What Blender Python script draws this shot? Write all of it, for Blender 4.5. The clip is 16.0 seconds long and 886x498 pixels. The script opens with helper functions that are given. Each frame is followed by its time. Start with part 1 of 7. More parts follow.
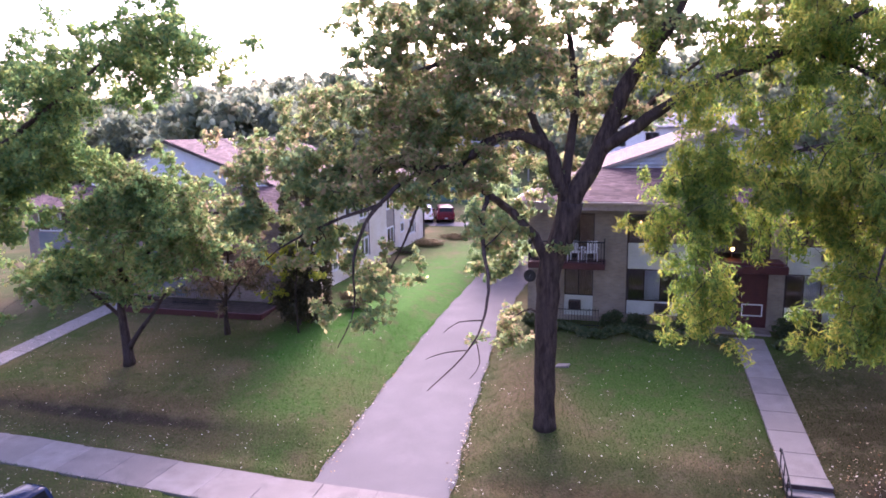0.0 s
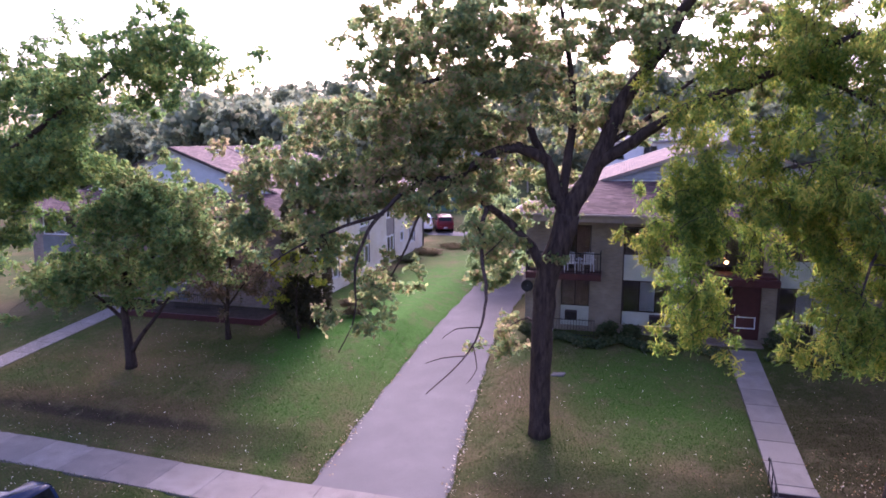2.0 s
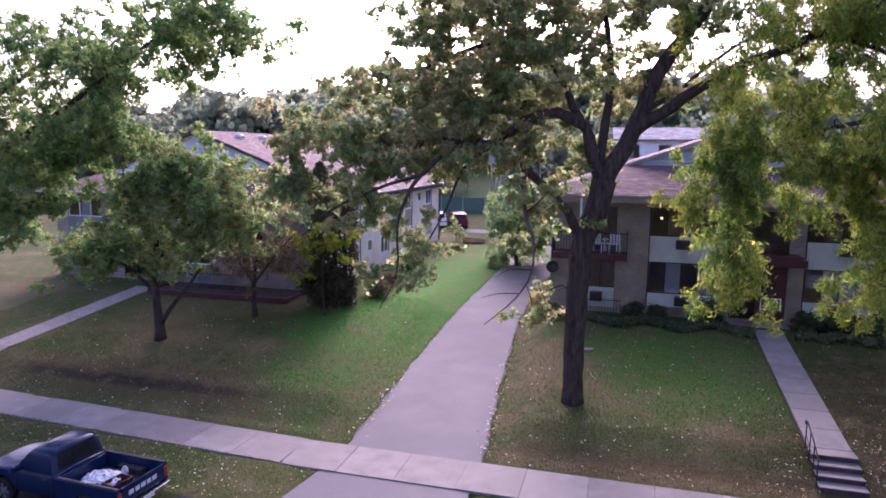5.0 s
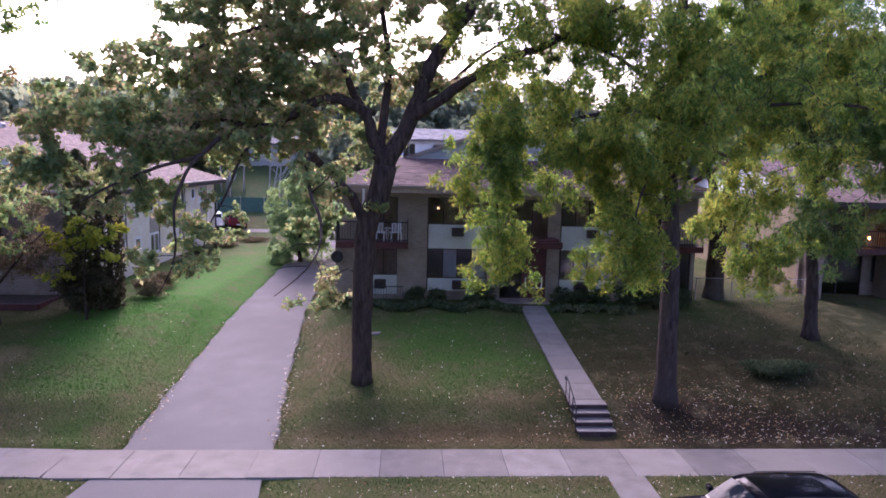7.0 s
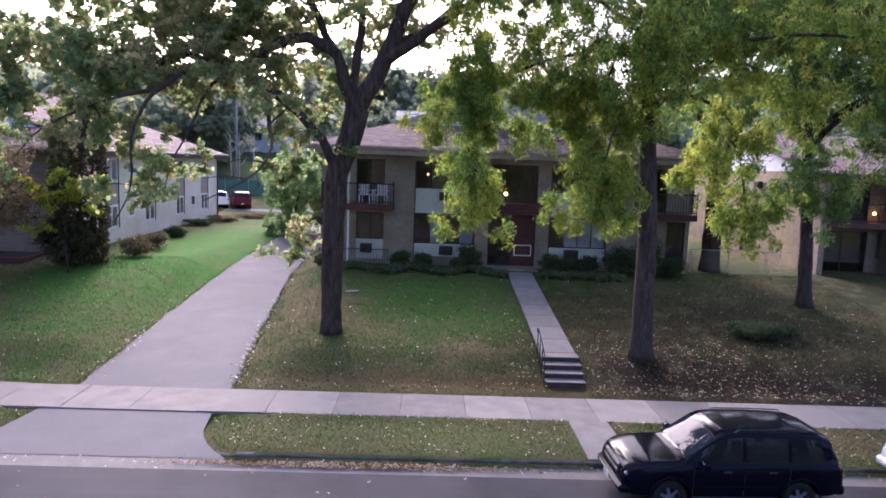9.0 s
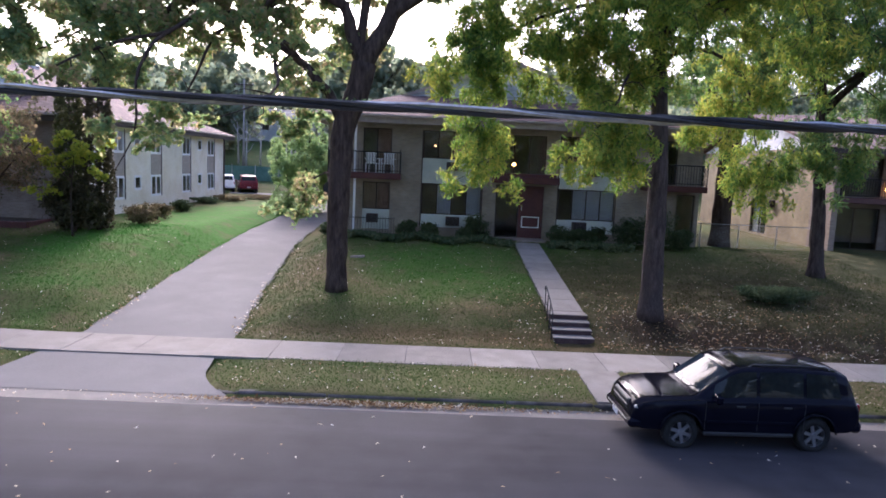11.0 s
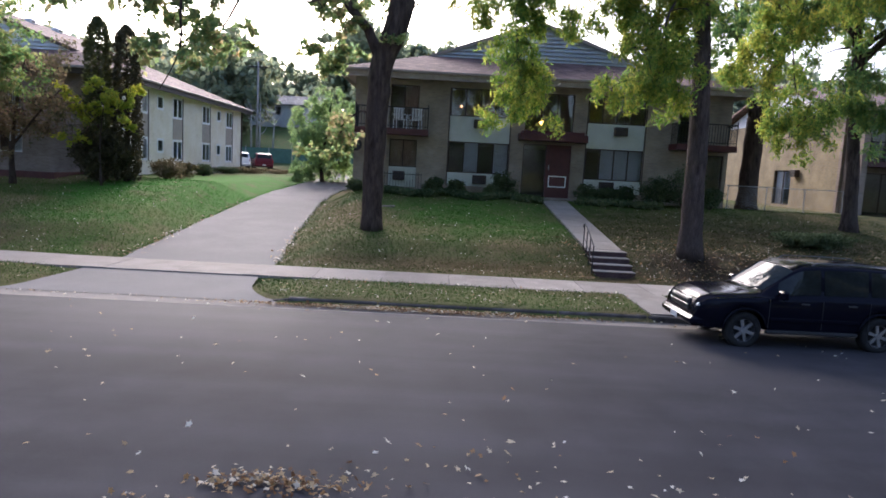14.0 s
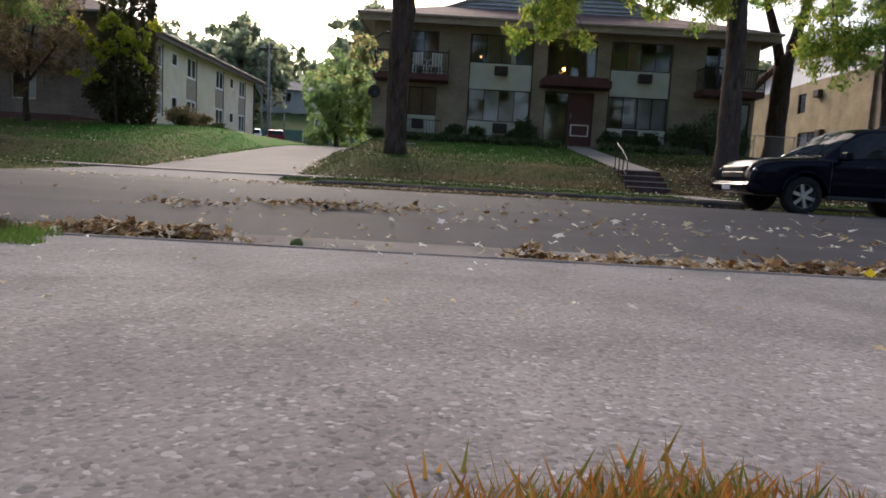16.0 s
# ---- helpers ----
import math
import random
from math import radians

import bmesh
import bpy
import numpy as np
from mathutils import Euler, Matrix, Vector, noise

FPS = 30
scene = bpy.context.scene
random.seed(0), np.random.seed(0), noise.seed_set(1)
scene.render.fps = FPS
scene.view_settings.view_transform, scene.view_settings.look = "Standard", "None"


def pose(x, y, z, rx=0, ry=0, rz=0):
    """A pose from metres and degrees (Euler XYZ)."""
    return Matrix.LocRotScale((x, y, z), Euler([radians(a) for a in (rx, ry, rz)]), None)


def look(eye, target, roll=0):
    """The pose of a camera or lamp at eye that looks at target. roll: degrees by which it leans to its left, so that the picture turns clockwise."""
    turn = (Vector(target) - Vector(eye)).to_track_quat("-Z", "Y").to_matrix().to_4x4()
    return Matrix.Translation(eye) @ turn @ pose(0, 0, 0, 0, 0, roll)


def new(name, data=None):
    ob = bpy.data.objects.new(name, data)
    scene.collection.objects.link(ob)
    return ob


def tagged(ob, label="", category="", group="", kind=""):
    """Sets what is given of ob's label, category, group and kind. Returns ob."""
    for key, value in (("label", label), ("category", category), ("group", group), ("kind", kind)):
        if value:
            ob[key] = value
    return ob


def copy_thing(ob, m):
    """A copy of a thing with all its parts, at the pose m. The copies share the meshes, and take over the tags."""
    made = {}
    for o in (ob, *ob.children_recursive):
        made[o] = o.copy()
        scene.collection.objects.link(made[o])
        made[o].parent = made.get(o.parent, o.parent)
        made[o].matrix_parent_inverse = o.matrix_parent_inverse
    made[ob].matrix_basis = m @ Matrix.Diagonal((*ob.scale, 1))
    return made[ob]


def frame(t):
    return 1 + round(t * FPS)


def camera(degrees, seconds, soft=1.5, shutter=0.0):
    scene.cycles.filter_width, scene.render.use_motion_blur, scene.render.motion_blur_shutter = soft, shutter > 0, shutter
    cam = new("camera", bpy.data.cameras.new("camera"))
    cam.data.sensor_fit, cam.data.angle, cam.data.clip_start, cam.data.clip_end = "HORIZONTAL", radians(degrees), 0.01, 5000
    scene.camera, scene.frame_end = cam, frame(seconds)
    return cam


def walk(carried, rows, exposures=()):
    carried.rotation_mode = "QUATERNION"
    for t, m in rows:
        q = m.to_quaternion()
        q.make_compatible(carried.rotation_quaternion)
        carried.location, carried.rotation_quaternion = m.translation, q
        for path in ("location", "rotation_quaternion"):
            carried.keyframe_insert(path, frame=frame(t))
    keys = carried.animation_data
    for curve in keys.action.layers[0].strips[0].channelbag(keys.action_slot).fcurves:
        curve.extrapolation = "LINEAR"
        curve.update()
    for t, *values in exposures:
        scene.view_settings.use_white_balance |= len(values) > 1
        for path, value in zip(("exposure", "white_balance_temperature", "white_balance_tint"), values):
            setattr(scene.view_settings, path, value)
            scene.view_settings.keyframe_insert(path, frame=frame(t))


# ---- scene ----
cam = camera(67.0, 16.0, soft=1.7)
PATH = [
    (0, (0.598, -0.139, 10.779), (0.076, 1.76, 10.429), -1.0),
    (0.5, (0.535, 0.147, 10.898), (0.001, 2.043, 10.55), -0.6),
    (1, (0.599, 0.1, 10.83), (0.066, 1.998, 10.494), -0.5),
    (1.5, (0.745, -0.283, 10.883), (0.221, 1.618, 10.551), -0.3),
    (2, (0.706, -0.641, 10.863), (0.187, 1.264, 10.54), -0.1),
    (2.5, (0.614, -0.903, 10.6), (0.091, 1.002, 10.288), 0.0),
    (3, (0.407, -0.984, 10.163), (-0.12, 0.921, 9.856), 0.3),
    (5.3, (-0.447, -1.59, 9.215), (-0.972, 0.32, 8.938), 0.7),
    (5.5, (-0.555, -1.793, 9.147), (-0.999, 0.138, 8.87), 0.9),
    (6, (-0.58, -2.051, 8.895), (-0.713, -0.073, 8.63), 1.1),
    (6.5, (-0.841, -1.891, 8.677), (-0.717, 0.089, 8.421), 1.2),
    (7, (-0.346, -1.811, 8.641), (-0.233, 0.169, 8.384), 1.3),
    (7.5, (0.237, -1.637, 8.477), (0.333, 0.344, 8.219), 1.7),
    (8, (0.804, -1.573, 7.964), (0.883, 0.409, 7.705), 1.7),
    (8.5, (1.115, -1.587, 7.333), (1.182, 0.396, 7.077), 2.0),
    (9, (1.394, -1.601, 6.803), (1.443, 0.382, 6.552), 2.1),
    (9.5, (1.477, -1.594, 6.345), (1.517, 0.39, 6.094), 2.2),
    (12, (1.253, -1.472, 4.722), (1.279, 0.513, 4.476), 2.8),
    (12.5, (1.103, -1.5, 4.377), (1.127, 0.485, 4.132), 2.9),
    (13, (0.948, -1.59, 3.959), (0.974, 0.395, 3.715), 2.9),
    (13.5, (0.718, -1.726, 3.53), (0.742, 0.259, 3.287), 3.0),
    (14, (0.418, -1.607, 3.156), (0.44, 0.378, 2.914), 3.1),
    (14.5, (0.137, -1.413, 2.828), (0.157, 0.573, 2.587), 3.1),
    (15, (-0.078, -1.28, 2.109), (-0.06, 0.706, 1.875), 3.1),
    (15.5, (-0.108, -1.224, 1.233), (-0.094, 0.763, 1.003), 3.2),
    (16, (-0.08, -1.232, 0.41), (-0.076, 0.755, 0.185), 3.2),
]
# seconds, stops, kelvin, tint
EXPOSURES = [(0, 1.97, 5850, 53), (1, 1.74, 5780, 53), (2.5, 1.44, 5700, 53), (5.5, 1.40, 5700, 51), (7, 1.30, 5680, 45), (9.5, 1.56, 5680, 32), (12.5, 1.40, 5820, 22), (14.5, 1.19, 5960, 17), (15, 1.07, 6100, 15), (15.5, 1.05, 6320, 14), (16, 0.88, 6650, 15)]
walk(cam, [(t, look(eye, target, roll)) for t, eye, target, roll in PATH],
     exposures=EXPOSURES)

# ---- light ----
SUN_EL, SUN_AZ = radians(32), radians(-12)
world = bpy.data.worlds.new("world")
scene.world = world
world.use_nodes = True
wn = world.node_tree.nodes
sky = wn.new("ShaderNodeTexSky")
sky.sky_type = 'NISHITA'
sky.sun_disc = False
sky.sun_elevation, sky.sun_rotation = SUN_EL, SUN_AZ
sky.air_density, sky.dust_density, sky.ozone_density = 0.9, 4.0, 1.0
wn["Background"].inputs["Strength"].default_value = 0.15
world.node_tree.links.new(sky.outputs["Color"], wn["Background"].inputs["Color"])
sun = new("sun", bpy.data.lights.new("sun", 'SUN'))
sun.data.energy, sun.data.angle, sun.data.color = 1.4, radians(28), (1.0, 0.93, 0.82)
sun.matrix_world = look((math.sin(SUN_AZ) * 50, math.cos(SUN_AZ) * 50, 50 * math.tan(SUN_EL)), (0, 0, 0))


# ---- materials ----
def nodes_of(name):
    m = bpy.data.materials.new(name)
    m.use_nodes = True
    return m, m.node_tree.nodes, m.node_tree.links, m.node_tree.nodes["Principled BSDF"]


def surface(name, dark, light, scale=6.0, rough=0.85, fine=60.0, bump=0.3, patch=None, patch_scale=0.4, metal=0.0, island=False, coat=0.0, depth=0.01, stretch=1.0):
    """Two-scale noise between two colours, a third colour in broad patches, and fine relief."""
    m, n, l, b = nodes_of(name)
    tc = n.new("ShaderNodeTexCoord")
    geo = n.new("ShaderNodeNewGeometry")
    mp = n.new("ShaderNodeMapping")
    mp.inputs["Scale"].default_value = (1, 1, stretch)
    l.new(geo.outputs["Position"], mp.inputs["Vector"])
    no = n.new("ShaderNodeTexNoise")
    no.inputs["Scale"].default_value, no.inputs["Detail"].default_value = scale, 8
    l.new(mp.outputs["Vector"], no.inputs["Vector"])
    ra = n.new("ShaderNodeValToRGB")
    ra.color_ramp.elements[0].position, ra.color_ramp.elements[1].position = 0.3, 0.7
    ra.color_ramp.elements[0].color, ra.color_ramp.elements[1].color = (*dark, 1), (*light, 1)
    l.new(no.outputs["Fac"], ra.inputs["Fac"])
    col = ra.outputs["Color"]
    if patch:
        pn = n.new("ShaderNodeTexNoise")
        pn.inputs["Scale"].default_value, pn.inputs["Detail"].default_value = patch_scale, 5
        l.new(geo.outputs["Position"], pn.inputs["Vector"])
        pr = n.new("ShaderNodeMapRange")
        pr.inputs["From Min"].default_value, pr.inputs["From Max"].default_value = 0.45, 0.65
        l.new(pn.outputs["Fac"], pr.inputs["Value"])
        mx = n.new("ShaderNodeMix")
        mx.data_type = 'RGBA'
        l.new(pr.outputs["Result"], mx.inputs["Factor"])
        l.new(col, mx.inputs["A"])
        mx.inputs["B"].default_value = (*patch, 1)
        col = mx.outputs["Result"]
    fn = n.new("ShaderNodeTexNoise")
    fn.inputs["Scale"].default_value, fn.inputs["Detail"].default_value = fine, 6
    l.new(mp.outputs["Vector"], fn.inputs["Vector"])
    mm = n.new("ShaderNodeMix")
    mm.data_type, mm.blend_type = 'RGBA', 'OVERLAY'
    mm.inputs["Factor"].default_value = 0.5
    l.new(col, mm.inputs["A"])
    l.new(fn.outputs["Fac"], mm.inputs["B"])
    col = mm.outputs["Result"]
    if island:
        oi = n.new("ShaderNodeObjectInfo")
        hv = n.new("ShaderNodeHueSaturation")
        mr = n.new("ShaderNodeMapRange")
        mr.inputs["To Min"].default_value, mr.inputs["To Max"].default_value = 0.86, 1.12
        l.new(oi.outputs["Random"], mr.inputs["Value"])
        l.new(mr.outputs["Result"], hv.inputs["Value"])
        l.new(col, hv.inputs["Color"])
        col = hv.outputs["Color"]
    l.new(col, b.inputs["Base Color"])
    b.inputs["Roughness"].default_value, b.inputs["Metallic"].default_value = rough, metal
    b.inputs["Coat Weight"].default_value = coat
    if rough > 0.8:
        b.inputs["Specular IOR Level"].default_value = 0.2
    if bump:
        bp = n.new("ShaderNodeBump")
        bp.inputs["Strength"].default_value, bp.inputs["Distance"].default_value = bump, depth
        l.new(fn.outputs["Fac"], bp.inputs["Height"])
        l.new(bp.outputs["Normal"], b.inputs["Normal"])
    return m


def brickwork(name, a, bcol, mortar, scale=1.0):
    """Running-bond brick, 20 x 6.5 cm, on walls in any upright plane."""
    m, n, l, b = nodes_of(name)
    tc = n.new("ShaderNodeTexCoord")
    sx = n.new("ShaderNodeSeparateXYZ")
    cx = n.new("ShaderNodeCombineXYZ")
    ad = n.new("ShaderNodeMath")
    l.new(tc.outputs["Object"], sx.inputs["Vector"])
    l.new(sx.outputs["X"], ad.inputs[0])
    l.new(sx.outputs["Y"], ad.inputs[1])
    l.new(ad.outputs[0], cx.inputs["X"])
    l.new(sx.outputs["Z"], cx.inputs["Y"])
    br = n.new("ShaderNodeTexBrick")
    br.inputs["Scale"].default_value = 1.0
    br.inputs["Brick Width"].default_value, br.inputs["Row Height"].default_value = 0.21, 0.075
    br.inputs["Mortar Size"].default_value = 0.006
    br.inputs["Color1"].default_value, br.inputs["Color2"].default_value, br.inputs["Mortar"].default_value = (*a, 1), (*bcol, 1), (*mortar, 1)
    l.new(cx.outputs["Vector"], br.inputs["Vector"])
    no = n.new("ShaderNodeTexNoise")
    no.inputs["Scale"].default_value, no.inputs["Detail"].default_value = 0.9, 7
    l.new(tc.outputs["Object"], no.inputs["Vector"])
    mx = n.new("ShaderNodeMix")
    mx.data_type, mx.blend_type = 'RGBA', 'OVERLAY'
    mx.inputs["Factor"].default_value = 0.6
    l.new(br.outputs["Color"], mx.inputs["A"])
    l.new(no.outputs["Fac"], mx.inputs["B"])
    l.new(mx.outputs["Result"], b.inputs["Base Color"])
    bp = n.new("ShaderNodeBump")
    bp.inputs["Strength"].default_value, bp.inputs["Distance"].default_value = 0.5, 0.006
    l.new(br.outputs["Fac"], bp.inputs["Height"])
    bp.invert = True
    l.new(bp.outputs["Normal"], b.inputs["Normal"])
    b.inputs["Roughness"].default_value = 0.9
    return m


def shingles(name, a, bcol, gap):
    """Courses of tabbed shingles on slopes of about 1 in 3.5."""
    m, n, l, b = nodes_of(name)
    tc = n.new("ShaderNodeTexCoord")
    sx = n.new("ShaderNodeSeparateXYZ")
    cx = n.new("ShaderNodeCombineXYZ")
    ad = n.new("ShaderNodeMath")
    l.new(tc.outputs["Object"], sx.inputs["Vector"])
    l.new(sx.outputs["X"], ad.inputs[0])
    l.new(sx.outputs["Y"], ad.inputs[1])
    l.new(ad.outputs[0], cx.inputs["X"])
    l.new(sx.outputs["Z"], cx.inputs["Y"])
    br = n.new("ShaderNodeTexBrick")
    br.inputs["Scale"].default_value = 1.0
    br.inputs["Brick Width"].default_value, br.inputs["Row Height"].default_value = 0.34, 0.05
    br.inputs["Mortar Size"].default_value = 0.004
    br.inputs["Color1"].default_value, br.inputs["Color2"].default_value, br.inputs["Mortar"].default_value = (*a, 1), (*bcol, 1), (*gap, 1)
    l.new(cx.outputs["Vector"], br.inputs["Vector"])
    no = n.new("ShaderNodeTexNoise")
    no.inputs["Scale"].default_value, no.inputs["Detail"].default_value = 1.1, 7
    l.new(tc.outputs["Object"], no.inputs["Vector"])
    mx = n.new("ShaderNodeMix")
    mx.data_type, mx.blend_type = 'RGBA', 'OVERLAY'
    mx.inputs["Factor"].default_value = 0.8
    l.new(br.outputs["Color"], mx.inputs["A"])
    l.new(no.outputs["Fac"], mx.inputs["B"])
    l.new(mx.outputs["Result"], b.inputs["Base Color"])
    bp = n.new("ShaderNodeBump")
    bp.inputs["Strength"].default_value, bp.inputs["Distance"].default_value = 0.6, 0.01
    l.new(br.outputs["Color"], bp.inputs["Height"])
    l.new(bp.outputs["Normal"], b.inputs["Normal"])
    b.inputs["Roughness"].default_value = 0.92
    return m


def leafy(name, cols, rough=0.6, through_light=0.45):
    """Leaf: colours spread leaf by leaf, a part of the light passes through."""
    m, n, l, b = nodes_of(name)
    geo = n.new("ShaderNodeNewGeometry")
    ra = n.new("ShaderNodeValToRGB")
    el = ra.color_ramp.elements
    el[0].position, el[0].color = 0.0, (*cols[0], 1)
    el[1].position, el[1].color = 1.0, (*cols[-1], 1)
    for i, c in enumerate(cols[1:-1], 1):
        e = el.new(i / (len(cols) - 1))
        e.color = (*c, 1)
    no = n.new("ShaderNodeTexNoise")
    no.inputs["Scale"].default_value, no.inputs["Detail"].default_value = 0.55, 3
    l.new(geo.outputs["Position"], no.inputs["Vector"])
    ma = n.new("ShaderNodeMath")
    ma.operation = 'MULTIPLY_ADD'
    l.new(no.outputs["Fac"], ma.inputs[0])
    ma.inputs[1].default_value = 1.6
    ma.inputs[2].default_value = -0.8
    mb = n.new("ShaderNodeMath")
    mb.operation = 'ADD'
    mb.use_clamp = True
    l.new(geo.outputs["Random Per Island"], mb.inputs[0])
    l.new(ma.outputs[0], mb.inputs[1])
    l.new(mb.outputs[0], ra.inputs["Fac"])
    l.new(ra.outputs["Color"], b.inputs["Base Color"])
    b.inputs["Roughness"].default_value = rough
    b.inputs["Specular IOR Level"].default_value = 0.14
    tr = n.new("ShaderNodeBsdfTranslucent")
    hs = n.new("ShaderNodeHueSaturation")
    hs.inputs["Saturation"].default_value, hs.inputs["Value"].default_value = 1.0, 1.65
    l.new(ra.outputs["Color"], hs.inputs["Color"])
    l.new(hs.outputs["Color"], tr.inputs["Color"])
    ms = n.new("ShaderNodeMixShader")
    ms.inputs["Fac"].default_value = through_light
    l.new(b.outputs["BSDF"], ms.inputs[1])
    l.new(tr.outputs["BSDF"], ms.inputs[2])
    l.new(ms.outputs["Shader"], n["Material Output"].inputs["Surface"])
    return m


def glass(name, tint=(0.75, 0.8, 0.82), rough=0.02):
    m, n, l, b = nodes_of(name)
    b.inputs["Base Color"].default_value = (*tint, 1)
    b.inputs["Transmission Weight"].default_value = 1.0
    b.inputs["Roughness"].default_value = rough
    b.inputs["IOR"].default_value = 1.45
    return m


def glow(name, col, strength):
    m, n, l, b = nodes_of(name)
    b.inputs["Base Color"].default_value = (*col, 1)
    b.inputs["Emission Color"].default_value = (*col, 1)
    b.inputs["Emission Strength"].default_value = strength
    return m


M = {}


def asphalt_material(name):
    """Worn road asphalt: fine stones, blotches, and faint tracks that run along the street."""
    m = surface(name, (0.030, 0.0285, 0.033), (0.050, 0.047, 0.053), 1.2, 0.8, 90, 0.5, patch=(0.053, 0.050, 0.056), patch_scale=0.25, depth=0.006)
    n, l = m.node_tree.nodes, m.node_tree.links
    b = n["Principled BSDF"]
    b.inputs["Specular IOR Level"].default_value = 0.28
    geo = n.new("ShaderNodeNewGeometry")
    mp = n.new("ShaderNodeMapping")
    mp.inputs["Scale"].default_value = (0.05, 1.0, 1.0)
    l.new(geo.outputs["Position"], mp.inputs["Vector"])
    no = n.new("ShaderNodeTexNoise")
    no.inputs["Scale"].default_value, no.inputs["Detail"].default_value = 1.1, 4
    l.new(mp.outputs["Vector"], no.inputs["Vector"])
    mr = n.new("ShaderNodeMapRange")
    mr.inputs["From Min"].default_value, mr.inputs["From Max"].default_value = 0.32, 0.68
    mr.inputs["To Min"].default_value, mr.inputs["To Max"].default_value = 0.74, 1.26
    l.new(no.outputs["Fac"], mr.inputs["Value"])
    hv = n.new("ShaderNodeHueSaturation")
    l.new(mr.outputs["Result"], hv.inputs["Value"])
    old = b.inputs["Base Color"].links[0].from_socket
    l.new(old, hv.inputs["Color"])
    l.new(hv.outputs["Color"], b.inputs["Base Color"])
    return m


M["asphalt"] = asphalt_material("asphalt")
M["drive"] = surface("driveway_asphalt", (0.184, 0.172, 0.167), (0.222, 0.208, 0.203), 0.9, 0.9, 70, 0.4, patch=(0.176, 0.165, 0.160), patch_scale=0.22, depth=0.006)
M["concrete"] = surface("concrete", (0.228, 0.204, 0.186), (0.308, 0.276, 0.252), 2.0, 0.88, 110, 0.35, patch=(0.262, 0.234, 0.212), patch_scale=0.6, island=True, depth=0.004)
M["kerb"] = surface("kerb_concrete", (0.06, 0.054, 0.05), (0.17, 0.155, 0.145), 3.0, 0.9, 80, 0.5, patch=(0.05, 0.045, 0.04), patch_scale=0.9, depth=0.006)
M["gutter"] = surface("gutter_concrete", (0.19, 0.165, 0.145), (0.29, 0.255, 0.225), 2.2, 0.9, 90, 0.5, patch=(0.16, 0.135, 0.12), patch_scale=1.2, depth=0.005)
M["bark"] = surface("bark", (0.026, 0.017, 0.014), (0.115, 0.082, 0.066), 9.0, 0.95, 34, 1.0, patch=(0.07, 0.05, 0.042), patch_scale=1.5, depth=0.06, stretch=0.22)
M["bark_grey"] = surface("grey_bark", (0.04, 0.033, 0.03), (0.125, 0.105, 0.098), 9.0, 0.95, 30, 1.0, depth=0.05, stretch=0.22)
M["tan_brick"] = brickwork("tan_brick", (0.26, 0.21, 0.16), (0.32, 0.26, 0.195), (0.30, 0.28, 0.25))
M["cream_brick"] = brickwork("cream_painted_brick", (0.74, 0.68, 0.55), (0.81, 0.75, 0.62), (0.70, 0.64, 0.53))
M["yellow_brick"] = brickwork("yellow_brick", (0.30, 0.235, 0.135), (0.36, 0.285, 0.17), (0.30, 0.26, 0.20))
M["dark_brick"] = brickwork("brown_brick", (0.24, 0.18, 0.15), (0.30, 0.235, 0.20), (0.30, 0.27, 0.25))
M["shingle"] = shingles("red_brown_shingles", (0.095, 0.053, 0.047), (0.22, 0.135, 0.122), (0.05, 0.028, 0.026))
M["shingle_grey"] = shingles("grey_shingles", (0.14, 0.14, 0.15), (0.28, 0.28, 0.29), (0.08, 0.08, 0.085))
M["siding"] = surface("grey_siding", (0.46, 0.49, 0.51), (0.56, 0.59, 0.61), 3.0, 0.6, 50, 0.1)
M["white_siding"] = surface("white_siding", (0.70, 0.72, 0.73), (0.80, 0.81, 0.82), 3.0, 0.6, 50, 0.1)
M["panel"] = surface("pale_green_panel", (0.50, 0.53, 0.47), (0.58, 0.61, 0.55), 2.0, 0.6, 40, 0.1)
M["slate_panel"] = surface("slate_panel", (0.14, 0.16, 0.17), (0.19, 0.21, 0.22), 2.0, 0.6, 40, 0.1)
M["riser"] = surface("stained_riser", (0.05, 0.028, 0.028), (0.095, 0.06, 0.056), 5.0, 0.9, 60, 0.4)
M["trim_dark"] = surface("dark_brown_paint", (0.035, 0.022, 0.018), (0.055, 0.035, 0.03), 6.0, 0.55, 40, 0.15)
M["maroon"] = surface("maroon_paint", (0.065, 0.014, 0.015), (0.095, 0.022, 0.021), 4.0, 0.5, 40, 0.15)
M["trim_light"] = surface("brown_gutter_paint", (0.32, 0.265, 0.235), (0.40, 0.34, 0.30), 5.0, 0.5, 40, 0.1)
M["trim_white"] = surface("white_paint", (0.74, 0.74, 0.74), (0.82, 0.82, 0.82), 5.0, 0.5, 40, 0.1)
M["soffit"] = surface("soffit_paint", (0.30, 0.26, 0.22), (0.38, 0.33, 0.28), 5.0, 0.7, 40, 0.1)
M["curtain"] = surface("pale_curtain", (0.52, 0.52, 0.57), (0.64, 0.64, 0.70), 4.0, 0.9, 30, 0.3)
M["curtain_brown"] = surface("brown_curtain", (0.30, 0.20, 0.15), (0.40, 0.28, 0.21), 4.0, 0.9, 30, 0.3)
M["inside"] = surface("room_wall", (0.20, 0.18, 0.16), (0.26, 0.24, 0.21), 2.0, 0.9, 20, 0.1)
M["glass"] = glass("window_glass")
M["iron"] = surface("black_iron", (0.02, 0.02, 0.022), (0.04, 0.04, 0.042), 12, 0.5, 60, 0.2, metal=0.6)
M["metal"] = surface("dull_metal", (0.35, 0.36, 0.37), (0.5, 0.5, 0.51), 6, 0.4, 60, 0.15, metal=0.9)
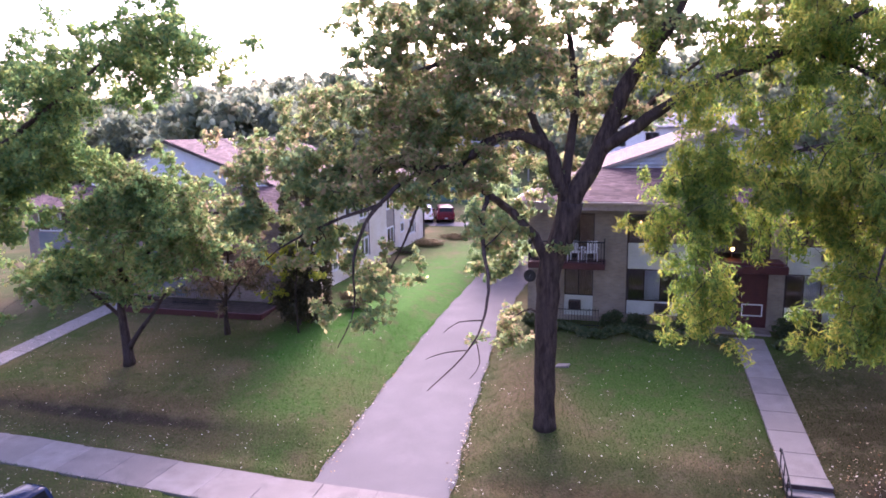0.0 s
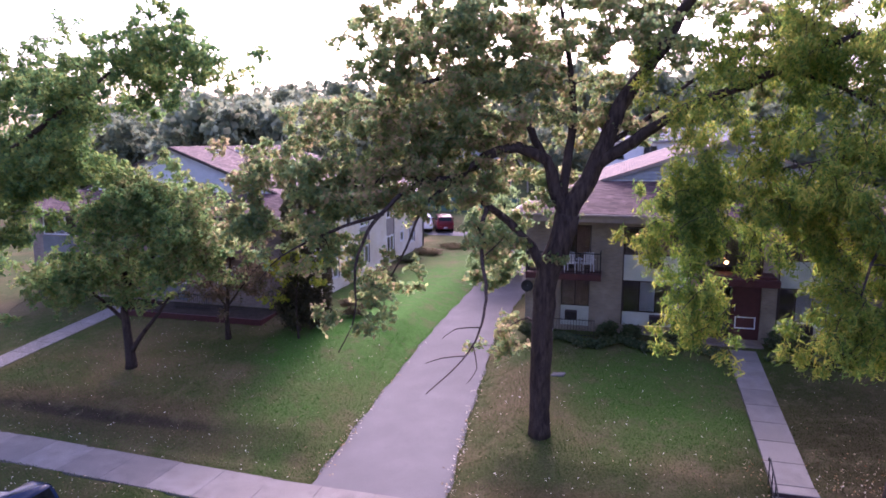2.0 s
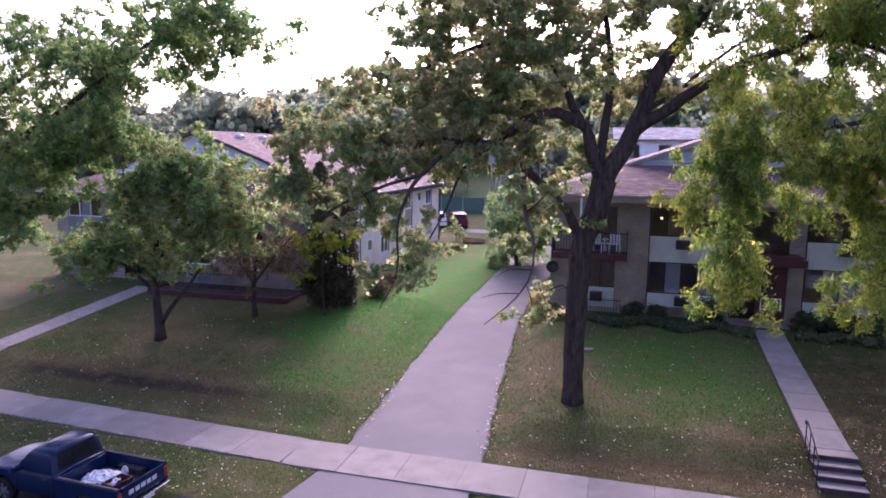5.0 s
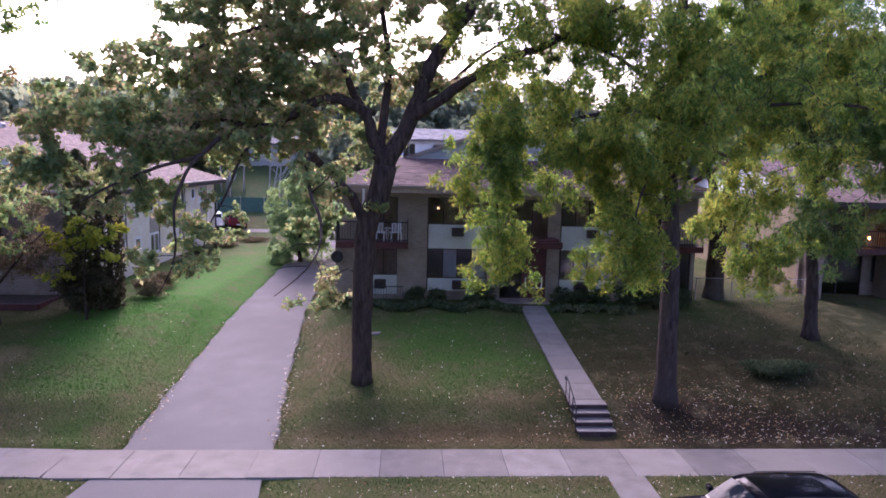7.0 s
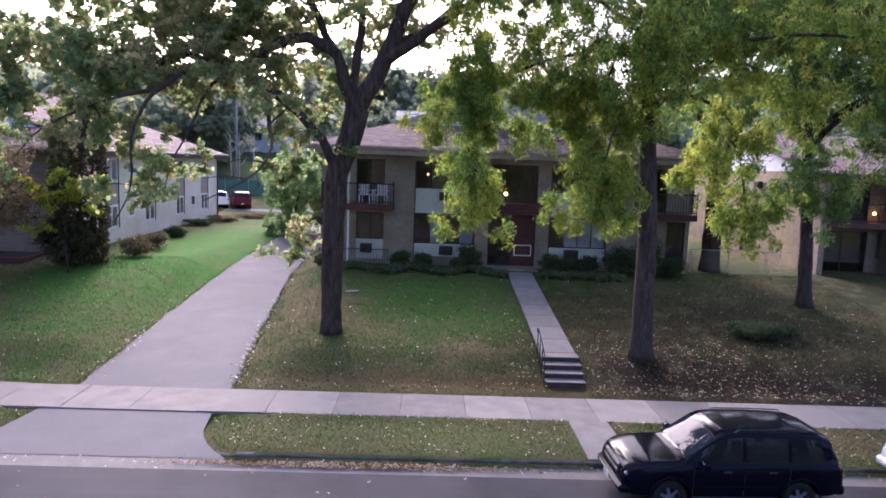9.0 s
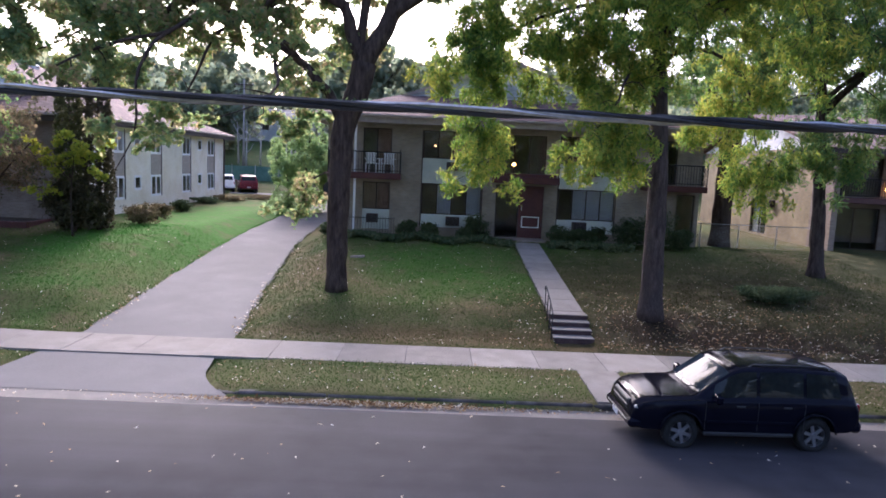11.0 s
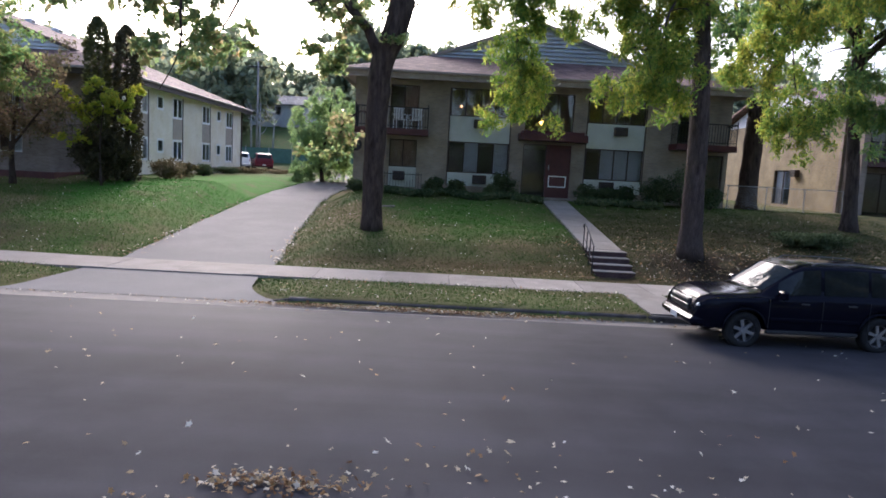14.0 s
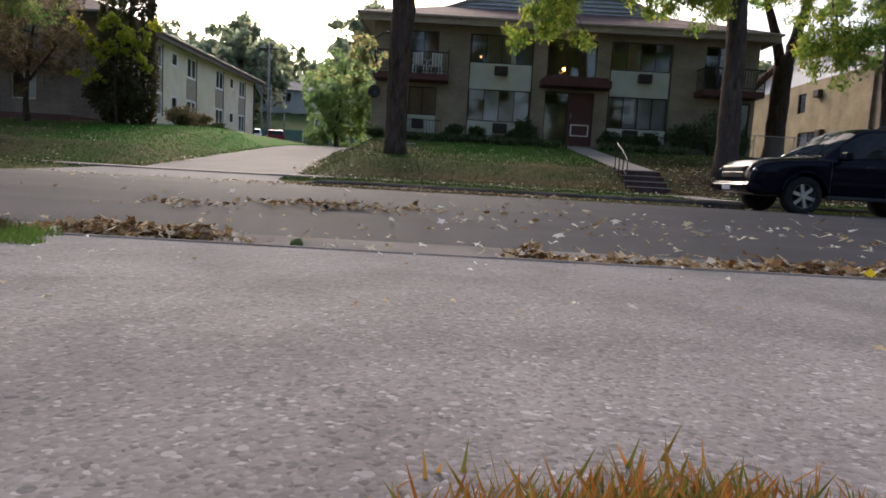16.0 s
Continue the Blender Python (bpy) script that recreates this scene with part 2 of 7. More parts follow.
M["soil"] = surface("soil", (0.05, 0.038, 0.028), (0.10, 0.078, 0.058), 4, 0.95, 30, 0.8, depth=0.02)
M["oak_leaf"] = leafy("oak_leaf", [(0.14, 0.215, 0.105), (0.19, 0.265, 0.11), (0.235, 0.285, 0.11), (0.30, 0.285, 0.13), (0.36, 0.28, 0.17)], through_light=0.75)
M["locust_leaf"] = leafy("locust_leaf", [(0.09, 0.165, 0.04), (0.13, 0.215, 0.045), (0.19, 0.27, 0.052), (0.27, 0.315, 0.055), (0.36, 0.345, 0.07)], through_light=0.6)
M["green_leaf"] = leafy("green_leaf", [(0.08, 0.16, 0.065), (0.12, 0.21, 0.07), (0.17, 0.25, 0.075), (0.23, 0.27, 0.08)], through_light=0.6)
M["crab_leaf"] = leafy("crab_apple_leaf", [(0.11, 0.21, 0.08), (0.17, 0.27, 0.09), (0.23, 0.29, 0.095), (0.28, 0.26, 0.11)], through_light=0.55)
# distance haze is mixed into this leaf colour: paler and greyer
M["hazy_leaf"] = leafy("distant_leaf_with_haze", [(0.17, 0.215, 0.16), (0.19, 0.235, 0.16), (0.21, 0.245, 0.15), (0.25, 0.25, 0.15)], through_light=0.62)
M["bark_brown"] = surface("brown_bark", (0.03, 0.022, 0.02), (0.12, 0.09, 0.08), 9.0, 0.95, 34, 1.0, patch=(0.07, 0.055, 0.05), patch_scale=1.2, depth=0.06, stretch=0.22)
M["conifer"] = leafy("conifer_spray", [(0.05, 0.048, 0.028), (0.075, 0.068, 0.038), (0.11, 0.092, 0.052)], through_light=0.25)
M["willow_leaf"] = leafy("willow_leaf", [(0.16, 0.25, 0.12), (0.22, 0.31, 0.13), (0.28, 0.35, 0.13)], through_light=0.65)
M["sapling_leaf"] = leafy("sapling_leaf", [(0.20, 0.27, 0.04), (0.30, 0.34, 0.045), (0.40, 0.38, 0.05)], through_light=0.5)
M["arborvitae"] = leafy("arborvitae_spray", [(0.06, 0.07, 0.03), (0.09, 0.10, 0.042), (0.13, 0.13, 0.055)], through_light=0.25)
M["plum_leaf"] = leafy("plum_leaf", [(0.10, 0.11, 0.055), (0.15, 0.135, 0.07), (0.19, 0.14, 0.085), (0.21, 0.15, 0.10)], through_light=0.5)
M["shrub_leaf"] = leafy("shrub_leaf", [(0.045, 0.07, 0.035), (0.075, 0.105, 0.05), (0.11, 0.135, 0.065)], through_light=0.35)
M["dry_shrub"] = leafy("dry_shrub", [(0.10, 0.09, 0.04), (0.16, 0.13, 0.07), (0.22, 0.17, 0.10)], through_light=0.3)
M["hosta"] = leafy("hosta_leaf", [(0.06, 0.10, 0.05), (0.10, 0.14, 0.07), (0.18, 0.20, 0.10)], through_light=0.3)
M["litter"] = leafy("fallen_leaf", [(0.26, 0.15, 0.07), (0.46, 0.35, 0.20), (0.66, 0.60, 0.45), (0.80, 0.77, 0.68)], through_light=0.2, rough=0.7)
M["litter_brown"] = leafy("brown_fallen_leaf", [(0.09, 0.042, 0.018), (0.20, 0.10, 0.04), (0.36, 0.22, 0.09), (0.50, 0.38, 0.22), (0.66, 0.60, 0.48)], through_light=0.12, rough=0.8)


def lawn_material(name, tone=(1, 1, 1)):
    """Lawn: strip beside the drive painted sunlit, right-hand yard painted in tree shade, drier olive and straw patches
    elsewhere.
    """
    m, n, l, b = nodes_of(name)
    geo = n.new("ShaderNodeNewGeometry")
    n1 = n.new("ShaderNodeTexNoise")
    n1.inputs["Scale"].default_value, n1.inputs["Detail"].default_value = 0.28, 6
    n2 = n.new("ShaderNodeTexNoise")
    n2.inputs["Scale"].default_value, n2.inputs["Detail"].default_value = 14, 6
    for q in (n1, n2):
        l.new(geo.outputs["Position"], q.inputs["Vector"])
    r1 = n.new("ShaderNodeValToRGB")
    e = r1.color_ramp.elements
    e[0].position, e[0].color = 0.36, (0.060, 0.086, 0.023, 1)
    e[1].position, e[1].color = 0.66, (0.145, 0.115, 0.056, 1)
    k = e.new(0.5)
    k.color = (0.086, 0.093, 0.032, 1)
    l.new(n1.outputs["Fac"], r1.inputs["Fac"])
    # local colour areas with soft, noisy borders
    sx = n.new("ShaderNodeSeparateXYZ")
    l.new(geo.outputs["Position"], sx.inputs["Vector"])

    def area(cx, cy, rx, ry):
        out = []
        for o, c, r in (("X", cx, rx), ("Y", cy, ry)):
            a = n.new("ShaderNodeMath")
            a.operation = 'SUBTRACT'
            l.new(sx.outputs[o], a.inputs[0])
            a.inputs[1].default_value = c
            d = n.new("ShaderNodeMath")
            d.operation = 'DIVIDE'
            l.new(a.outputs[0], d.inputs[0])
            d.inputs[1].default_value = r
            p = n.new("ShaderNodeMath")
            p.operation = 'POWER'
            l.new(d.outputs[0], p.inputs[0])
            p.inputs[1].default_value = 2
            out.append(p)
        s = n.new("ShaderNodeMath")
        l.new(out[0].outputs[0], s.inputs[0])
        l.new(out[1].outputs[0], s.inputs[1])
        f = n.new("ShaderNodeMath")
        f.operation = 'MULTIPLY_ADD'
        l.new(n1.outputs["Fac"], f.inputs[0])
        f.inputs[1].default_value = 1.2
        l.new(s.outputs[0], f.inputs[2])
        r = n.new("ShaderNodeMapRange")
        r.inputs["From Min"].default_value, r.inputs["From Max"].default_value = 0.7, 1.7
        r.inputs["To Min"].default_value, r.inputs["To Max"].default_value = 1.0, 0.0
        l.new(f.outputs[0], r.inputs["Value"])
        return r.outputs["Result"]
    col = r1.outputs["Color"]
    # sun on the strip (-10.8, 35) and tree shade (12, 21.5), (20.5, 27.5) are colour
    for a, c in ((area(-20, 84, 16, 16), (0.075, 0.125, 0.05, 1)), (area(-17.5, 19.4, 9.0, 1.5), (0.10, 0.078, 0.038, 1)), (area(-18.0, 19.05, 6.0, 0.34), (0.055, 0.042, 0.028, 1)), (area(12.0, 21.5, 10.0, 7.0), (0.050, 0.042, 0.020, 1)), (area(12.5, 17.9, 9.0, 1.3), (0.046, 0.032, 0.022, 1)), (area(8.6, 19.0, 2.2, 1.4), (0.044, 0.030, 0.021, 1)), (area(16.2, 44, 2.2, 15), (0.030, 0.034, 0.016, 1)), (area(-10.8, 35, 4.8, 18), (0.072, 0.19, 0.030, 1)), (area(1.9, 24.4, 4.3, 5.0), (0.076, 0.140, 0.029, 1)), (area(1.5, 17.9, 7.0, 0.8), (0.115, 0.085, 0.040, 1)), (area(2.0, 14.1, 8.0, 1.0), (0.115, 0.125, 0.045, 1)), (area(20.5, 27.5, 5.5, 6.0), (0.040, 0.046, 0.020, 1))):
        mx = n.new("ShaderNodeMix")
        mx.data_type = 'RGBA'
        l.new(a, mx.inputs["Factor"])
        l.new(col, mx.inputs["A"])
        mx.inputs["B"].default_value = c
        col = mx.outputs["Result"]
    # dry tufts and thin spots a hand to a stride wide
    n3 = n.new("ShaderNodeTexNoise")
    n3.inputs["Scale"].default_value, n3.inputs["Detail"].default_value, n3.inputs["Roughness"].default_value = 1.1, 7, 0.65
    l.new(geo.outputs["Position"], n3.inputs["Vector"])
    r3 = n.new("ShaderNodeMapRange")
    r3.inputs["From Min"].default_value, r3.inputs["From Max"].default_value = 0.50, 0.72
    r3.inputs["To Max"].default_value = 0.75
    l.new(n3.outputs["Fac"], r3.inputs["Value"])
    dry = n.new("ShaderNodeMix")
    dry.data_type = 'RGBA'
    l.new(r3.outputs["Result"], dry.inputs["Factor"])
    l.new(col, dry.inputs["A"])
    dry.inputs["B"].default_value = (0.15, 0.125, 0.068, 1)
    col = dry.outputs["Result"]
    ov = n.new("ShaderNodeMix")
    ov.data_type, ov.blend_type = 'RGBA', 'OVERLAY'
    ov.inputs["Factor"].default_value = 0.7
    l.new(col, ov.inputs["A"])
    l.new(n2.outputs["Fac"], ov.inputs["B"])
    tn = n.new("ShaderNodeMix")
    tn.data_type, tn.blend_type = 'RGBA', 'MULTIPLY'
    tn.inputs["Factor"].default_value = 1.0
    l.new(ov.outputs["Result"], tn.inputs["A"])
    tn.inputs["B"].default_value = (*tone, 1)
    l.new(tn.outputs["Result"], b.inputs["Base Color"])
    b.inputs["Roughness"].default_value, b.inputs["Specular IOR Level"].default_value = 0.95, 0.08
    bp = n.new("ShaderNodeBump")
    bp.inputs["Strength"].default_value, bp.inputs["Distance"].default_value = 0.8, 0.03
    l.new(n2.outputs["Fac"], bp.inputs["Height"])
    l.new(bp.outputs["Normal"], b.inputs["Normal"])
    return m


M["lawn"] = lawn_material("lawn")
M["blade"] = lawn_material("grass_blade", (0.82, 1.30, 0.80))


def aggregate_material(name):
    """Worn concrete with exposed pebbles."""
    m, n, l, b = nodes_of(name)
    geo = n.new("ShaderNodeNewGeometry")
    vo = n.new("ShaderNodeTexVoronoi")
    vo.inputs["Scale"].default_value = 130
    vo.inputs["Randomness"].default_value = 1.0
    l.new(geo.outputs["Position"], vo.inputs["Vector"])
    sep = n.new("ShaderNodeSeparateColor")
    l.new(vo.outputs["Color"], sep.inputs["Color"])
    ra = n.new("ShaderNodeValToRGB")
    e = ra.color_ramp.elements
    e[0].position, e[0].color = 0.0, (0.13, 0.115, 0.106, 1)
    e[1].position, e[1].color = 1.0, (0.42, 0.385, 0.365, 1)
    for p, c in ((0.2, (0.20, 0.177, 0.166)), (0.75, (0.245, 0.217, 0.203)), (0.95, (0.285, 0.255, 0.24))):
        q = e.new(p)
        q.color = (*c, 1)
    l.new(sep.outputs["Red"], ra.inputs["Fac"])
    v2 = n.new("ShaderNodeTexVoronoi")
    v2.inputs["Scale"].default_value = 42
    l.new(geo.outputs["Position"], v2.inputs["Vector"])
    s2 = n.new("ShaderNodeSeparateColor")
    l.new(v2.outputs["Color"], s2.inputs["Color"])
    near = n.new("ShaderNodeMath")
    near.operation = 'LESS_THAN'
    near.inputs[1].default_value = 0.38
    l.new(v2.outputs["Distance"], near.inputs[0])
    some = n.new("ShaderNodeMath")
    some.operation = 'GREATER_THAN'
    some.inputs[1].default_value = 0.88
    l.new(s2.outputs["Green"], some.inputs[0])
    both = n.new("ShaderNodeMath")
    both.operation = 'MULTIPLY'
    l.new(near.outputs[0], both.inputs[0])
    l.new(some.outputs[0], both.inputs[1])
    stone = n.new("ShaderNodeValToRGB")
    stone.color_ramp.elements[0].color = (0.11, 0.10, 0.10, 1)
    stone.color_ramp.elements[1].color = (0.36, 0.33, 0.31, 1)
    l.new(s2.outputs["Red"], stone.inputs["Fac"])
    ms = n.new("ShaderNodeMix")
    ms.data_type = 'RGBA'
    l.new(both.outputs[0], ms.inputs["Factor"])
    l.new(ra.outputs["Color"], ms.inputs["A"])
    l.new(stone.outputs["Color"], ms.inputs["B"])
    n2 = n.new("ShaderNodeTexNoise")
    n2.inputs["Scale"].default_value, n2.inputs["Detail"].default_value = 2.2, 7
    l.new(geo.outputs["Position"], n2.inputs["Vector"])
    mx = n.new("ShaderNodeMix")
    mx.data_type, mx.blend_type = 'RGBA', 'OVERLAY'
    mx.inputs["Factor"].default_value = 0.6
    l.new(ms.outputs["Result"], mx.inputs["A"])
    l.new(n2.outputs["Fac"], mx.inputs["B"])
    l.new(mx.outputs["Result"], b.inputs["Base Color"])
    b.inputs["Roughness"].default_value = 0.9
    bp = n.new("ShaderNodeBump")
    bp.inputs["Strength"].default_value, bp.inputs["Distance"].default_value = 0.38, 0.004
    bp.invert = True
    l.new(vo.outputs["Distance"], bp.inputs["Height"])
    l.new(bp.outputs["Normal"], b.inputs["Normal"])
    return m


M["aggregate"] = aggregate_material("exposed_aggregate")


# ---- mesh helpers ----
def mesh_obj(name, verts, faces, mat, parent=None, smooth=False):
    me = bpy.data.meshes.new(name)
    me.from_pydata(verts, [], faces)
    me.update()
    if smooth:
        me.polygons.foreach_set("use_smooth", [True] * len(me.polygons))
    me.materials.append(mat)
    ob = new(name, me)
    ob.parent = parent
    return ob


def part(name, bm, mat, parent=None, label="", smooth=False, crease=0):
    me = bpy.data.meshes.new(name)
    bm.normal_update()
    bm.to_mesh(me)
    bm.free()
    if smooth:
        me.polygons.foreach_set("use_smooth", [True] * len(me.polygons))
    if crease:
        me.set_sharp_from_angle(angle=radians(crease))
    me.materials.append(mat)
    ob = new(name, me)
    ob.parent = parent
    return tagged(ob, label)


def add_box(bm, x0, x1, y0, y1, z0, z1, bevel=0.0, m=None):
    r = bmesh.ops.create_cube(bm, size=1.0)
    vs = r["verts"]
    bmesh.ops.transform(bm, verts=vs, matrix=Matrix.LocRotScale(((x0 + x1) / 2, (y0 + y1) / 2, (z0 + z1) / 2), None, (abs(x1 - x0), abs(y1 - y0), abs(z1 - z0))))
    if bevel:
        es = list({e for v in vs for e in v.link_edges})
        out = bmesh.ops.bevel(bm, geom=es, offset=bevel, segments=1, affect='EDGES')
        vs = list({v for f in out["faces"] for v in f.verts} | {v for v in vs if v.is_valid})
    if m is not None:
        bmesh.ops.transform(bm, verts=[v for v in vs if v.is_valid], matrix=m)


def box(name, dims, mat, parent=None, label="", bevel=0.0, m=None):
    bm = bmesh.new()
    add_box(bm, *dims, bevel=bevel, m=m)
    return part(name, bm, mat, parent, label)


def boxes(name, dims, mat, parent=None, label="", bevel=0.0):
    bm = bmesh.new()
    for d in dims:
        add_box(bm, *d, bevel=bevel)
    return part(name, bm, mat, parent, label)


def empty(name, m, label, category, group=""):
    e = new(name)
    e.empty_display_size = 0.2
    e.matrix_world = m
    return tagged(e, label, category, group)


def tube(bm, pts, rads, sides=7):
    """A tapered tube along a polyline."""
    rings = []
    for i, p in enumerate(pts):
        a = pts[max(i - 1, 0)]
        c = pts[min(i + 1, len(pts) - 1)]
        d = (Vector(c) - Vector(a)).normalized()
        u = d.orthogonal().normalized()
        w = d.cross(u)
        rings.append([bm.verts.new(Vector(p) + rads[i] * (math.cos(2 * math.pi * k / sides) * u + math.sin(2 * math.pi * k / sides) * w)) for k in range(sides)])
    for r0, r1 in zip(rings, rings[1:]):
        # turn the next ring so that it does not twist
        best = min(range(sides), key=lambda s: (r1[s].co - r0[0].co).length)
        r1[:] = r1[best:] + r1[:best]
        if (r1[1 % sides].co - r0[1 % sides].co).length > (r1[-1].co - r0[1 % sides].co).length:
            r1[:] = [r1[0]] + r1[:0:-1]
        for k in range(sides):
            bm.faces.new((r0[k], r0[(k + 1) % sides], r1[(k + 1) % sides], r1[k]))
    bm.faces.new(rings[0][::-1])
    bm.faces.new(rings[-1])


def fast_mesh(name, verts, faces, mat, parent=None):
    """verts (n, 3) and faces (m, k) as arrays."""
    me = bpy.data.meshes.new(name)
    k = faces.shape[1]
    me.vertices.add(len(verts))
    me.vertices.foreach_set("co", np.ascontiguousarray(verts, dtype=np.float32).ravel())
    me.loops.add(faces.size)
    me.loops.foreach_set("vertex_index", np.ascontiguousarray(faces, dtype=np.int32).ravel())
    me.polygons.add(len(faces))
    me.polygons.foreach_set("loop_start", np.arange(len(faces), dtype=np.int32) * k)
    me.polygons.foreach_set("loop_total", np.full(len(faces), k, dtype=np.int32))
    me.update(calc_edges=True)
    me.materials.append(mat)
    ob = new(name, me)
    ob.parent = parent
    return ob


def leaf_mesh(rng, centres, length, width, flat=0.0, spread=0.35, down=0.0):
    """Folded leaves (two halves that share a rib) at the centres; flat: how far they lie level."""
    n = len(centres)
    d = rng.normal(size=(n, 3))
    d[:, 2] = d[:, 2] * (1 - flat) - down
    d /= np.linalg.norm(d, axis=1)[:, None]
    u = rng.normal(size=(n, 3))
    u[:, 2] *= 1 - flat
    w = np.cross(d, u)
    w /= np.linalg.norm(w, axis=1)[:, None] + 1e-9
    nn = np.cross(d, w)
    s = (1 + spread * rng.uniform(-1, 1, n))[:, None]
    L, W = length * s, width * s
    v = np.empty((n, 4, 3))
    v[:, 0] = centres - d * L / 2
    v[:, 1] = centres + w * W / 2 + nn * W * 0.18 + d * L * 0.08
    v[:, 2] = centres + d * L / 2
    v[:, 3] = centres - w * W / 2 + nn * W * 0.18 + d * L * 0.08
    f = np.arange(n * 4).reshape(n, 4)
    tri = np.concatenate([f[:, [0, 1, 2]], f[:, [0, 2, 3]]])
    return v.reshape(-1, 3), tri


# ---- ground ----
YARD = [(-400, 0.12), (-1.0, 0.12), (1.7, 0.06), (1.72, -0.12), (12.94, -0.12), (12.96, 0.13), (17.4, 0.17), (18.0, 0.22), (19.5, 0.80), (29.5, 1.88), (62, 1.9), (75, 2.6), (100, 9.0), (140, 12.0), (400, 13.0), (4000, 13.0)]
DRIVE = [(-400, 0.10), (1.7, 0.05), (1.72, -0.12), (12.94, -0.12), (12.96, 0.02), (17.4, 0.14), (34, 1.40), (46, 1.85), (62, 1.9), (75, 2.6), (100, 9.0), (140, 12.0), (400, 13.0), (4000, 13.0)]


def drive_edges(y):
    left = np.interp(y, [17.4, 24, 30, 36, 44, 60], [-8.5, -8.6, -8.6, -8.4, -8.3, -8.3])
    right = np.interp(y, [17.4, 22.5, 31, 37, 44, 60], [-4.1, -4.6, -5.2, -5.1, -4.6, -4.6])
    return left, right


def height(x, y):
    """The finished surface of lawn and drive."""
    a = np.interp(y, [p[0] for p in YARD], [p[1] for p in YARD])
    b = np.interp(y, [p[0] for p in DRIVE], [p[1] for p in DRIVE])
    le, ri = drive_edges(y)
    off = np.maximum(le - x, x - ri)
    w = np.clip((off - 0.05) / 1.9, 0, 1)
    w = w * w * (3 - 2 * w)
    return a * w + b * (1 - w)


def bend(x):
    """The street swings away a little beyond the drive."""
    return 0.05 * np.maximum(0, -9.0 - x)


def in_paving(x, y, grow=0.0):
    """Where slabs, drive, steps and walks cover the soil."""
    le, ri = drive_edges(y)
    g = grow
    out = (y - bend(x) > 15.42 - g) & (y - bend(x) < 17.18 + g)
    out |= (x > le - g) & (x < ri + g) & (y > 17.1) & (y < 64)
    out |= (y > 12.9) & (y < 15.7) & (x > np.interp(y, [13, 15.4], [-9.3, -8.55]) - g) & (x < np.interp(y, [13, 14, 15.4], [-2.9, -3.7, -4.1]) + g)
    out |= (x > 5.2 - g) & (x < 6.38 + g) & (y > 17.2) & (y < 29.6)
    out |= (x > 5.3 - g) & (x < 6.38 + g) & (y > 12.9) & (y < 15.7)
    out |= (y < 1.8) & (y > -6 - g) & (x > -1.9 - g)
    return out


def axis(parts):
    return np.unique(np.concatenate([np.arange(a, b, s) for a, b, s in parts]))


gx = axis([(-3000, -400, 400), (-400, -60, 25), (-60, -30, 2), (-30, 24, 0.24), (24, 60, 2), (60, 400, 25), (400, 3001, 400)])
gy = axis([(-3000, -300, 300), (-300, -20, 20), (-20, -4, 1), (-4, 32, 0.2), (32, 64, 0.5), (64, 160, 3), (160, 500, 40), (500, 3001, 500)])
GX, GY = np.meshgrid(gx, gy)
GZ = height(GX, GY)
rng = np.random.default_rng(4)
near = (np.abs(GX) < 40) & (GY > -6) & (GY < 64)
GZ = GZ - np.where(in_paving(GX, GY) & near, 0.10, 0) + np.where(near & (GY > 13.2), rng.normal(0, 0.008, GX.shape), 0)
nx_, ny_ = len(gx), len(gy)
idx = np.arange(nx_ * ny_).reshape(ny_, nx_)
quads = np.stack([idx[:-1, :-1], idx[:-1, 1:], idx[1:, 1:], idx[1:, :-1]], -1).reshape(-1, 4)
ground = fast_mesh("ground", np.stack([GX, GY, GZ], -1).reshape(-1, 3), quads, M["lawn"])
tagged(ground, "lawns and bank in patchy green and straw-coloured grass", "ground", kind="structure")


def sheet(name, xs, ys, zfun, mat, parent=None, thick=0.0):
    """A sheet over a grid, xs given per row by a function or a list."""
    v, f = [], []
    for y in ys:
        row = xs(y)
        for x in row:
            v.append((x, y, zfun(x, y)))
    k = len(xs(ys[0]))
    for j in range(len(ys) - 1):
        for i in range(k - 1):
            a = j * k + i
            f.append((a, a + 1, a + 1 + k, a + k))
    return mesh_obj(name, v, f, mat, parent, smooth=True)


# road: crowned asphalt between two gutters, running both ways
road_x = [-400, -200, -80] + list(np.arange(-40, 41, 2.0)) + [80, 200, 400]
road_y = list(np.linspace(2.60, 12.38, 14))
road = sheet("road", lambda y: road_x, road_y, lambda x, y: 0.085 * (1 - ((y - 7.49) / 4.89) ** 2), M["asphalt"])
tagged(road, "worn grey asphalt street with scattered fallen leaves", "road", kind="structure")
gut = sheet("gutter_far", lambda y: road_x, [12.37, 12.94, 12.99], lambda x, y: -0.012 if y < 12.98 else -0.012, M["concrete"])
tagged(gut, "concrete gutter strip along the kerb", "gutter", kind="structure")
gut2 = sheet("gutter_near", lambda y: road_x, [1.70, 1.74, 2.61], lambda x, y: 0.0, M["gutter"])
tagged(gut2, "concrete gutter strip with drifts of leaves", "gutter", kind="structure")


# ---- paving ----
pavement = new("pavement")
tagged(pavement, "concrete pavement of separate slabs along the street", "pavement", kind="structure")
slab_mesh = {}


def slab(w, d, t=0.10):
    key = (round(w, 3), round(d, 3))
    if key not in slab_mesh:
        bm = bmesh.new()
        add_box(bm, -w / 2, w / 2, -d / 2, d / 2, -t, 0, bevel=0.006)
        me = bpy.data.meshes.new("slab")
        bm.to_mesh(me)
        bm.free()
        me.materials.append(M["concrete"])
        slab_mesh[key] = me
    return new("slab", slab_mesh[key])


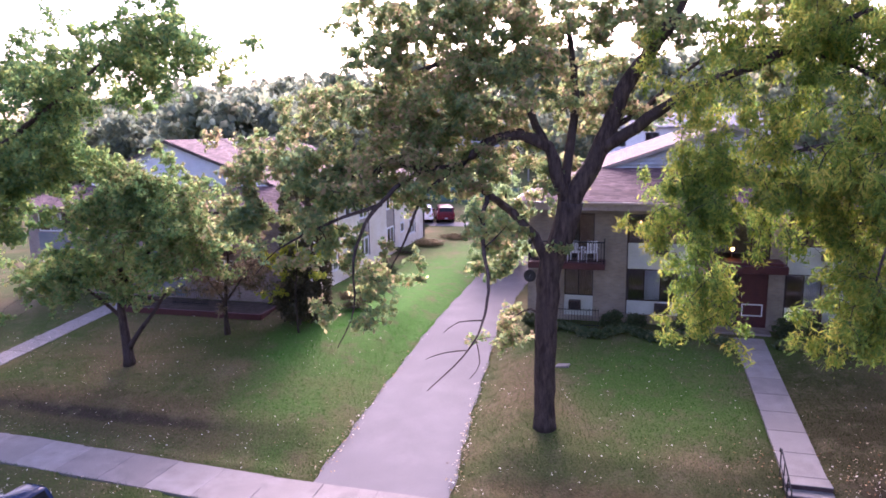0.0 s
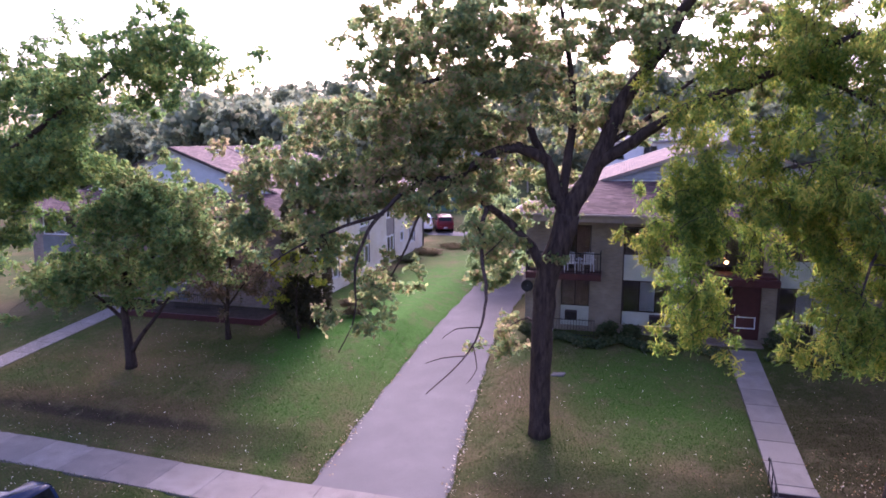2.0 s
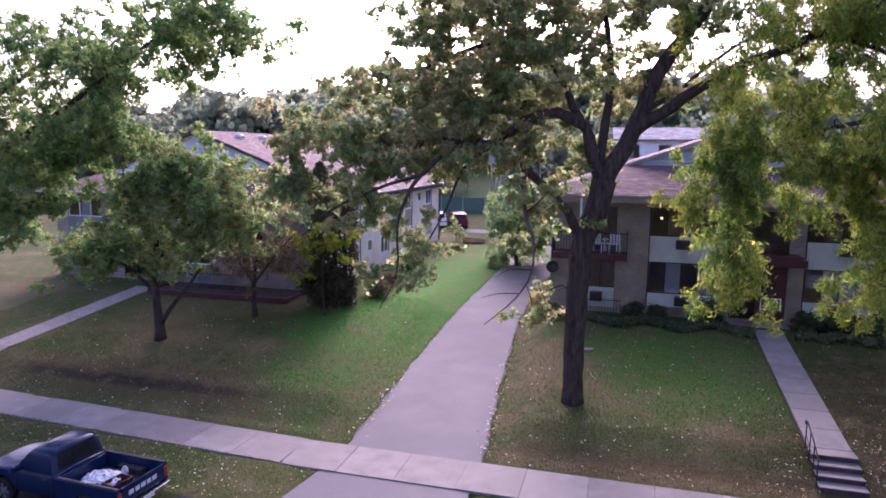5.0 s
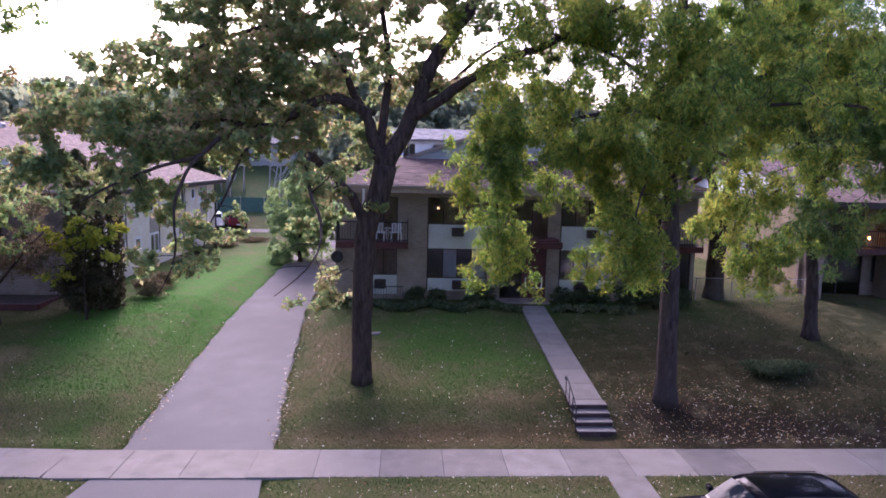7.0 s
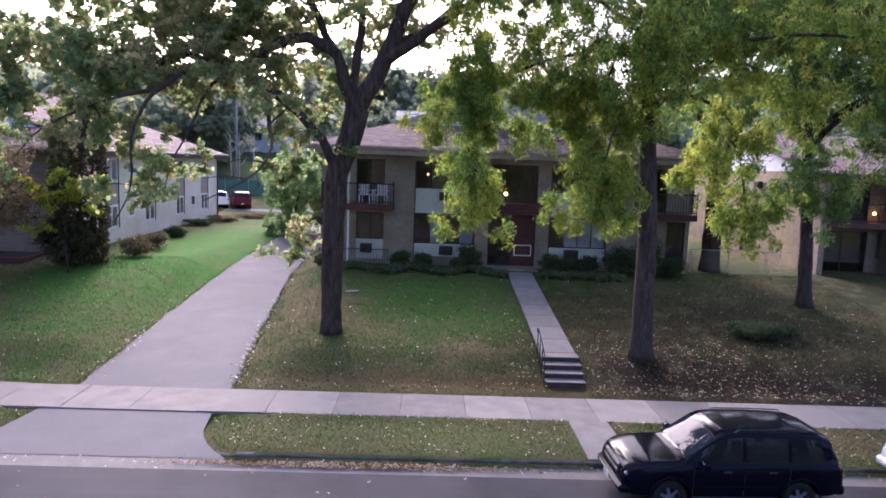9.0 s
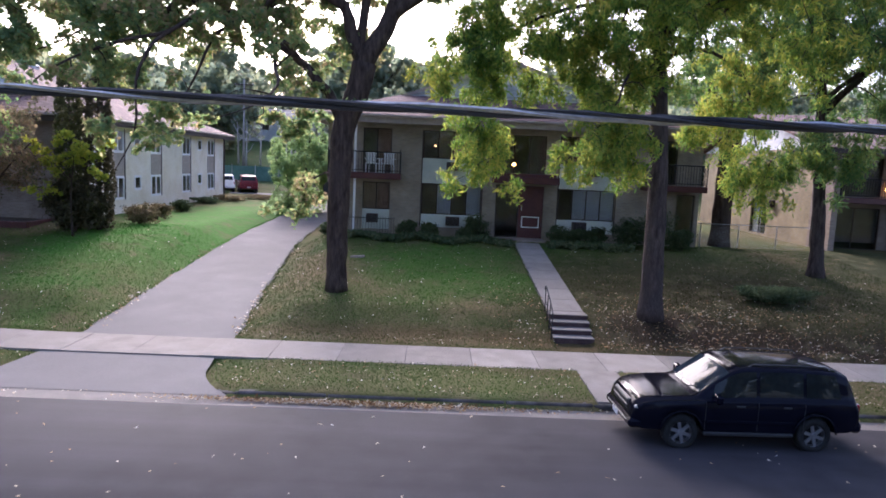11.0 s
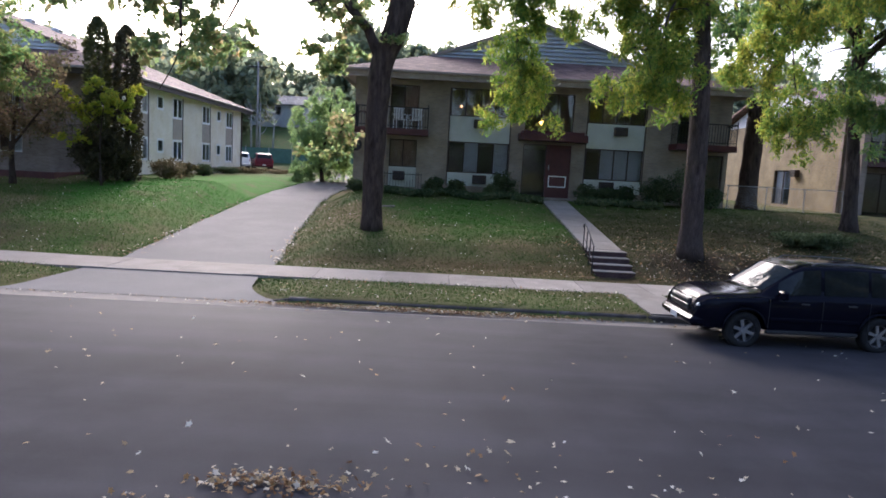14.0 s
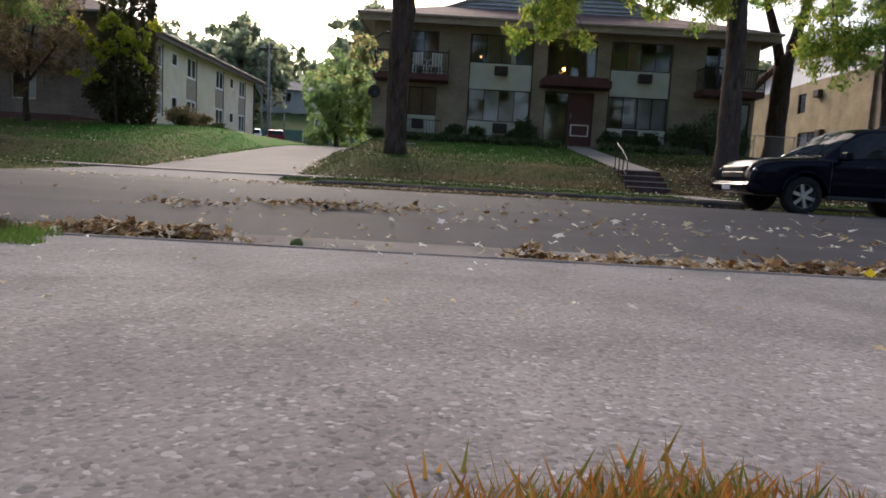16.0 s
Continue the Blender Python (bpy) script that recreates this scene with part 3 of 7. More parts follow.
rnd = random.Random(7)
x = -33.0
while x < 33:
    w = 1.78
    o = slab(w - 0.008, 1.755)
    o.parent = pavement
    o.matrix_basis = pose(x + w / 2, 16.30 + float(bend(x + w / 2)), 0.155 + rnd.uniform(-0.002, 0.002) - (0.008 if -8.8 < x + w / 2 < -3.9 else 0), rnd.uniform(-0.15, 0.15), rnd.uniform(-0.08, 0.08), -2.86 if x < -10 else 0)
    x += w

# walk up to the door, laid in slabs that follow the lawn
walkway = new("walkway")
tagged(walkway, "concrete garden walk from the steps to the door", "path", kind="structure")
y = 19.62
while y < 29.4:
    d = 1.23
    z0, z1 = float(height(5.8, y)), float(height(5.8, y + d))
    o = slab(1.16, d - 0.012)
    o.parent = walkway
    o.matrix_basis = pose(5.79, y + d / 2, (z0 + z1) / 2 + 0.02, math.degrees(math.atan2(z1 - z0, d)), 0, 0)
    y += d
for y0 in (13.08, 14.25):
    o = slab(1.06, 1.165)
    o.parent = walkway
    o.matrix_basis = pose(5.84, y0 + 0.585, 0.158, 0.3, 0, 0)
# the neighbour's walk
for i in range(9):
    o = slab(1.2, 1.23)
    o.parent = walkway
    y0 = 18.6 + 1.24 * i
    z0, z1 = float(height(-25.6, y0 - 0.6)), float(height(-25.6, y0 + 0.6))
    o.matrix_basis = pose(-26.15 + 0.06 * i, y0, (z0 + z1) / 2 + 0.03, math.degrees(math.atan2(z1 - z0, 1.2)), 0, -2)


def drive_row(y):
    le, ri = drive_edges(y)
    j = 0.05 * math.sin(y * 2.3) + 0.03 * math.sin(y * 5.1)
    return list(np.linspace(le + j, ri - j, 9))


drive_y = list(np.arange(17.19, 60, 0.4))
driveway = sheet("driveway", drive_row, drive_y, lambda x, y: float(height(x, y)) + 0.0, M["drive"])
tagged(driveway, "faded grey asphalt drive climbing between two lawns", "driveway", kind="structure")


def apron_row(y):
    return list(np.linspace(np.interp(y, [12.96, 13.4, 15.55], [-9.3, -9.0, -8.55]), np.interp(y, [12.96, 13.4, 14.2, 15.55], [-2.9, -3.5, -3.95, -4.1]), 8))


apron = sheet("drive_apron", apron_row, list(np.linspace(12.95, 15.415, 8)), lambda x, y: 0.0 + (y - 12.95) / 2.6 * 0.12, M["drive"])
tagged(apron, "pale asphalt drive apron between street and pavement", "driveway", kind="structure")
lot = sheet("car_park", lambda y: [-40, -25, -12, -4, 2, 16], [59.8, 66, 73], lambda x, y: 1.93 + max(0, y - 66) * 0.0, M["drive"])
tagged(lot, "asphalt car park behind the houses", "car park", kind="structure")


kerb = new("kerb")
tagged(kerb, "weathered concrete kerb in dark blotchy grey", "kerb", kind="structure")
bm = bmesh.new()
add_box(bm, -0.995, 0.995, -0.085, 0.085, -0.2, 0.125, bevel=0.03)
kerb_me = bpy.data.meshes.new("kerb_stone")
bm.to_mesh(kerb_me)
bm.free()
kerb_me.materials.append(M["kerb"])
for x in list(np.arange(-39.3, -10.2, 2.0)) + [-1.8, 0.2, 2.2, 4.2, 6.2, 8.2, 10.2, 12.2, 14.2, 16.2, 18.2, 20.2, 22.2, 24.2, 26.2, 28.2, 30.2, 32.2]:
    o = new("kerb_stone", kerb_me)
    o.parent = kerb
    o.matrix_basis = pose(x, 13.03 + float(max(0.0, bend(x) - 0.1)), rnd.uniform(-0.008, 0.006), 0, rnd.uniform(-0.2, 0.2), -2.86 if x < -10.5 else 0)
# kerb returns curving into the apron
for side, cx0, sgn in ((0, -10.3, 1), (1, -2.8, -1)):
    bm = bmesh.new()
    prof = [(-0.085, -0.2), (0.085, -0.2), (0.085, 0.125), (0.05, 0.145), (-0.055, 0.14), (-0.085, 0.11)]
    rings = []
    for i in range(9):
        a = i / 8
        px = cx0 + sgn * (0.85 * a)
        py = 13.03 + 1.1 * a ** 2.0
        ang = math.atan2(1.1 * 2.0 * a, sgn * 0.85)
        nx, ny = -math.sin(ang), math.cos(ang)
        drop = 0.02 + 0.13 * min(1.0, a * 1.6)
        rings.append([bm.verts.new((px + nx * u, py + ny * u, w - drop * (w > 0) - 0.02)) for u, w in prof])
    for r0, r1 in zip(rings, rings[1:]):
        for k in range(6):
            bm.faces.new((r0[k], r0[(k + 1) % 6], r1[(k + 1) % 6], r1[k]))
    bm.faces.new(rings[0])
    bm.faces.new(rings[-1][::-1])
    bmesh.ops.recalc_face_normals(bm, faces=bm.faces)
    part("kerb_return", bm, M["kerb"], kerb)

# near side: the drive apron that the camera comes down to
near_pad = sheet("drive_apron_near", lambda y: [-1.88, -1.0, 0, 1, 2, 4, 7, 10], list(np.linspace(-6, 1.71, 20)), lambda x, y: 0.10 - 0.055 * max(0.0, y + 0.55) / 2.26, M["aggregate"])
tagged(near_pad, "rough exposed-aggregate concrete drive at the street edge", "driveway", kind="structure")

nosing = box("drive_edge", (-1.88, 10, 1.70, 1.755, -0.10, 0.052), M["gutter"], None, bevel=0.012)
tagged(nosing, "pale concrete edge of the near drive at the gutter", "kerb", kind="structure")

# ---- steps and rail ----
steps = empty("garden_steps", pose(5.79, 18.0, 0.18), "four weathered concrete garden steps in the grass bank", "steps")
for i in range(4):
    y0, z1 = 0.08 + 0.36 * i, 0.16 * (i + 1)
    st = box("step", (-0.62, 0.62, y0 - 0.02, y0 + 0.42 if i < 3 else 1.63, z1 - 0.03, z1), M["concrete"], steps, bevel=0.012)
    box("riser", (-0.61, 0.61, y0 + 0.01, 1.62, z1 - 0.16 if i else -0.1, z1 - 0.031), M["riser"], st, "dark stained riser")
rail = empty("hand_rail", pose(5.12, 18.1, 0.2), "black wrought-iron hand rail beside the steps", "hand rail")
bm = bmesh.new()
tube(bm, [(0, 0.05, 0.85), (0, 0.75, 1.18), (0, 1.45, 1.42), (0, 1.6, 1.40), (0, 1.64, 1.28)], [0.022] * 5, 6)
part("top_bar", bm, M["iron"], rail)
for y0, zb, zt in ((0.08, 0.0, 0.87), (0.55, 0.25, 1.08), (1.02, 0.45, 1.28), (1.5, 0.55, 1.42)):
    bm = bmesh.new()
    tube(bm, [(0, y0, zb - 0.1), (0, y0, zt)], [0.016] * 2, 6)
    part("post", bm, M["iron"], rail)
bm = bmesh.new()
tube(bm, [(0, 0.06, 0.42), (0, 1.5, 1.0)], [0.012] * 2, 6)
part("lower_bar", bm, M["iron"], rail)


# ---- houses ----
def turned(kind, W, D):
    return {"front": pose(0, 0, 0), "right": pose(W, 0, 0, 0, 0, 90), "back": pose(W, D, 0, 0, 0, 180), "left": pose(0, D, 0, 0, 0, -90)}[kind]


def wall(parent, m, length, h, openings, mat, thick=0.25, z0=-0.4, label=""):
    """A wall with real openings (u0, u1, z0, z1); m lays it on its side of the house."""
    us = sorted({0.0, length} | {u for o in openings for u in o[:2]})
    zs = sorted({z0, h} | {z for o in openings for z in o[2:4]})
    bm = bmesh.new()
    grid = {}

    def vert(u, v, z):
        k = (round(u, 4), round(v, 4), round(z, 4))
        if k not in grid:
            grid[k] = bm.verts.new(m @ Vector(k))
        return grid[k]
    solid = lambda i, j: 0 <= i < len(us) - 1 and 0 <= j < len(zs) - 1 and not any(o[0] - 1e-6 <= us[i] and us[i + 1] <= o[1] + 1e-6 and o[2] - 1e-6 <= zs[j] and zs[j + 1] <= o[3] + 1e-6 for o in openings)
    for i in range(len(us) - 1):
        for j in range(len(zs) - 1):
            if not solid(i, j):
                continue
            a, b, c, d = us[i], us[i + 1], zs[j], zs[j + 1]
            bm.faces.new([vert(a, 0, c), vert(b, 0, c), vert(b, 0, d), vert(a, 0, d)])
            bm.faces.new([vert(a, thick, d), vert(b, thick, d), vert(b, thick, c), vert(a, thick, c)])
            for ok, pts in ((solid(i - 1, j), [(a, c), (a, d)]), (solid(i + 1, j), [(b, d), (b, c)]), (solid(i, j - 1), [(b, c), (a, c)]), (solid(i, j + 1), [(a, d), (b, d)])):
                if not ok:
                    (p, q), (r, s) = pts
                    bm.faces.new([vert(p, 0, q), vert(r, 0, s), vert(r, thick, s), vert(p, thick, q)])
    bmesh.ops.recalc_face_normals(bm, faces=bm.faces)
    return part("wall", bm, mat, parent, label)


def window(parent, m, u0, u1, z0, z1, lights, frame_mat, curtains=(), set_back=0.07, bar=0.045, cur_mats=None, cross=0):
    """A window unit in an opening: frame, panes, and what hangs behind them."""
    wdt = (u1 - u0 - bar) / lights
    holes = []
    for i in range(lights):
        a, b = wdt * i + bar, wdt * (i + 1)
        holes.append((a, b, z0 + bar, z1 - bar))
    fr = wall(parent, m @ Matrix.Translation((u0, set_back, 0)), u1 - u0, z1, holes, frame_mat, thick=0.07, z0=z0)
    fr.name = "window"
    for i in range(lights):
        a, b = u0 + wdt * i + bar, u0 + wdt * (i + 1)
        p = box("pane", (a, b, set_back + 0.03, set_back + 0.036, z0 + bar, z1 - bar), M["glass"], fr, m=m)
        p.visible_shadow = False
        if i in curtains:
            bm = bmesh.new()
            n = max(4, int((b - a) / 0.07))
            cols = []
            for k in range(n * 2 + 1):
                u = a - 0.02 + (b - a + 0.04) * k / (n * 2)
                v = set_back + 0.15 + (0.02 if k % 2 else -0.02)
                cols.append((bm.verts.new(m @ Vector((u, v, z0 + 0.01))), bm.verts.new(m @ Vector((u, v, z1 - 0.01)))))
            for c0, c1 in zip(cols, cols[1:]):
                bm.faces.new((c0[0], c1[0], c1[1], c0[1]))
            cm = (cur_mats or {}).get(i, M["curtain"])
            part("curtain", bm, cm, fr, "pale curtain" if cm is M["curtain"] else "brown curtain")
    return fr


def air_conditioner(m, x, z, w=0.6, h=0.4):
    ac = empty("air_conditioner", m @ Matrix.Translation((x, -0.18, z)), "dark window air conditioner set in the wall panel", "air conditioner", "air conditioners")
    box("case", (-w / 2, w / 2, -0.1, 0.24, 0, h), M["trim_dark"], ac, bevel=0.015)
    for i in range(5):
        box("louvre", (-w / 2 + 0.04, w / 2 - 0.04, -0.115, -0.1, 0.05 + i * (h - 0.08) / 5, 0.075 + i * (h - 0.08) / 5), M["iron"], ac)
    return ac


def gable_roof(parent, W, D, ze, slope, yg, e, mat, gable_mat, trim, board_h=0.2, hip=0.0, fascia="trim_dark"):
    """Front-to-back gable roof whose front gable stands back behind a hipped skirt; hip: run of the hip at the back."""
    zr = ze + slope * (W / 2 + e)
    zg = ze + slope * (yg + e)
    L = [(-e, -e, ze), (yg, yg, zg), (W / 2, yg - 0.35, zr), (W / 2, D + e - hip, zr), (-e, D + e, ze)]
    R = [(W - p[0], p[1], p[2]) for p in L][::-1]
    S = [(-e, -e, ze), (W + e, -e, ze), (W - yg, yg, zg), (yg, yg, zg)]
    T = [(-e, D + e, ze), (W / 2, D + e - hip, zr), (W + e, D + e, ze)]
    for poly in (L, R, S) + ((T,) if hip else ()):
        bm = bmesh.new()
        top = [bm.verts.new(Vector(p) + Vector((0, 0, 0.10))) for p in poly]
        low = [bm.verts.new(p) for p in poly]
        bm.faces.new(top)
        bm.faces.new(low[::-1])
        n = len(poly)
        for k in range(n):
            bm.faces.new((low[k], low[(k + 1) % n], top[(k + 1) % n], top[k]))
        bmesh.ops.recalc_face_normals(bm, faces=bm.faces)
        part("roof", bm, mat, parent)
    # gable of lapped boards
    z = zg + 0.02
    run = (W / 2 - yg) / (zr - zg)
    while z < zr - 0.12:
        z1 = min(z + board_h, zr - 0.05)
        h0, h1 = (zr - z) * run, (zr - z1) * run
        bm = bmesh.new()
        q = []
        for yy0, yy1 in ((yg - 0.12, yg - 0.012), (yg + 0.05, yg + 0.05)):
            q.append([bm.verts.new((W / 2 - h0, yy0, z)), bm.verts.new((W / 2 + h0, yy0, z)), bm.verts.new((W / 2 + h1, yy1, z1)), bm.verts.new((W / 2 - h1, yy1, z1))])
        bm.faces.new(q[0])
        bm.faces.new(q[1][::-1])
        for k in range(4):
            bm.faces.new((q[0][k], q[1][k], q[1][(k + 1) % 4], q[0][(k + 1) % 4]))
        bmesh.ops.recalc_face_normals(bm, faces=bm.faces)
        part("siding_board", bm, gable_mat, parent)
        z = z1
    # rake boards
    for s in (-1, 1):
        bm = bmesh.new()
        a = Vector((W / 2 + s * (W / 2 - yg), yg - 0.08, zg + 0.0))
        b = Vector((W / 2, yg - 0.37, zr + 0.0))
        q = []
        for off in (0, 0.16):
            for yy in (-0.02, 0.03):
                q.append((bm.verts.new(a + Vector((0, yy, off - 0.08))), bm.verts.new(b + Vector((0, yy, off - 0.08)))))
        bm.faces.new((q[0][0], q[0][1], q[2][1], q[2][0]))
        bm.faces.new((q[1][0], q[3][0], q[3][1], q[1][1]))
        bm.faces.new((q[2][0], q[2][1], q[3][1], q[3][0]))
        bm.faces.new((q[0][0], q[1][0], q[1][1], q[0][1]))
        bmesh.ops.recalc_face_normals(bm, faces=bm.faces)
        part("rake_board", bm, trim, parent)
    # soffit, fascia and gutter on three sides
    box("soffit", (-e + 0.02, W + e - 0.02, -e + 0.02, D + e - 0.02, ze - 0.13, ze - 0.10), M["soffit"], parent)
    for d in ((-e - 0.02, W + e + 0.02, -e - 0.02, -e + 0.015), (-e - 0.02, -e + 0.015, -e + 0.016, D + e), (W + e - 0.015, W + e + 0.02, -e + 0.016, D + e)):
        box("fascia", (*d, ze - 0.30, ze + 0.03), M[fascia], parent)
    for d in ((-e - 0.13, W + e + 0.13, -e - 0.13, -e - 0.022), (-e - 0.13, -e - 0.022, -e - 0.02, D + e), (W + e + 0.022, W + e + 0.13, -e - 0.02, D + e)):
        box("gutter", (*d, ze - 0.04, ze + 0.075), M["trim_light"], parent, bevel=0.02)
    return zr


def balcony(parent, x0, x1, z, deep=1.15, rails=True):
    box("balcony_slab", (x0, x1, -deep, -0.003, z - 0.28, z), M["maroon"], parent, "maroon-edged balcony slab", bevel=0.01)
    r = boxes("balcony_railing", [(x0 + 0.02, x1 - 0.02, -deep + 0.03, -deep + 0.07, z + 0.93, z + 0.98), (x0 + 0.02, x1 - 0.02, -deep + 0.035, -deep + 0.065, z + 0.1, z + 0.13),
                                  (x1 - 0.07, x1 - 0.03, -deep + 0.08, -0.01, z + 0.93, z + 0.98), (x0 + 0.03, x0 + 0.07, -deep + 0.08, -0.01, z + 0.93, z + 0.98)], M["iron"], parent, "black iron balcony railing")
    n = int((x1 - x0) / 0.13)
    for i in range(n + 1):
        u = x0 + 0.04 + (x1 - x0 - 0.08) * i / n
        w = 0.02 if i in (0, n) else 0.009
        box("baluster", (u - w, u + w, -deep + 0.05 - w, -deep + 0.05 + w, z, z + (1.1 if i in (0, n) else 0.93)), M["iron"], r)
    for xs in (x0 + 0.05, x1 - 0.05):
        for i in range(1, 8):
            v = -deep + 0.05 + i * (deep - 0.05) / 8
            box("baluster", (xs - 0.009, xs + 0.009, v - 0.009, v + 0.009, z, z + 0.93), M["iron"], r)


def plastic_chair(m, label="white moulded plastic garden chair"):
    c = empty("garden_chair", m, label, "chair", "balcony chairs")
    box("seat", (-0.25, 0.25, -0.24, 0.24, 0.40, 0.44), M["trim_white"], c, bevel=0.015)
    for i in range(5):
        u = -0.2 + 0.1 * i
        box("back_slat", (u - 0.035, u + 0.035, 0.22, 0.25, 0.44, 0.88), M["trim_white"], c, bevel=0.008)
    box("top_rail", (-0.26, 0.26, 0.215, 0.255, 0.88, 0.95), M["trim_white"], c, bevel=0.015)
    for sx in (-1, 1):
        box("arm_rest", (sx * 0.29 - 0.03, sx * 0.29 + 0.03, -0.22, 0.25, 0.62, 0.66), M["trim_white"], c, bevel=0.01)
        for sy in (-1, 1):
            box("leg", (sx * 0.25 - 0.025, sx * 0.25 + 0.025, sy * 0.22 - 0.025, sy * 0.22 + 0.025, 0, 0.62 if sy < 0 else 0.42), M["trim_white"], c, bevel=0.006)
    return c


def shell(parent, W, D, h, mats, openings):
    for k in ("front", "right", "back", "left"):
        m = turned(k, W, D)
        length = W if k in ("front", "back") else D - 0.5
        mm = m if k in ("front", "back") else m @ Matrix.Translation((0.25, 0, 0))
        ops = openings.get(k, [])
        if k in ("right", "left"):
            ops = [(o[0] - 0.25, o[1] - 0.25, o[2], o[3]) for o in ops]
        wall(parent, mm, length, h, ops, mats[k])
    box("upper_floor", (0.26, W - 0.26, 0.26, D - 0.26, 2.50, 2.70), M["inside"], parent)
    box("ground_floor", (0.26, W - 0.26, 0.26, D - 0.26, -0.1, 0.05), M["inside"], parent)
    box("partition", (0.26, W - 0.26, 4.0, 4.1, 0.06, h - 0.02), M["inside"], parent)


# the house with the garden steps
AX, AY, AZ, AW, AD, AH = -3.75, 30.77, 1.88, 17.95, 22.0, 5.42
mA = pose(AX, AY, AZ)
house_a = empty("apartment_house", mA, "two-storey tan brick apartment house with red-brown roof and central door", "house", "houses")
fz = lambda z: z - AZ
fx = lambda X: X - AX
opA = []
bays = [(fx(0.78), fx(3.66)), (fx(7.36), fx(10.12))]
for a, b in bays:
    opA.append((a, b, 0.45, fz(6.93)))
opA += [(fx(-2.08), fx(-0.72), fz(4.85), fz(6.93)), (fx(-2.05), fx(-0.74), 0.25, fz(4.38)),
        (fx(4.36), fx(6.68), 0.10, fz(4.50)), (fx(4.36), fx(6.68), fz(5.0), fz(6.90)),
        (fx(11.7), fx(13.0), fz(4.85), fz(6.93)), (fx(13.1), fx(14.0), 0.1, fz(4.4))]
shell(house_a, AW, AD, AH, {"front": M["tan_brick"], "right": M["tan_brick"], "back": M["tan_brick"], "left": M["tan_brick"]}, {"front": opA})
gable_roof(house_a, AW, AD, fz(7.45), 0.34, 3.2, 0.62, M["shingle"], M["siding"], M["trim_light"], fascia="trim_light")
I4 = pose(0, 0, 0)
for k, (a, b) in enumerate(bays):
    window(house_a, I4, a, b, fz(5.62), fz(6.93), 4, M["trim_dark"], (1, 2) if k == 0 else (1,), cur_mats={0: M["curtain_brown"], 1: M["curtain_brown"], 2: M["curtain_brown"]})
    box("wall_panel", (a, b, 0.05, 0.16, fz(4.43), fz(5.615)), M["panel"], house_a, "pale green wall panel")
    window(house_a, I4, a, b, fz(2.95), fz(4.425), 4, M["trim_dark"], (1, 3) if k == 0 else (1, 2, 3))
    box("wall_panel", (a, b, 0.05, 0.16, 0.45, fz(2.945)), M["panel"], house_a, "pale green wall panel")
    for q in (a - 0.05, b):
        box("bay_trim", (q, q + 0.05, -0.02, -0.003, 0.45, fz(6.93)), M["trim_dark"], house_a)
    air_conditioner(mA, (a + b) / 2 + (0.0 if k == 0 else 0.2), fz(5.08))
    air_conditioner(mA, (a + b) / 2 + (0.1 if k == 0 else -0.3), fz(2.45), 0.66, 0.42)
# balcony bay
window(house_a, I4, fx(-2.08), fx(-0.72), fz(4.85), fz(6.93), 2, M["trim_dark"], (1,), cur_mats={1: M["curtain_brown"]})
window(house_a, I4, fx(-2.05), fx(-0.74), fz(3.08), fz(4.38), 2, M["trim_dark"], (0, 1), cur_mats={0: M["curtain_brown"], 1: M["curtain_brown"]})
box("wall_panel", (fx(-2.05), fx(-0.74), 0.05, 0.16, 0.25, fz(3.075)), M["panel"], house_a, "pale green wall panel")
air_conditioner(mA, fx(-1.55), fz(2.45), 0.55, 0.42)
balcony(house_a, fx(-3.6), fx(-0.2), fz(4.83))
for z0, z1 in ((-0.2, fz(4.54)), (fz(4.84), fz(7.33))):
    box("porch_post", (fx(-2.38), fx(-2.28), -1.02, -0.92, z0, z1), M["trim_white"], house_a, "slim white balcony post")
plastic_chair(mA @ pose(fx(-1.55), -0.62, fz(4.84), 0, 0, 165))
plastic_chair(mA @ pose(fx(-0.85), -0.60, fz(4.84), 0, 0, 200))
# entrance
canopy = boxes("door_canopy", [(fx(4.05), fx(7.2), -1.1, -0.003, fz(4.62), fz(4.95)), (fx(4.2), fx(7.05), -1.0, -0.003, fz(4.95), fz(5.08))], M["maroon"], house_a, "flat maroon canopy over the entrance", bevel=0.02)
window(house_a, I4, fx(4.36), fx(6.68), fz(5.0), fz(6.90), 3, M["trim_dark"], (), set_back=0.1)
window(house_a, I4, fx(4.36), fx(5.5), 0.10, fz(4.50), 1, M["trim_dark"], (), set_back=0.12)
door = box("front_door", (fx(5.5), fx(6.68), 0.10, 0.17, 0.10, fz(4.50)), M["maroon"], house_a, "maroon front door with a pale-framed lower panel")
bm = bmesh.new()
for d in ((5.66, 6.52, 2.98, 3.03), (5.66, 6.52, 2.48, 2.53), (5.66, 5.71, 2.53, 2.98), (6.47, 6.52, 2.53, 2.98)):
    add_box(bm, fx(d[0]), fx(d[1]), 0.085, 0.098, fz(d[2]), fz(d[3]))
part("door_panel_frame", bm, M["trim_white"], door, "pale panel frame")
bm = bmesh.new()
tube(bm, [(fx(5.63), 0.06, fz(3.3)), (fx(5.63), 0.03, fz(3.32)), (fx(5.63), 0.03, fz(3.5)), (fx(5.63), 0.06, fz(3.52))], [0.014] * 4, 6)
part("door_handle", bm, M["metal"], door)
box("door_step", (fx(4.3), fx(6.75), -0.9, -0.003, -0.25, 0.09), M["dark_brick"], house_a, "dark brick door step", bevel=0.015)
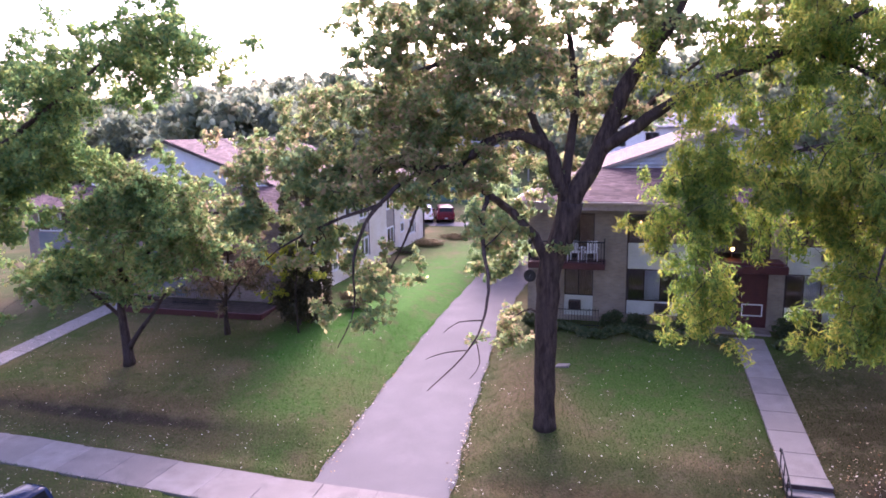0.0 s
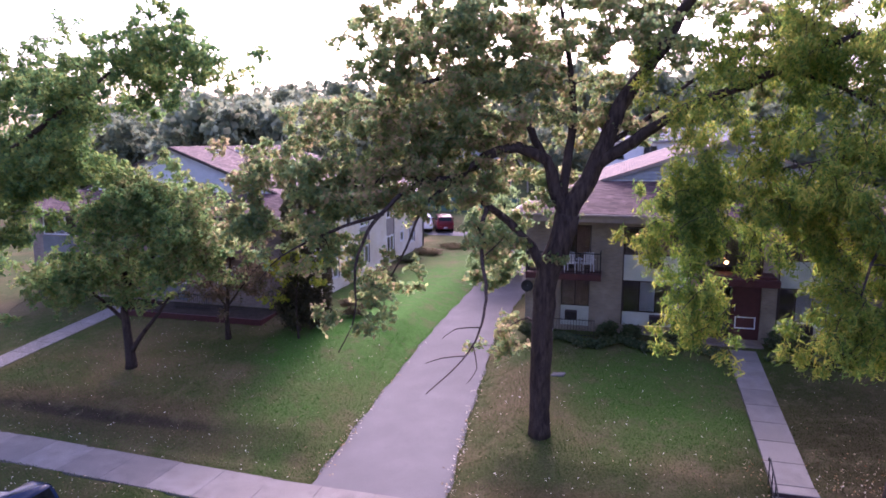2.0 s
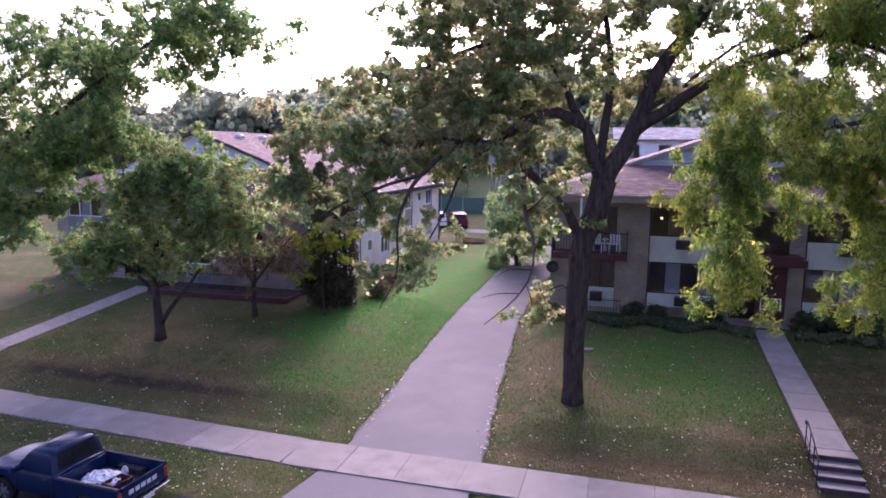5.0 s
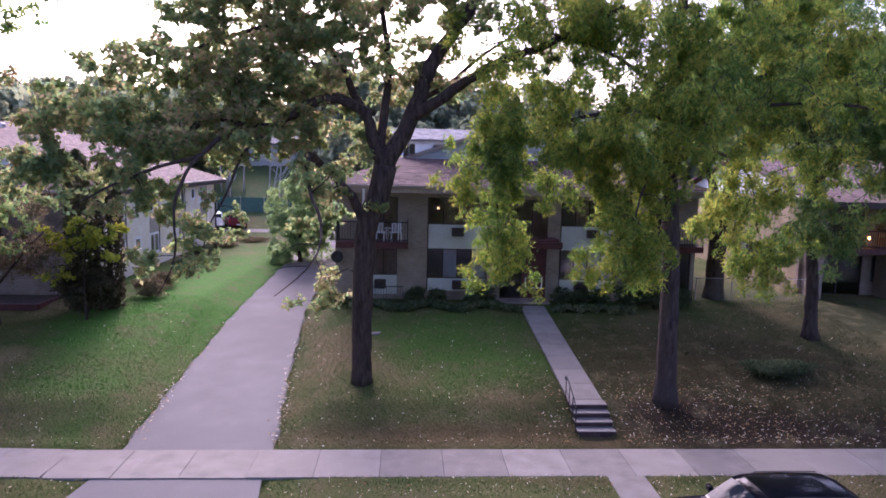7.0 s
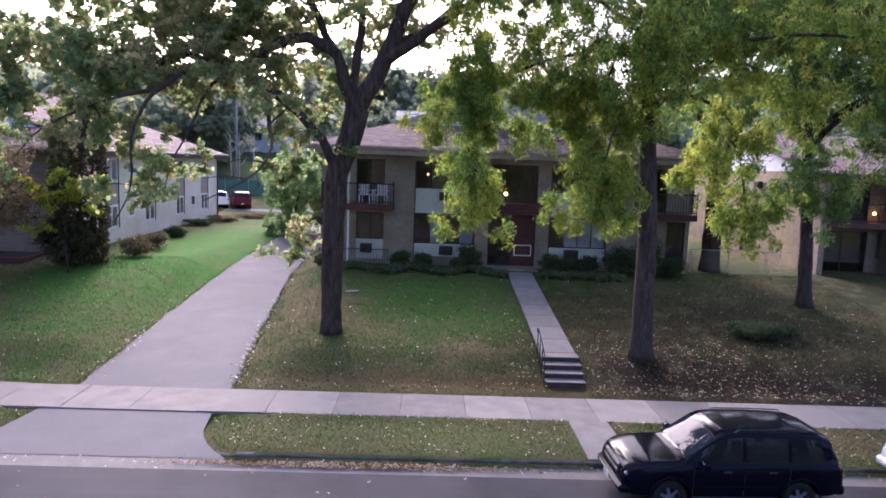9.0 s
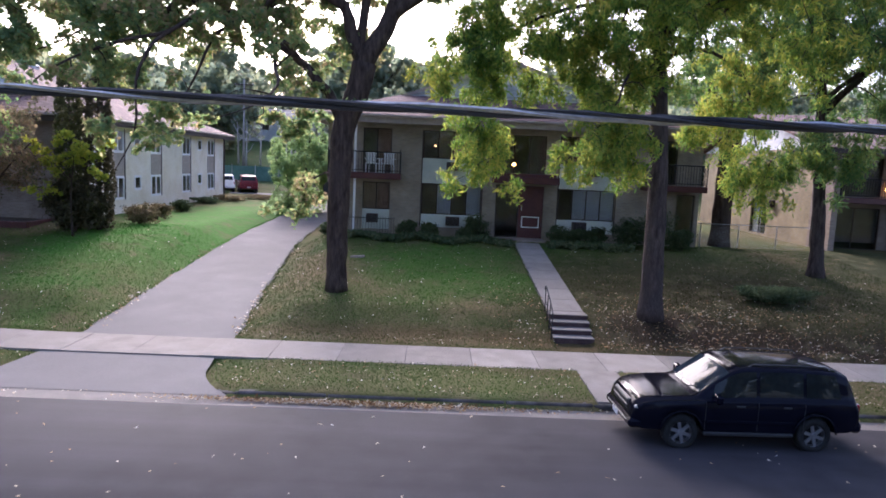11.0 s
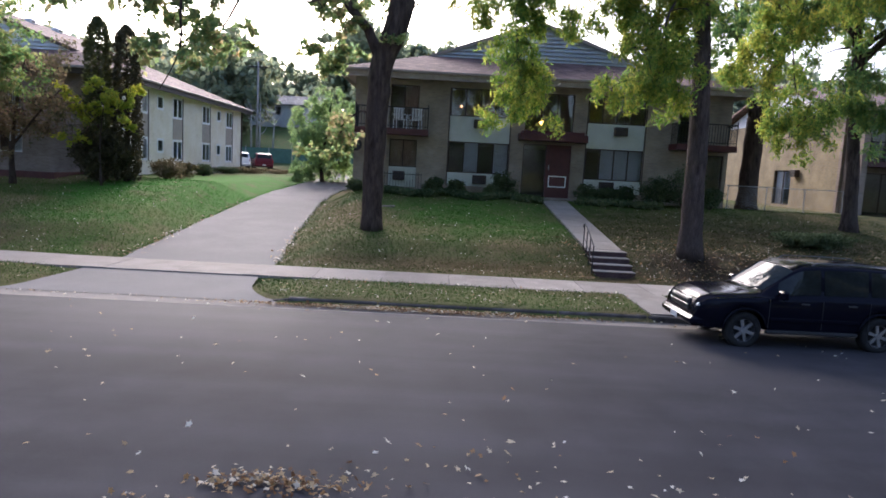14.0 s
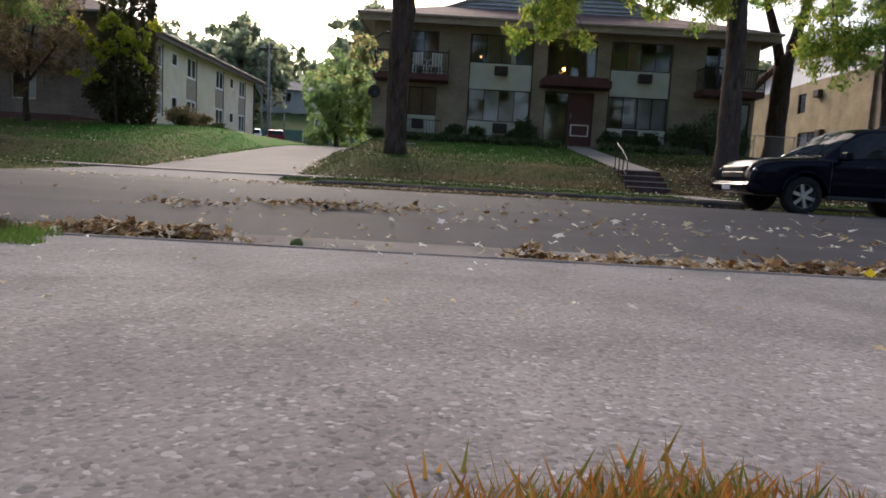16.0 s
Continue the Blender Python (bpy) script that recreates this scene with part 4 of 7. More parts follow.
# right-hand balcony and lower door
window(house_a, I4, fx(11.7), fx(13.0), fz(4.85), fz(6.93), 2, M["trim_dark"], ())
window(house_a, I4, fx(13.1), fx(14.0), 0.1, fz(4.4), 1, M["trim_dark"], ())
balcony(house_a, fx(11.3), fx(14.1), fz(4.83))
# wall lamp over the canopy
lamp = empty("porch_lamp", mA @ Matrix.Translation((fx(5.12), -0.10, fz(5.5))), "lit round porch lamp above the door canopy", "lamp", "porch lamps")
box("bracket", (-0.05, 0.05, -0.02, 0.097, -0.03, 0.03), M["iron"], lamp)
bm = bmesh.new()
bmesh.ops.create_uvsphere(bm, u_segments=14, v_segments=8, radius=0.085, matrix=Matrix.Translation((0, -0.09, 0)))
part("globe", bm, glow("lamp_glow", (1.0, 0.50, 0.12), 5.0), lamp, "glowing glass globe", smooth=True)

# the cream-sided neighbour, turned a little to the street
BW, BD, BZ, BH = 17.2, 23.0, 1.9, 4.80
mB = pose(-15.85 - BW, 30.8, BZ)
house_b = empty("apartment_house", mB, "two-storey apartment house, cream side wall, brown brick front, white gable", "house", "houses")
opB = [(8.1, 10.4, 1.05, 2.35), (12.3, 13.5, 0.9, 2.2), (8.1, 10.4, 3.5, 4.7), (12.3, 13.5, 2.95, 4.7), (4.6, 6.9, 0.1, 2.4), (4.6, 6.9, 3.1, 4.7), (0.8, 3.2, 1.05, 2.35), (0.8, 3.2, 3.5, 4.7)]
side = []
cols_b = [(3.75, 5.25, "tall"), (6.5, 7.4, "small"), (8.75, 10.25, "tall"), (13.8, 15.3, "tall"), (16.75, 17.65, "small"), (18.85, 20.35, "tall")]
for a, b, k in cols_b:
    if k == "tall":
        side += [(a, b, 0.75, 2.05), (a, b, 3.3, 4.6)]
    else:
        side += [(a, b, 1.2, 2.05), (a, b, 3.65, 4.5)]
shell(house_b, BW, BD, BH, {"front": M["dark_brick"], "right": M["cream_brick"], "back": M["cream_brick"], "left": M["dark_brick"]}, {"front": opB, "right": side})
gable_roof(house_b, BW, BD, 4.95, 0.385, 2.0, 0.6, M["shingle"], M["white_siding"], M["trim_dark"], hip=9.2)
mR = turned("right", BW, BD)
for yv in (4.6, 7.3, 10.0):
    xv = BW / 2 + 1.0
    zv = 4.95 + 0.385 * (BW - xv + 0.6) + 0.08
    vent = box("roof_vent", (xv - 0.22, xv + 0.22, yv - 0.24, yv + 0.24, zv - 0.1, zv + 0.22), M["trim_white"], house_b, "pale metal roof vent", bevel=0.05)
    box("vent_slot", (xv + 0.215, xv + 0.228, yv - 0.17, yv + 0.17, zv + 0.02, zv + 0.1), M["trim_dark"], vent)
for a, b, z0, z1 in side:
    window(house_b, mR, a, b, z0, z1, 2 if b - a > 1.3 else 1, M["trim_white"], (), bar=0.13, set_back=-0.01)
for a, b, k in cols_b:
    if k == "tall":
        box("spandrel", (a, b, -0.012, 0.03, 2.055, 3.295), M["soffit"], house_b, "taupe panel between two windows", m=mR)
        box("pilaster", (b + 0.005, b + 0.12, -0.03, -0.002, 0.75, 4.6), M["trim_dark"], house_b, m=mR)
box("downpipe", (BD - 0.35, BD - 0.23, -0.1, -0.004, -0.3, 4.8), M["trim_dark"], house_b, "dark downpipe", m=mR)
for i, (a, b, z0, z1) in enumerate(opB):
    if z1 - z0 < 2:
        window(house_b, I4, a, b, z0, z1, 3 if b - a > 1.6 else 2, M["trim_white"], (1,), bar=0.06)
    else:
        window(house_b, I4, a, b, z0, z1, 2, M["trim_dark"], ())
for a, b in ((8.1, 10.4), (0.8, 3.2)):
    box("wall_panel", (a, b, -0.02, -0.003, 0.1, 1.04), M["slate_panel"], house_b, "slate grey panel under a window")
    box("wall_panel", (a, b, -0.02, -0.003, 2.4, 3.45), M["slate_panel"], house_b, "slate grey panel under a window")
bed = new("planting_bed")
tagged(bed, "dark mulch bed with reddish timber edging before the neighbour's house", "flower bed", kind="structure")
box("mulch", (-24.6, -16.6, 28.2, 30.6, 1.70, 1.93), M["soil"], bed, bevel=0.03)
for x0, x1, y0, y1 in ((-24.7, -16.5, 28.08, 28.195), (-24.7, -24.605, 28.2, 30.6), (-16.595, -16.5, 28.2, 30.6)):
    box("timber", (x0, x1, y0, y1, 1.68, 2.02), M["maroon"], bed, "reddish weathered timber", bevel=0.015)
balcony(house_b, 11.0, 13.7, 2.9)
plastic_chair(mB @ pose(12.4, -0.6, 2.91, 0, 0, 170))

# the yellow brick house
CX, CY, CZ, CW, CD, CH = 21.3, 33.5, 1.75, 22.0, 17.0, 5.35
mC = pose(CX, CY, CZ, 0, 0, -3)
house_c = empty("apartment_house", mC, "two-storey yellow brick apartment house with white side gable", "house", "houses")
opC = [(0.9, 3.5, 0.1, 2.3), (1.0, 3.4, 2.9, 4.9), (4.0, 6.0, 0.9, 2.3), (6.8, 9.0, 3.5, 4.9), (6.8, 9.0, 0.9, 2.3), (11, 13, 0.9, 2.3), (11, 13, 3.5, 4.9)]
leftC = [(8.9, 9.9, 3.55, 4.75), (9.3, 11.6, 0.25, 2.35)]
shell(house_c, CW, CD, CH, {"front": M["dark_brick"], "right": M["yellow_brick"], "back": M["yellow_brick"], "left": M["yellow_brick"]}, {"front": opC, "left": [(CD - b, CD - a, c, d) for a, b, c, d in [(CD - q[1], CD - q[0], q[2], q[3]) for q in leftC]]})
mL = turned("left", CW, CD)
for a, b, z0, z1 in leftC:
    window(house_c, mL, a, b, z0, z1, 2 if b - a > 1.1 else 1, M["trim_dark"], (0,) if z0 < 1 else ())
for a, b, z0, z1 in opC:
    window(house_c, I4, a, b, z0, z1, 2, M["trim_dark"], ())
balcony(house_c, 0.5, 4.15, 2.85, deep=1.55)
for u, z in ((11.6, 4.3), (12.3, 1.95)):
    air_conditioner(mC @ mL, u, z, 0.62, 0.42)
zr = 7.6
for s in (0, 1):
    poly = [(-0.5, -1.7 if s == 0 else CD + 0.6, CH - 0.17 if s == 0 else CH + 0.02), (CW + 0.5, -1.7 if s == 0 else CD + 0.6, CH - 0.17 if s == 0 else CH + 0.02), (CW + 0.5, CD / 2, zr), (-0.5, CD / 2, zr)]
    bm = bmesh.new()
    top = [bm.verts.new(Vector(p) + Vector((0, 0, 0.14))) for p in poly]
    low = [bm.verts.new(p) for p in poly]
    bm.faces.new(top)
    bm.faces.new(low)
    for k in range(4):
        bm.faces.new((low[k], low[(k + 1) % 4], top[(k + 1) % 4], top[k]))
    bmesh.ops.recalc_face_normals(bm, faces=bm.faces)
    part("roof", bm, M["shingle"], house_c)
for s, xx in ((0, 0.0), (1, CW - 0.2)):
    z = CH + 0.0
    while z < zr - 0.15:
        z1 = z + 0.22
        a0, a1 = CD / 2 * (zr - z) / (zr - CH) + 0.0, CD / 2 * max(zr - z1, 0.02) / (zr - CH)
        bm = bmesh.new()
        q = [[bm.verts.new((xq, CD / 2 - a0, z)), bm.verts.new((xq, CD / 2 + a0, z)), bm.verts.new((xq + (0.02 if xq == xx else 0), CD / 2 + a1, z1)), bm.verts.new((xq + (0.02 if xq == xx else 0), CD / 2 - a1, z1))] for xq in (xx, xx + 0.2)]
        bm.faces.new(q[0])
        bm.faces.new(q[1])
        for k in range(4):
            bm.faces.new((q[0][k], q[0][(k + 1) % 4], q[1][(k + 1) % 4], q[1][k]))
        bmesh.ops.recalc_face_normals(bm, faces=bm.faces)
        part("siding_board", bm, M["white_siding"], house_c)
        z = z1
box("fascia", (-0.5, CW + 0.5, -1.76, -1.72, CH - 0.34, CH - 0.04), M["trim_dark"], house_c)
box("soffit", (-0.45, CW + 0.45, -1.7, -0.003, CH - 0.30, CH - 0.27), M["soffit"], house_c)
for xq in (0.15, 4.2):
    box("porch_pier", (xq, xq + 0.3, -1.6, -0.003, -0.3, CH - 0.31), M["dark_brick"], house_c, "brown brick pier beside the porch")
lamp2 = copy_thing(lamp, mC @ Matrix.Translation((3.6, -0.10, 3.3)))
lamp2["label"] = "lit orange lamp on the yellow brick house"
# lit lamp in the upper left room
room_lamp = empty("ceiling_lamp", pose(1.35, 33.0, 6.27), "small lit lamp hanging in an upstairs room", "lamp")
bm = bmesh.new()
tube(bm, [(0, 0, 0.05), (0, 0, 1.06)], [0.008] * 2, 5)
part("cord", bm, M["iron"], room_lamp)
bm = bmesh.new()
bmesh.ops.create_uvsphere(bm, u_segments=12, v_segments=8, radius=0.06)
part("globe", bm, glow("room_lamp_glow", (1.0, 0.5, 0.2), 1.6), room_lamp, "glowing globe", smooth=True)


# ---- trees ----
def smooth_line(pts, step=0.35):
    """Catmull-Rom through the points."""
    P = [Vector(p) for p in pts]
    P = [2 * P[0] - P[1]] + P + [2 * P[-1] - P[-2]]
    out = []
    for i in range(1, len(P) - 2):
        p0, p1, p2, p3 = P[i - 1:i + 3]
        n = max(2, int((p2 - p1).length / step))
        for k in range(n):
            t = k / n
            out.append(0.5 * ((2 * p1) + (p2 - p0) * t + (2 * p0 - 5 * p1 + 4 * p2 - p3) * t * t + (3 * p1 - p0 - 3 * p2 + p3) * t ** 3))
    out.append(P[-2])
    return out


def tree(name, label, base, limbs, envelopes, leaf_mat, bark, seed, leaves=260, leaf=(0.13, 0.075), clump=0.85, twigs=9, flare=1.5, droop=0.15, group="street trees", flat=0.0, category="tree", spray=5, hang=0.0, fluff=0.13, down=0.0):
    """limbs: (points, first radius, last radius), the trunk first; envelopes: (x, y, z, rx, ry, rz, clumps). All in the world's metres."""
    rg = random.Random(seed)
    npr = np.random.default_rng(seed)
    B = Vector(base)
    root = empty(name, pose(*base), label, category, group)
    bm = bmesh.new()
    nodes = []
    for li, (pts, r0, r1) in enumerate(limbs):
        line = smooth_line(pts)
        n = len(line)
        rads = []
        for i, p in enumerate(line):
            t = i / (n - 1)
            r = r0 + (r1 - r0) * t
            if li == 0:
                r *= 1 + (flare - 1) * math.exp(-t * n * 0.35 / 0.45)
            rads.append(r * (1 + 0.025 * math.sin(i * 1.7 + li)))
            jit = Vector((rg.gauss(0, 1), rg.gauss(0, 1), rg.gauss(0, 0.6))) * (0.03 if li else 0.012) * min(1, r * 6)
            line[i] = p + (jit if 0 < i < n - 1 else Vector())
        tube(bm, [p - B for p in line], rads, 12 if r0 > 0.2 else 8)
        if li == 0:
            usable = [(p, r) for p, r in zip(line, rads)][int(n * 0.55):]
        else:
            usable = [(p, r) for p, r in zip(line, rads)][max(1, int(n * 0.2)):]
        nodes += usable
    centres = []
    for ex, ey, ez, rx, ry, rz, cnt in envelopes:
        for _ in range(max(1, round(cnt / spray))):
            while True:
                q = Vector((rg.uniform(-1, 1), rg.uniform(-1, 1), rg.uniform(-1, 1)))
                if 0.12 < q.length < 1:
                    break
            mid = Vector((ex + q.x * rx, ey + q.y * ry, ez + q.z * rz))
            for _ in range(spray):
                centres.append(mid + Vector((rg.gauss(0, 0.62), rg.gauss(0, 0.62), rg.gauss(-droop, 0.30 + droop))) * clump * 1.5)
    arr = np.array([p for p, r in nodes])
    rad = [r for p, r in nodes]
    order = sorted(centres, key=lambda c: float(np.min(np.linalg.norm(arr - np.array(c), axis=1))))
    leafs = []
    for c in order:
        d = np.linalg.norm(arr - np.array(c), axis=1) + np.maximum(0, arr[:, 2] - c.z - 0.6) * 0.5
        k = int(np.argmin(d))
        a = Vector(arr[k])
        gap = (c - a).length
        if gap > 0.3:
            mid = (a + c) / 2 + Vector((rg.gauss(0, 0.12), rg.gauss(0, 0.12), rg.gauss(0, 0.08))) * gap + Vector((0, 0, droop * gap))
            n = max(3, int(gap / 0.45))
            line = [a.lerp(mid, t / n).lerp(mid.lerp(c, t / n), t / n) for t in range(n + 1)]
            r0 = min(rad[k] * 0.6, 0.012 + 0.022 * gap)
            rr = [r0 + (0.010 - r0) * t / n for t in range(n + 1)]
            tube(bm, [p - B for p in line], rr, 5)
            arr = np.concatenate([arr, np.array([list(p) for p in line[1:]])])
            rad += rr[1:]
        size = clump * rg.uniform(0.65, 1.3)
        for _ in range(twigs):
            u = Vector((rg.gauss(0, 1), rg.gauss(0, 1), rg.gauss(-0.1 - hang, 0.6))).normalized()
            end = c + u * size * rg.uniform(0.6, 1.15) - Vector((0, 0, droop * size))
            tube(bm, [c - B, (c + end) / 2 + Vector((rg.gauss(0, .04), rg.gauss(0, .04), 0.05)) - B, end - B], [0.008, 0.006, 0.003], 3)
            m = int(leaves / twigs * rg.uniform(0.6, 1.4))
            t = npr.beta(2.2, 1.2, m)[:, None]
            pts = np.array(c)[None] * (1 - t) + np.array(end)[None] * t + npr.normal(0, fluff * clump, (m, 3))
            leafs.append(pts)
    part("trunk", bm, bark, root, smooth=True)
    pts = np.concatenate(leafs) - np.array(B)
    v, f = leaf_mesh(npr, pts, leaf[0], leaf[1], flat, down=down)
    fast_mesh("crown", v, f, leaf_mat, root)
    return root


OY = 20.95
oak = tree("oak_tree", "large oak with dark spreading limbs and browning olive leaves", (-1.78, OY, 0.9), [
    ([(-1.78, OY, 0.85), (-1.80, OY, 2.6), (-1.76, OY, 4.6), (-1.68, OY, 6.3), (-1.25, OY, 7.6), (-1.05, OY, 8.5)], 0.325, 0.40),
    ([(-1.25, OY, 7.7), (-1.0, OY, 8.6), (-0.45, OY + 0.1, 9.6), (0.05, OY + 0.2, 10.7), (0.6, OY + 0.3, 12.2), (1.6, OY + 0.3, 13.6), (2.6, OY, 15.6)], 0.33, 0.15),
    ([(-0.15, OY + 0.15, 10.1), (0.6, OY - 0.1, 10.6), (2.2, OY - 0.5, 11.7), (4.2, OY - 0.9, 12.5), (6.4, OY - 1.4, 13.6)], 0.20, 0.07),
    ([(-1.15, OY, 8.3), (-1.45, OY - 0.1, 9.4), (-1.75, OY - 0.3, 10.2), (-2.6, OY - 0.6, 10.6), (-3.5, OY - 0.9, 10.35), (-4.3, OY - 1.0, 9.7), (-5.4, OY - 1.3, 9.6), (-6.3, OY - 1.6, 9.9), (-7.2, OY - 1.5, 9.35), (-8.3, OY - 1.9, 9.4), (-9.4, OY - 1.8, 8.9)], 0.23, 0.04),
    ([(-1.75, OY - 0.3, 10.2), (-2.3, OY, 11.2), (-3.0, OY + 0.3, 12.4), (-4.4, OY + 0.4, 13.0), (-6.2, OY + 0.3, 12.6), (-8.6, OY + 0.2, 11.6)], 0.13, 0.04),
    ([(-1.2, OY + 0.1, 8.4), (-1.2, OY + 0.3, 9.8), (-1.0, OY + 0.5, 11.4), (-1.2, OY + 0.8, 13.4), (-1.6, OY + 0.9, 15.5)], 0.18, 0.05),
    ([(-1.62, OY, 6.5), (-2.2, OY - 0.2, 7.4), (-2.85, OY - 0.4, 8.2), (-3.6, OY - 0.5, 8.8), (-4.6, OY - 0.6, 9.5)], 0.19, 0.08),
    ([(-2.85, OY - 0.4, 8.2), (-3.3, 19.6, 8.8), (-3.25, 18.2, 8.45), (-2.95, 16.8, 7.7), (-2.5, 15.2, 7.15), (-2.3, 13.5, 6.67), (-2.45, 12.4, 6.3), (-2.9, 11.3, 5.95)], 0.085, 0.008),
    ([(-2.35, 13.0, 6.5), (-2.1, 12.3, 6.2), (-2.2, 11.8, 6.05)], 0.014, 0.005),
    ([(-2.4, 12.6, 6.35), (-2.8, 12.2, 6.4), (-3.1, 11.9, 6.35)], 0.014, 0.005),
    ([(-2.3, 13.6, 6.7), (-2.75, 13.2, 6.75), (-3.0, 12.9, 6.6)], 0.016, 0.005),
    ([(-1.80, OY, 4.6), (-2.3, OY + 0.4, 4.9), (-3.0, OY + 0.8, 4.4), (-3.4, OY + 1.0, 3.7)], 0.05, 0.012),
    ([(-5.4, OY - 1.3, 9.6), (-6.0, 18.6, 9.1), (-6.5, 17.4, 8.2), (-6.7, 16.9, 7.2), (-6.6, 16.7, 6.3), (-6.7, 16.6, 5.6), (-7.1, 16.5, 4.8)], 0.085, 0.012),
    ([(-6.2, 18.0, 8.7), (-7.6, 17.4, 8.2), (-9.2, 17.2, 7.4), (-10.0, 17.2, 6.6)], 0.06, 0.012),
    ([(-4.3, OY - 1.0, 9.7), (-5.2, 19.0, 8.9), (-5.7, 18.6, 7.6), (-6.3, 18.5, 6.4), (-6.4, 18.4, 5.5)], 0.07, 0.012),
    ([(-8.3, OY - 1.9, 9.4), (-9.6, 18.6, 8.4), (-10.8, 18.2, 7.8)], 0.045, 0.012),
    ([(0.05, OY + 0.2, 10.7), (0.9, OY + 0.9, 11.2), (2.5, OY + 1.8, 12.6), (4.0, OY + 2.4, 13.6)], 0.10, 0.03),
], [(-4.8, OY + 0.2, 12.3, 4.2, 2.4, 1.8, 200), (-6.8, OY + 0.2, 14.4, 2.4, 1.8, 0.9, 40), (1.6, OY + 0.4, 14.4, 2.4, 1.8, 1.2, 60), (-0.2, OY + 1.2, 11.9, 1.5, 1.0, 1.5, 36), (-2.8, OY + 0.6, 14.3, 4.4, 2.6, 2.0, 200), (-8.4, OY + 0.2, 11.5, 3.0, 2.0, 1.5, 66), (-10.8, 19.6, 9.8, 2.0, 1.6, 1.2, 24), (-9.8, 17.8, 8.2, 1.4, 1.2, 0.9, 18), (-8.0, 18.6, 8.0, 1.3, 1.0, 0.8, 14), (-7.0, 17.6, 8.4, 1.6, 1.3, 0.8, 15), (-5.6, OY - 1.2, 9.6, 2.8, 1.6, 1.0, 70), (-8.4, 19.2, 9.7, 2.6, 1.5, 0.9, 56), (-4.4, 20.0, 10.8, 2.4, 1.4, 0.8, 36), (-11.2, 18.6, 8.4, 1.2, 1.0, 0.8, 14),
    (-6.9, 16.8, 6.0, 0.5, 0.5, 1.1, 9), (-6.3, 18.4, 6.4, 0.7, 0.6, 0.9, 12), (-3.2, OY + 0.8, 4.3, 0.7, 0.7, 0.7, 10), (3.5, OY + 0.2, 13.6, 2.8, 1.8, 1.3, 20), (-3.0, OY + 0.6, 9.2, 1.8, 1.4, 1.1, 26), (-1.2, OY + 0.8, 9.6, 1.1, 1.0, 1.0, 16), (-3.0, 17.6, 8.0, 0.6, 1.0, 0.4, 5), (-2.9, OY - 0.2, 6.6, 0.9, 0.8, 1.0, 14)],
    M["oak_leaf"], M["bark"], 11, leaves=120, leaf=(0.16, 0.10), clump=0.44, flare=1.25, twigs=6, spray=3)

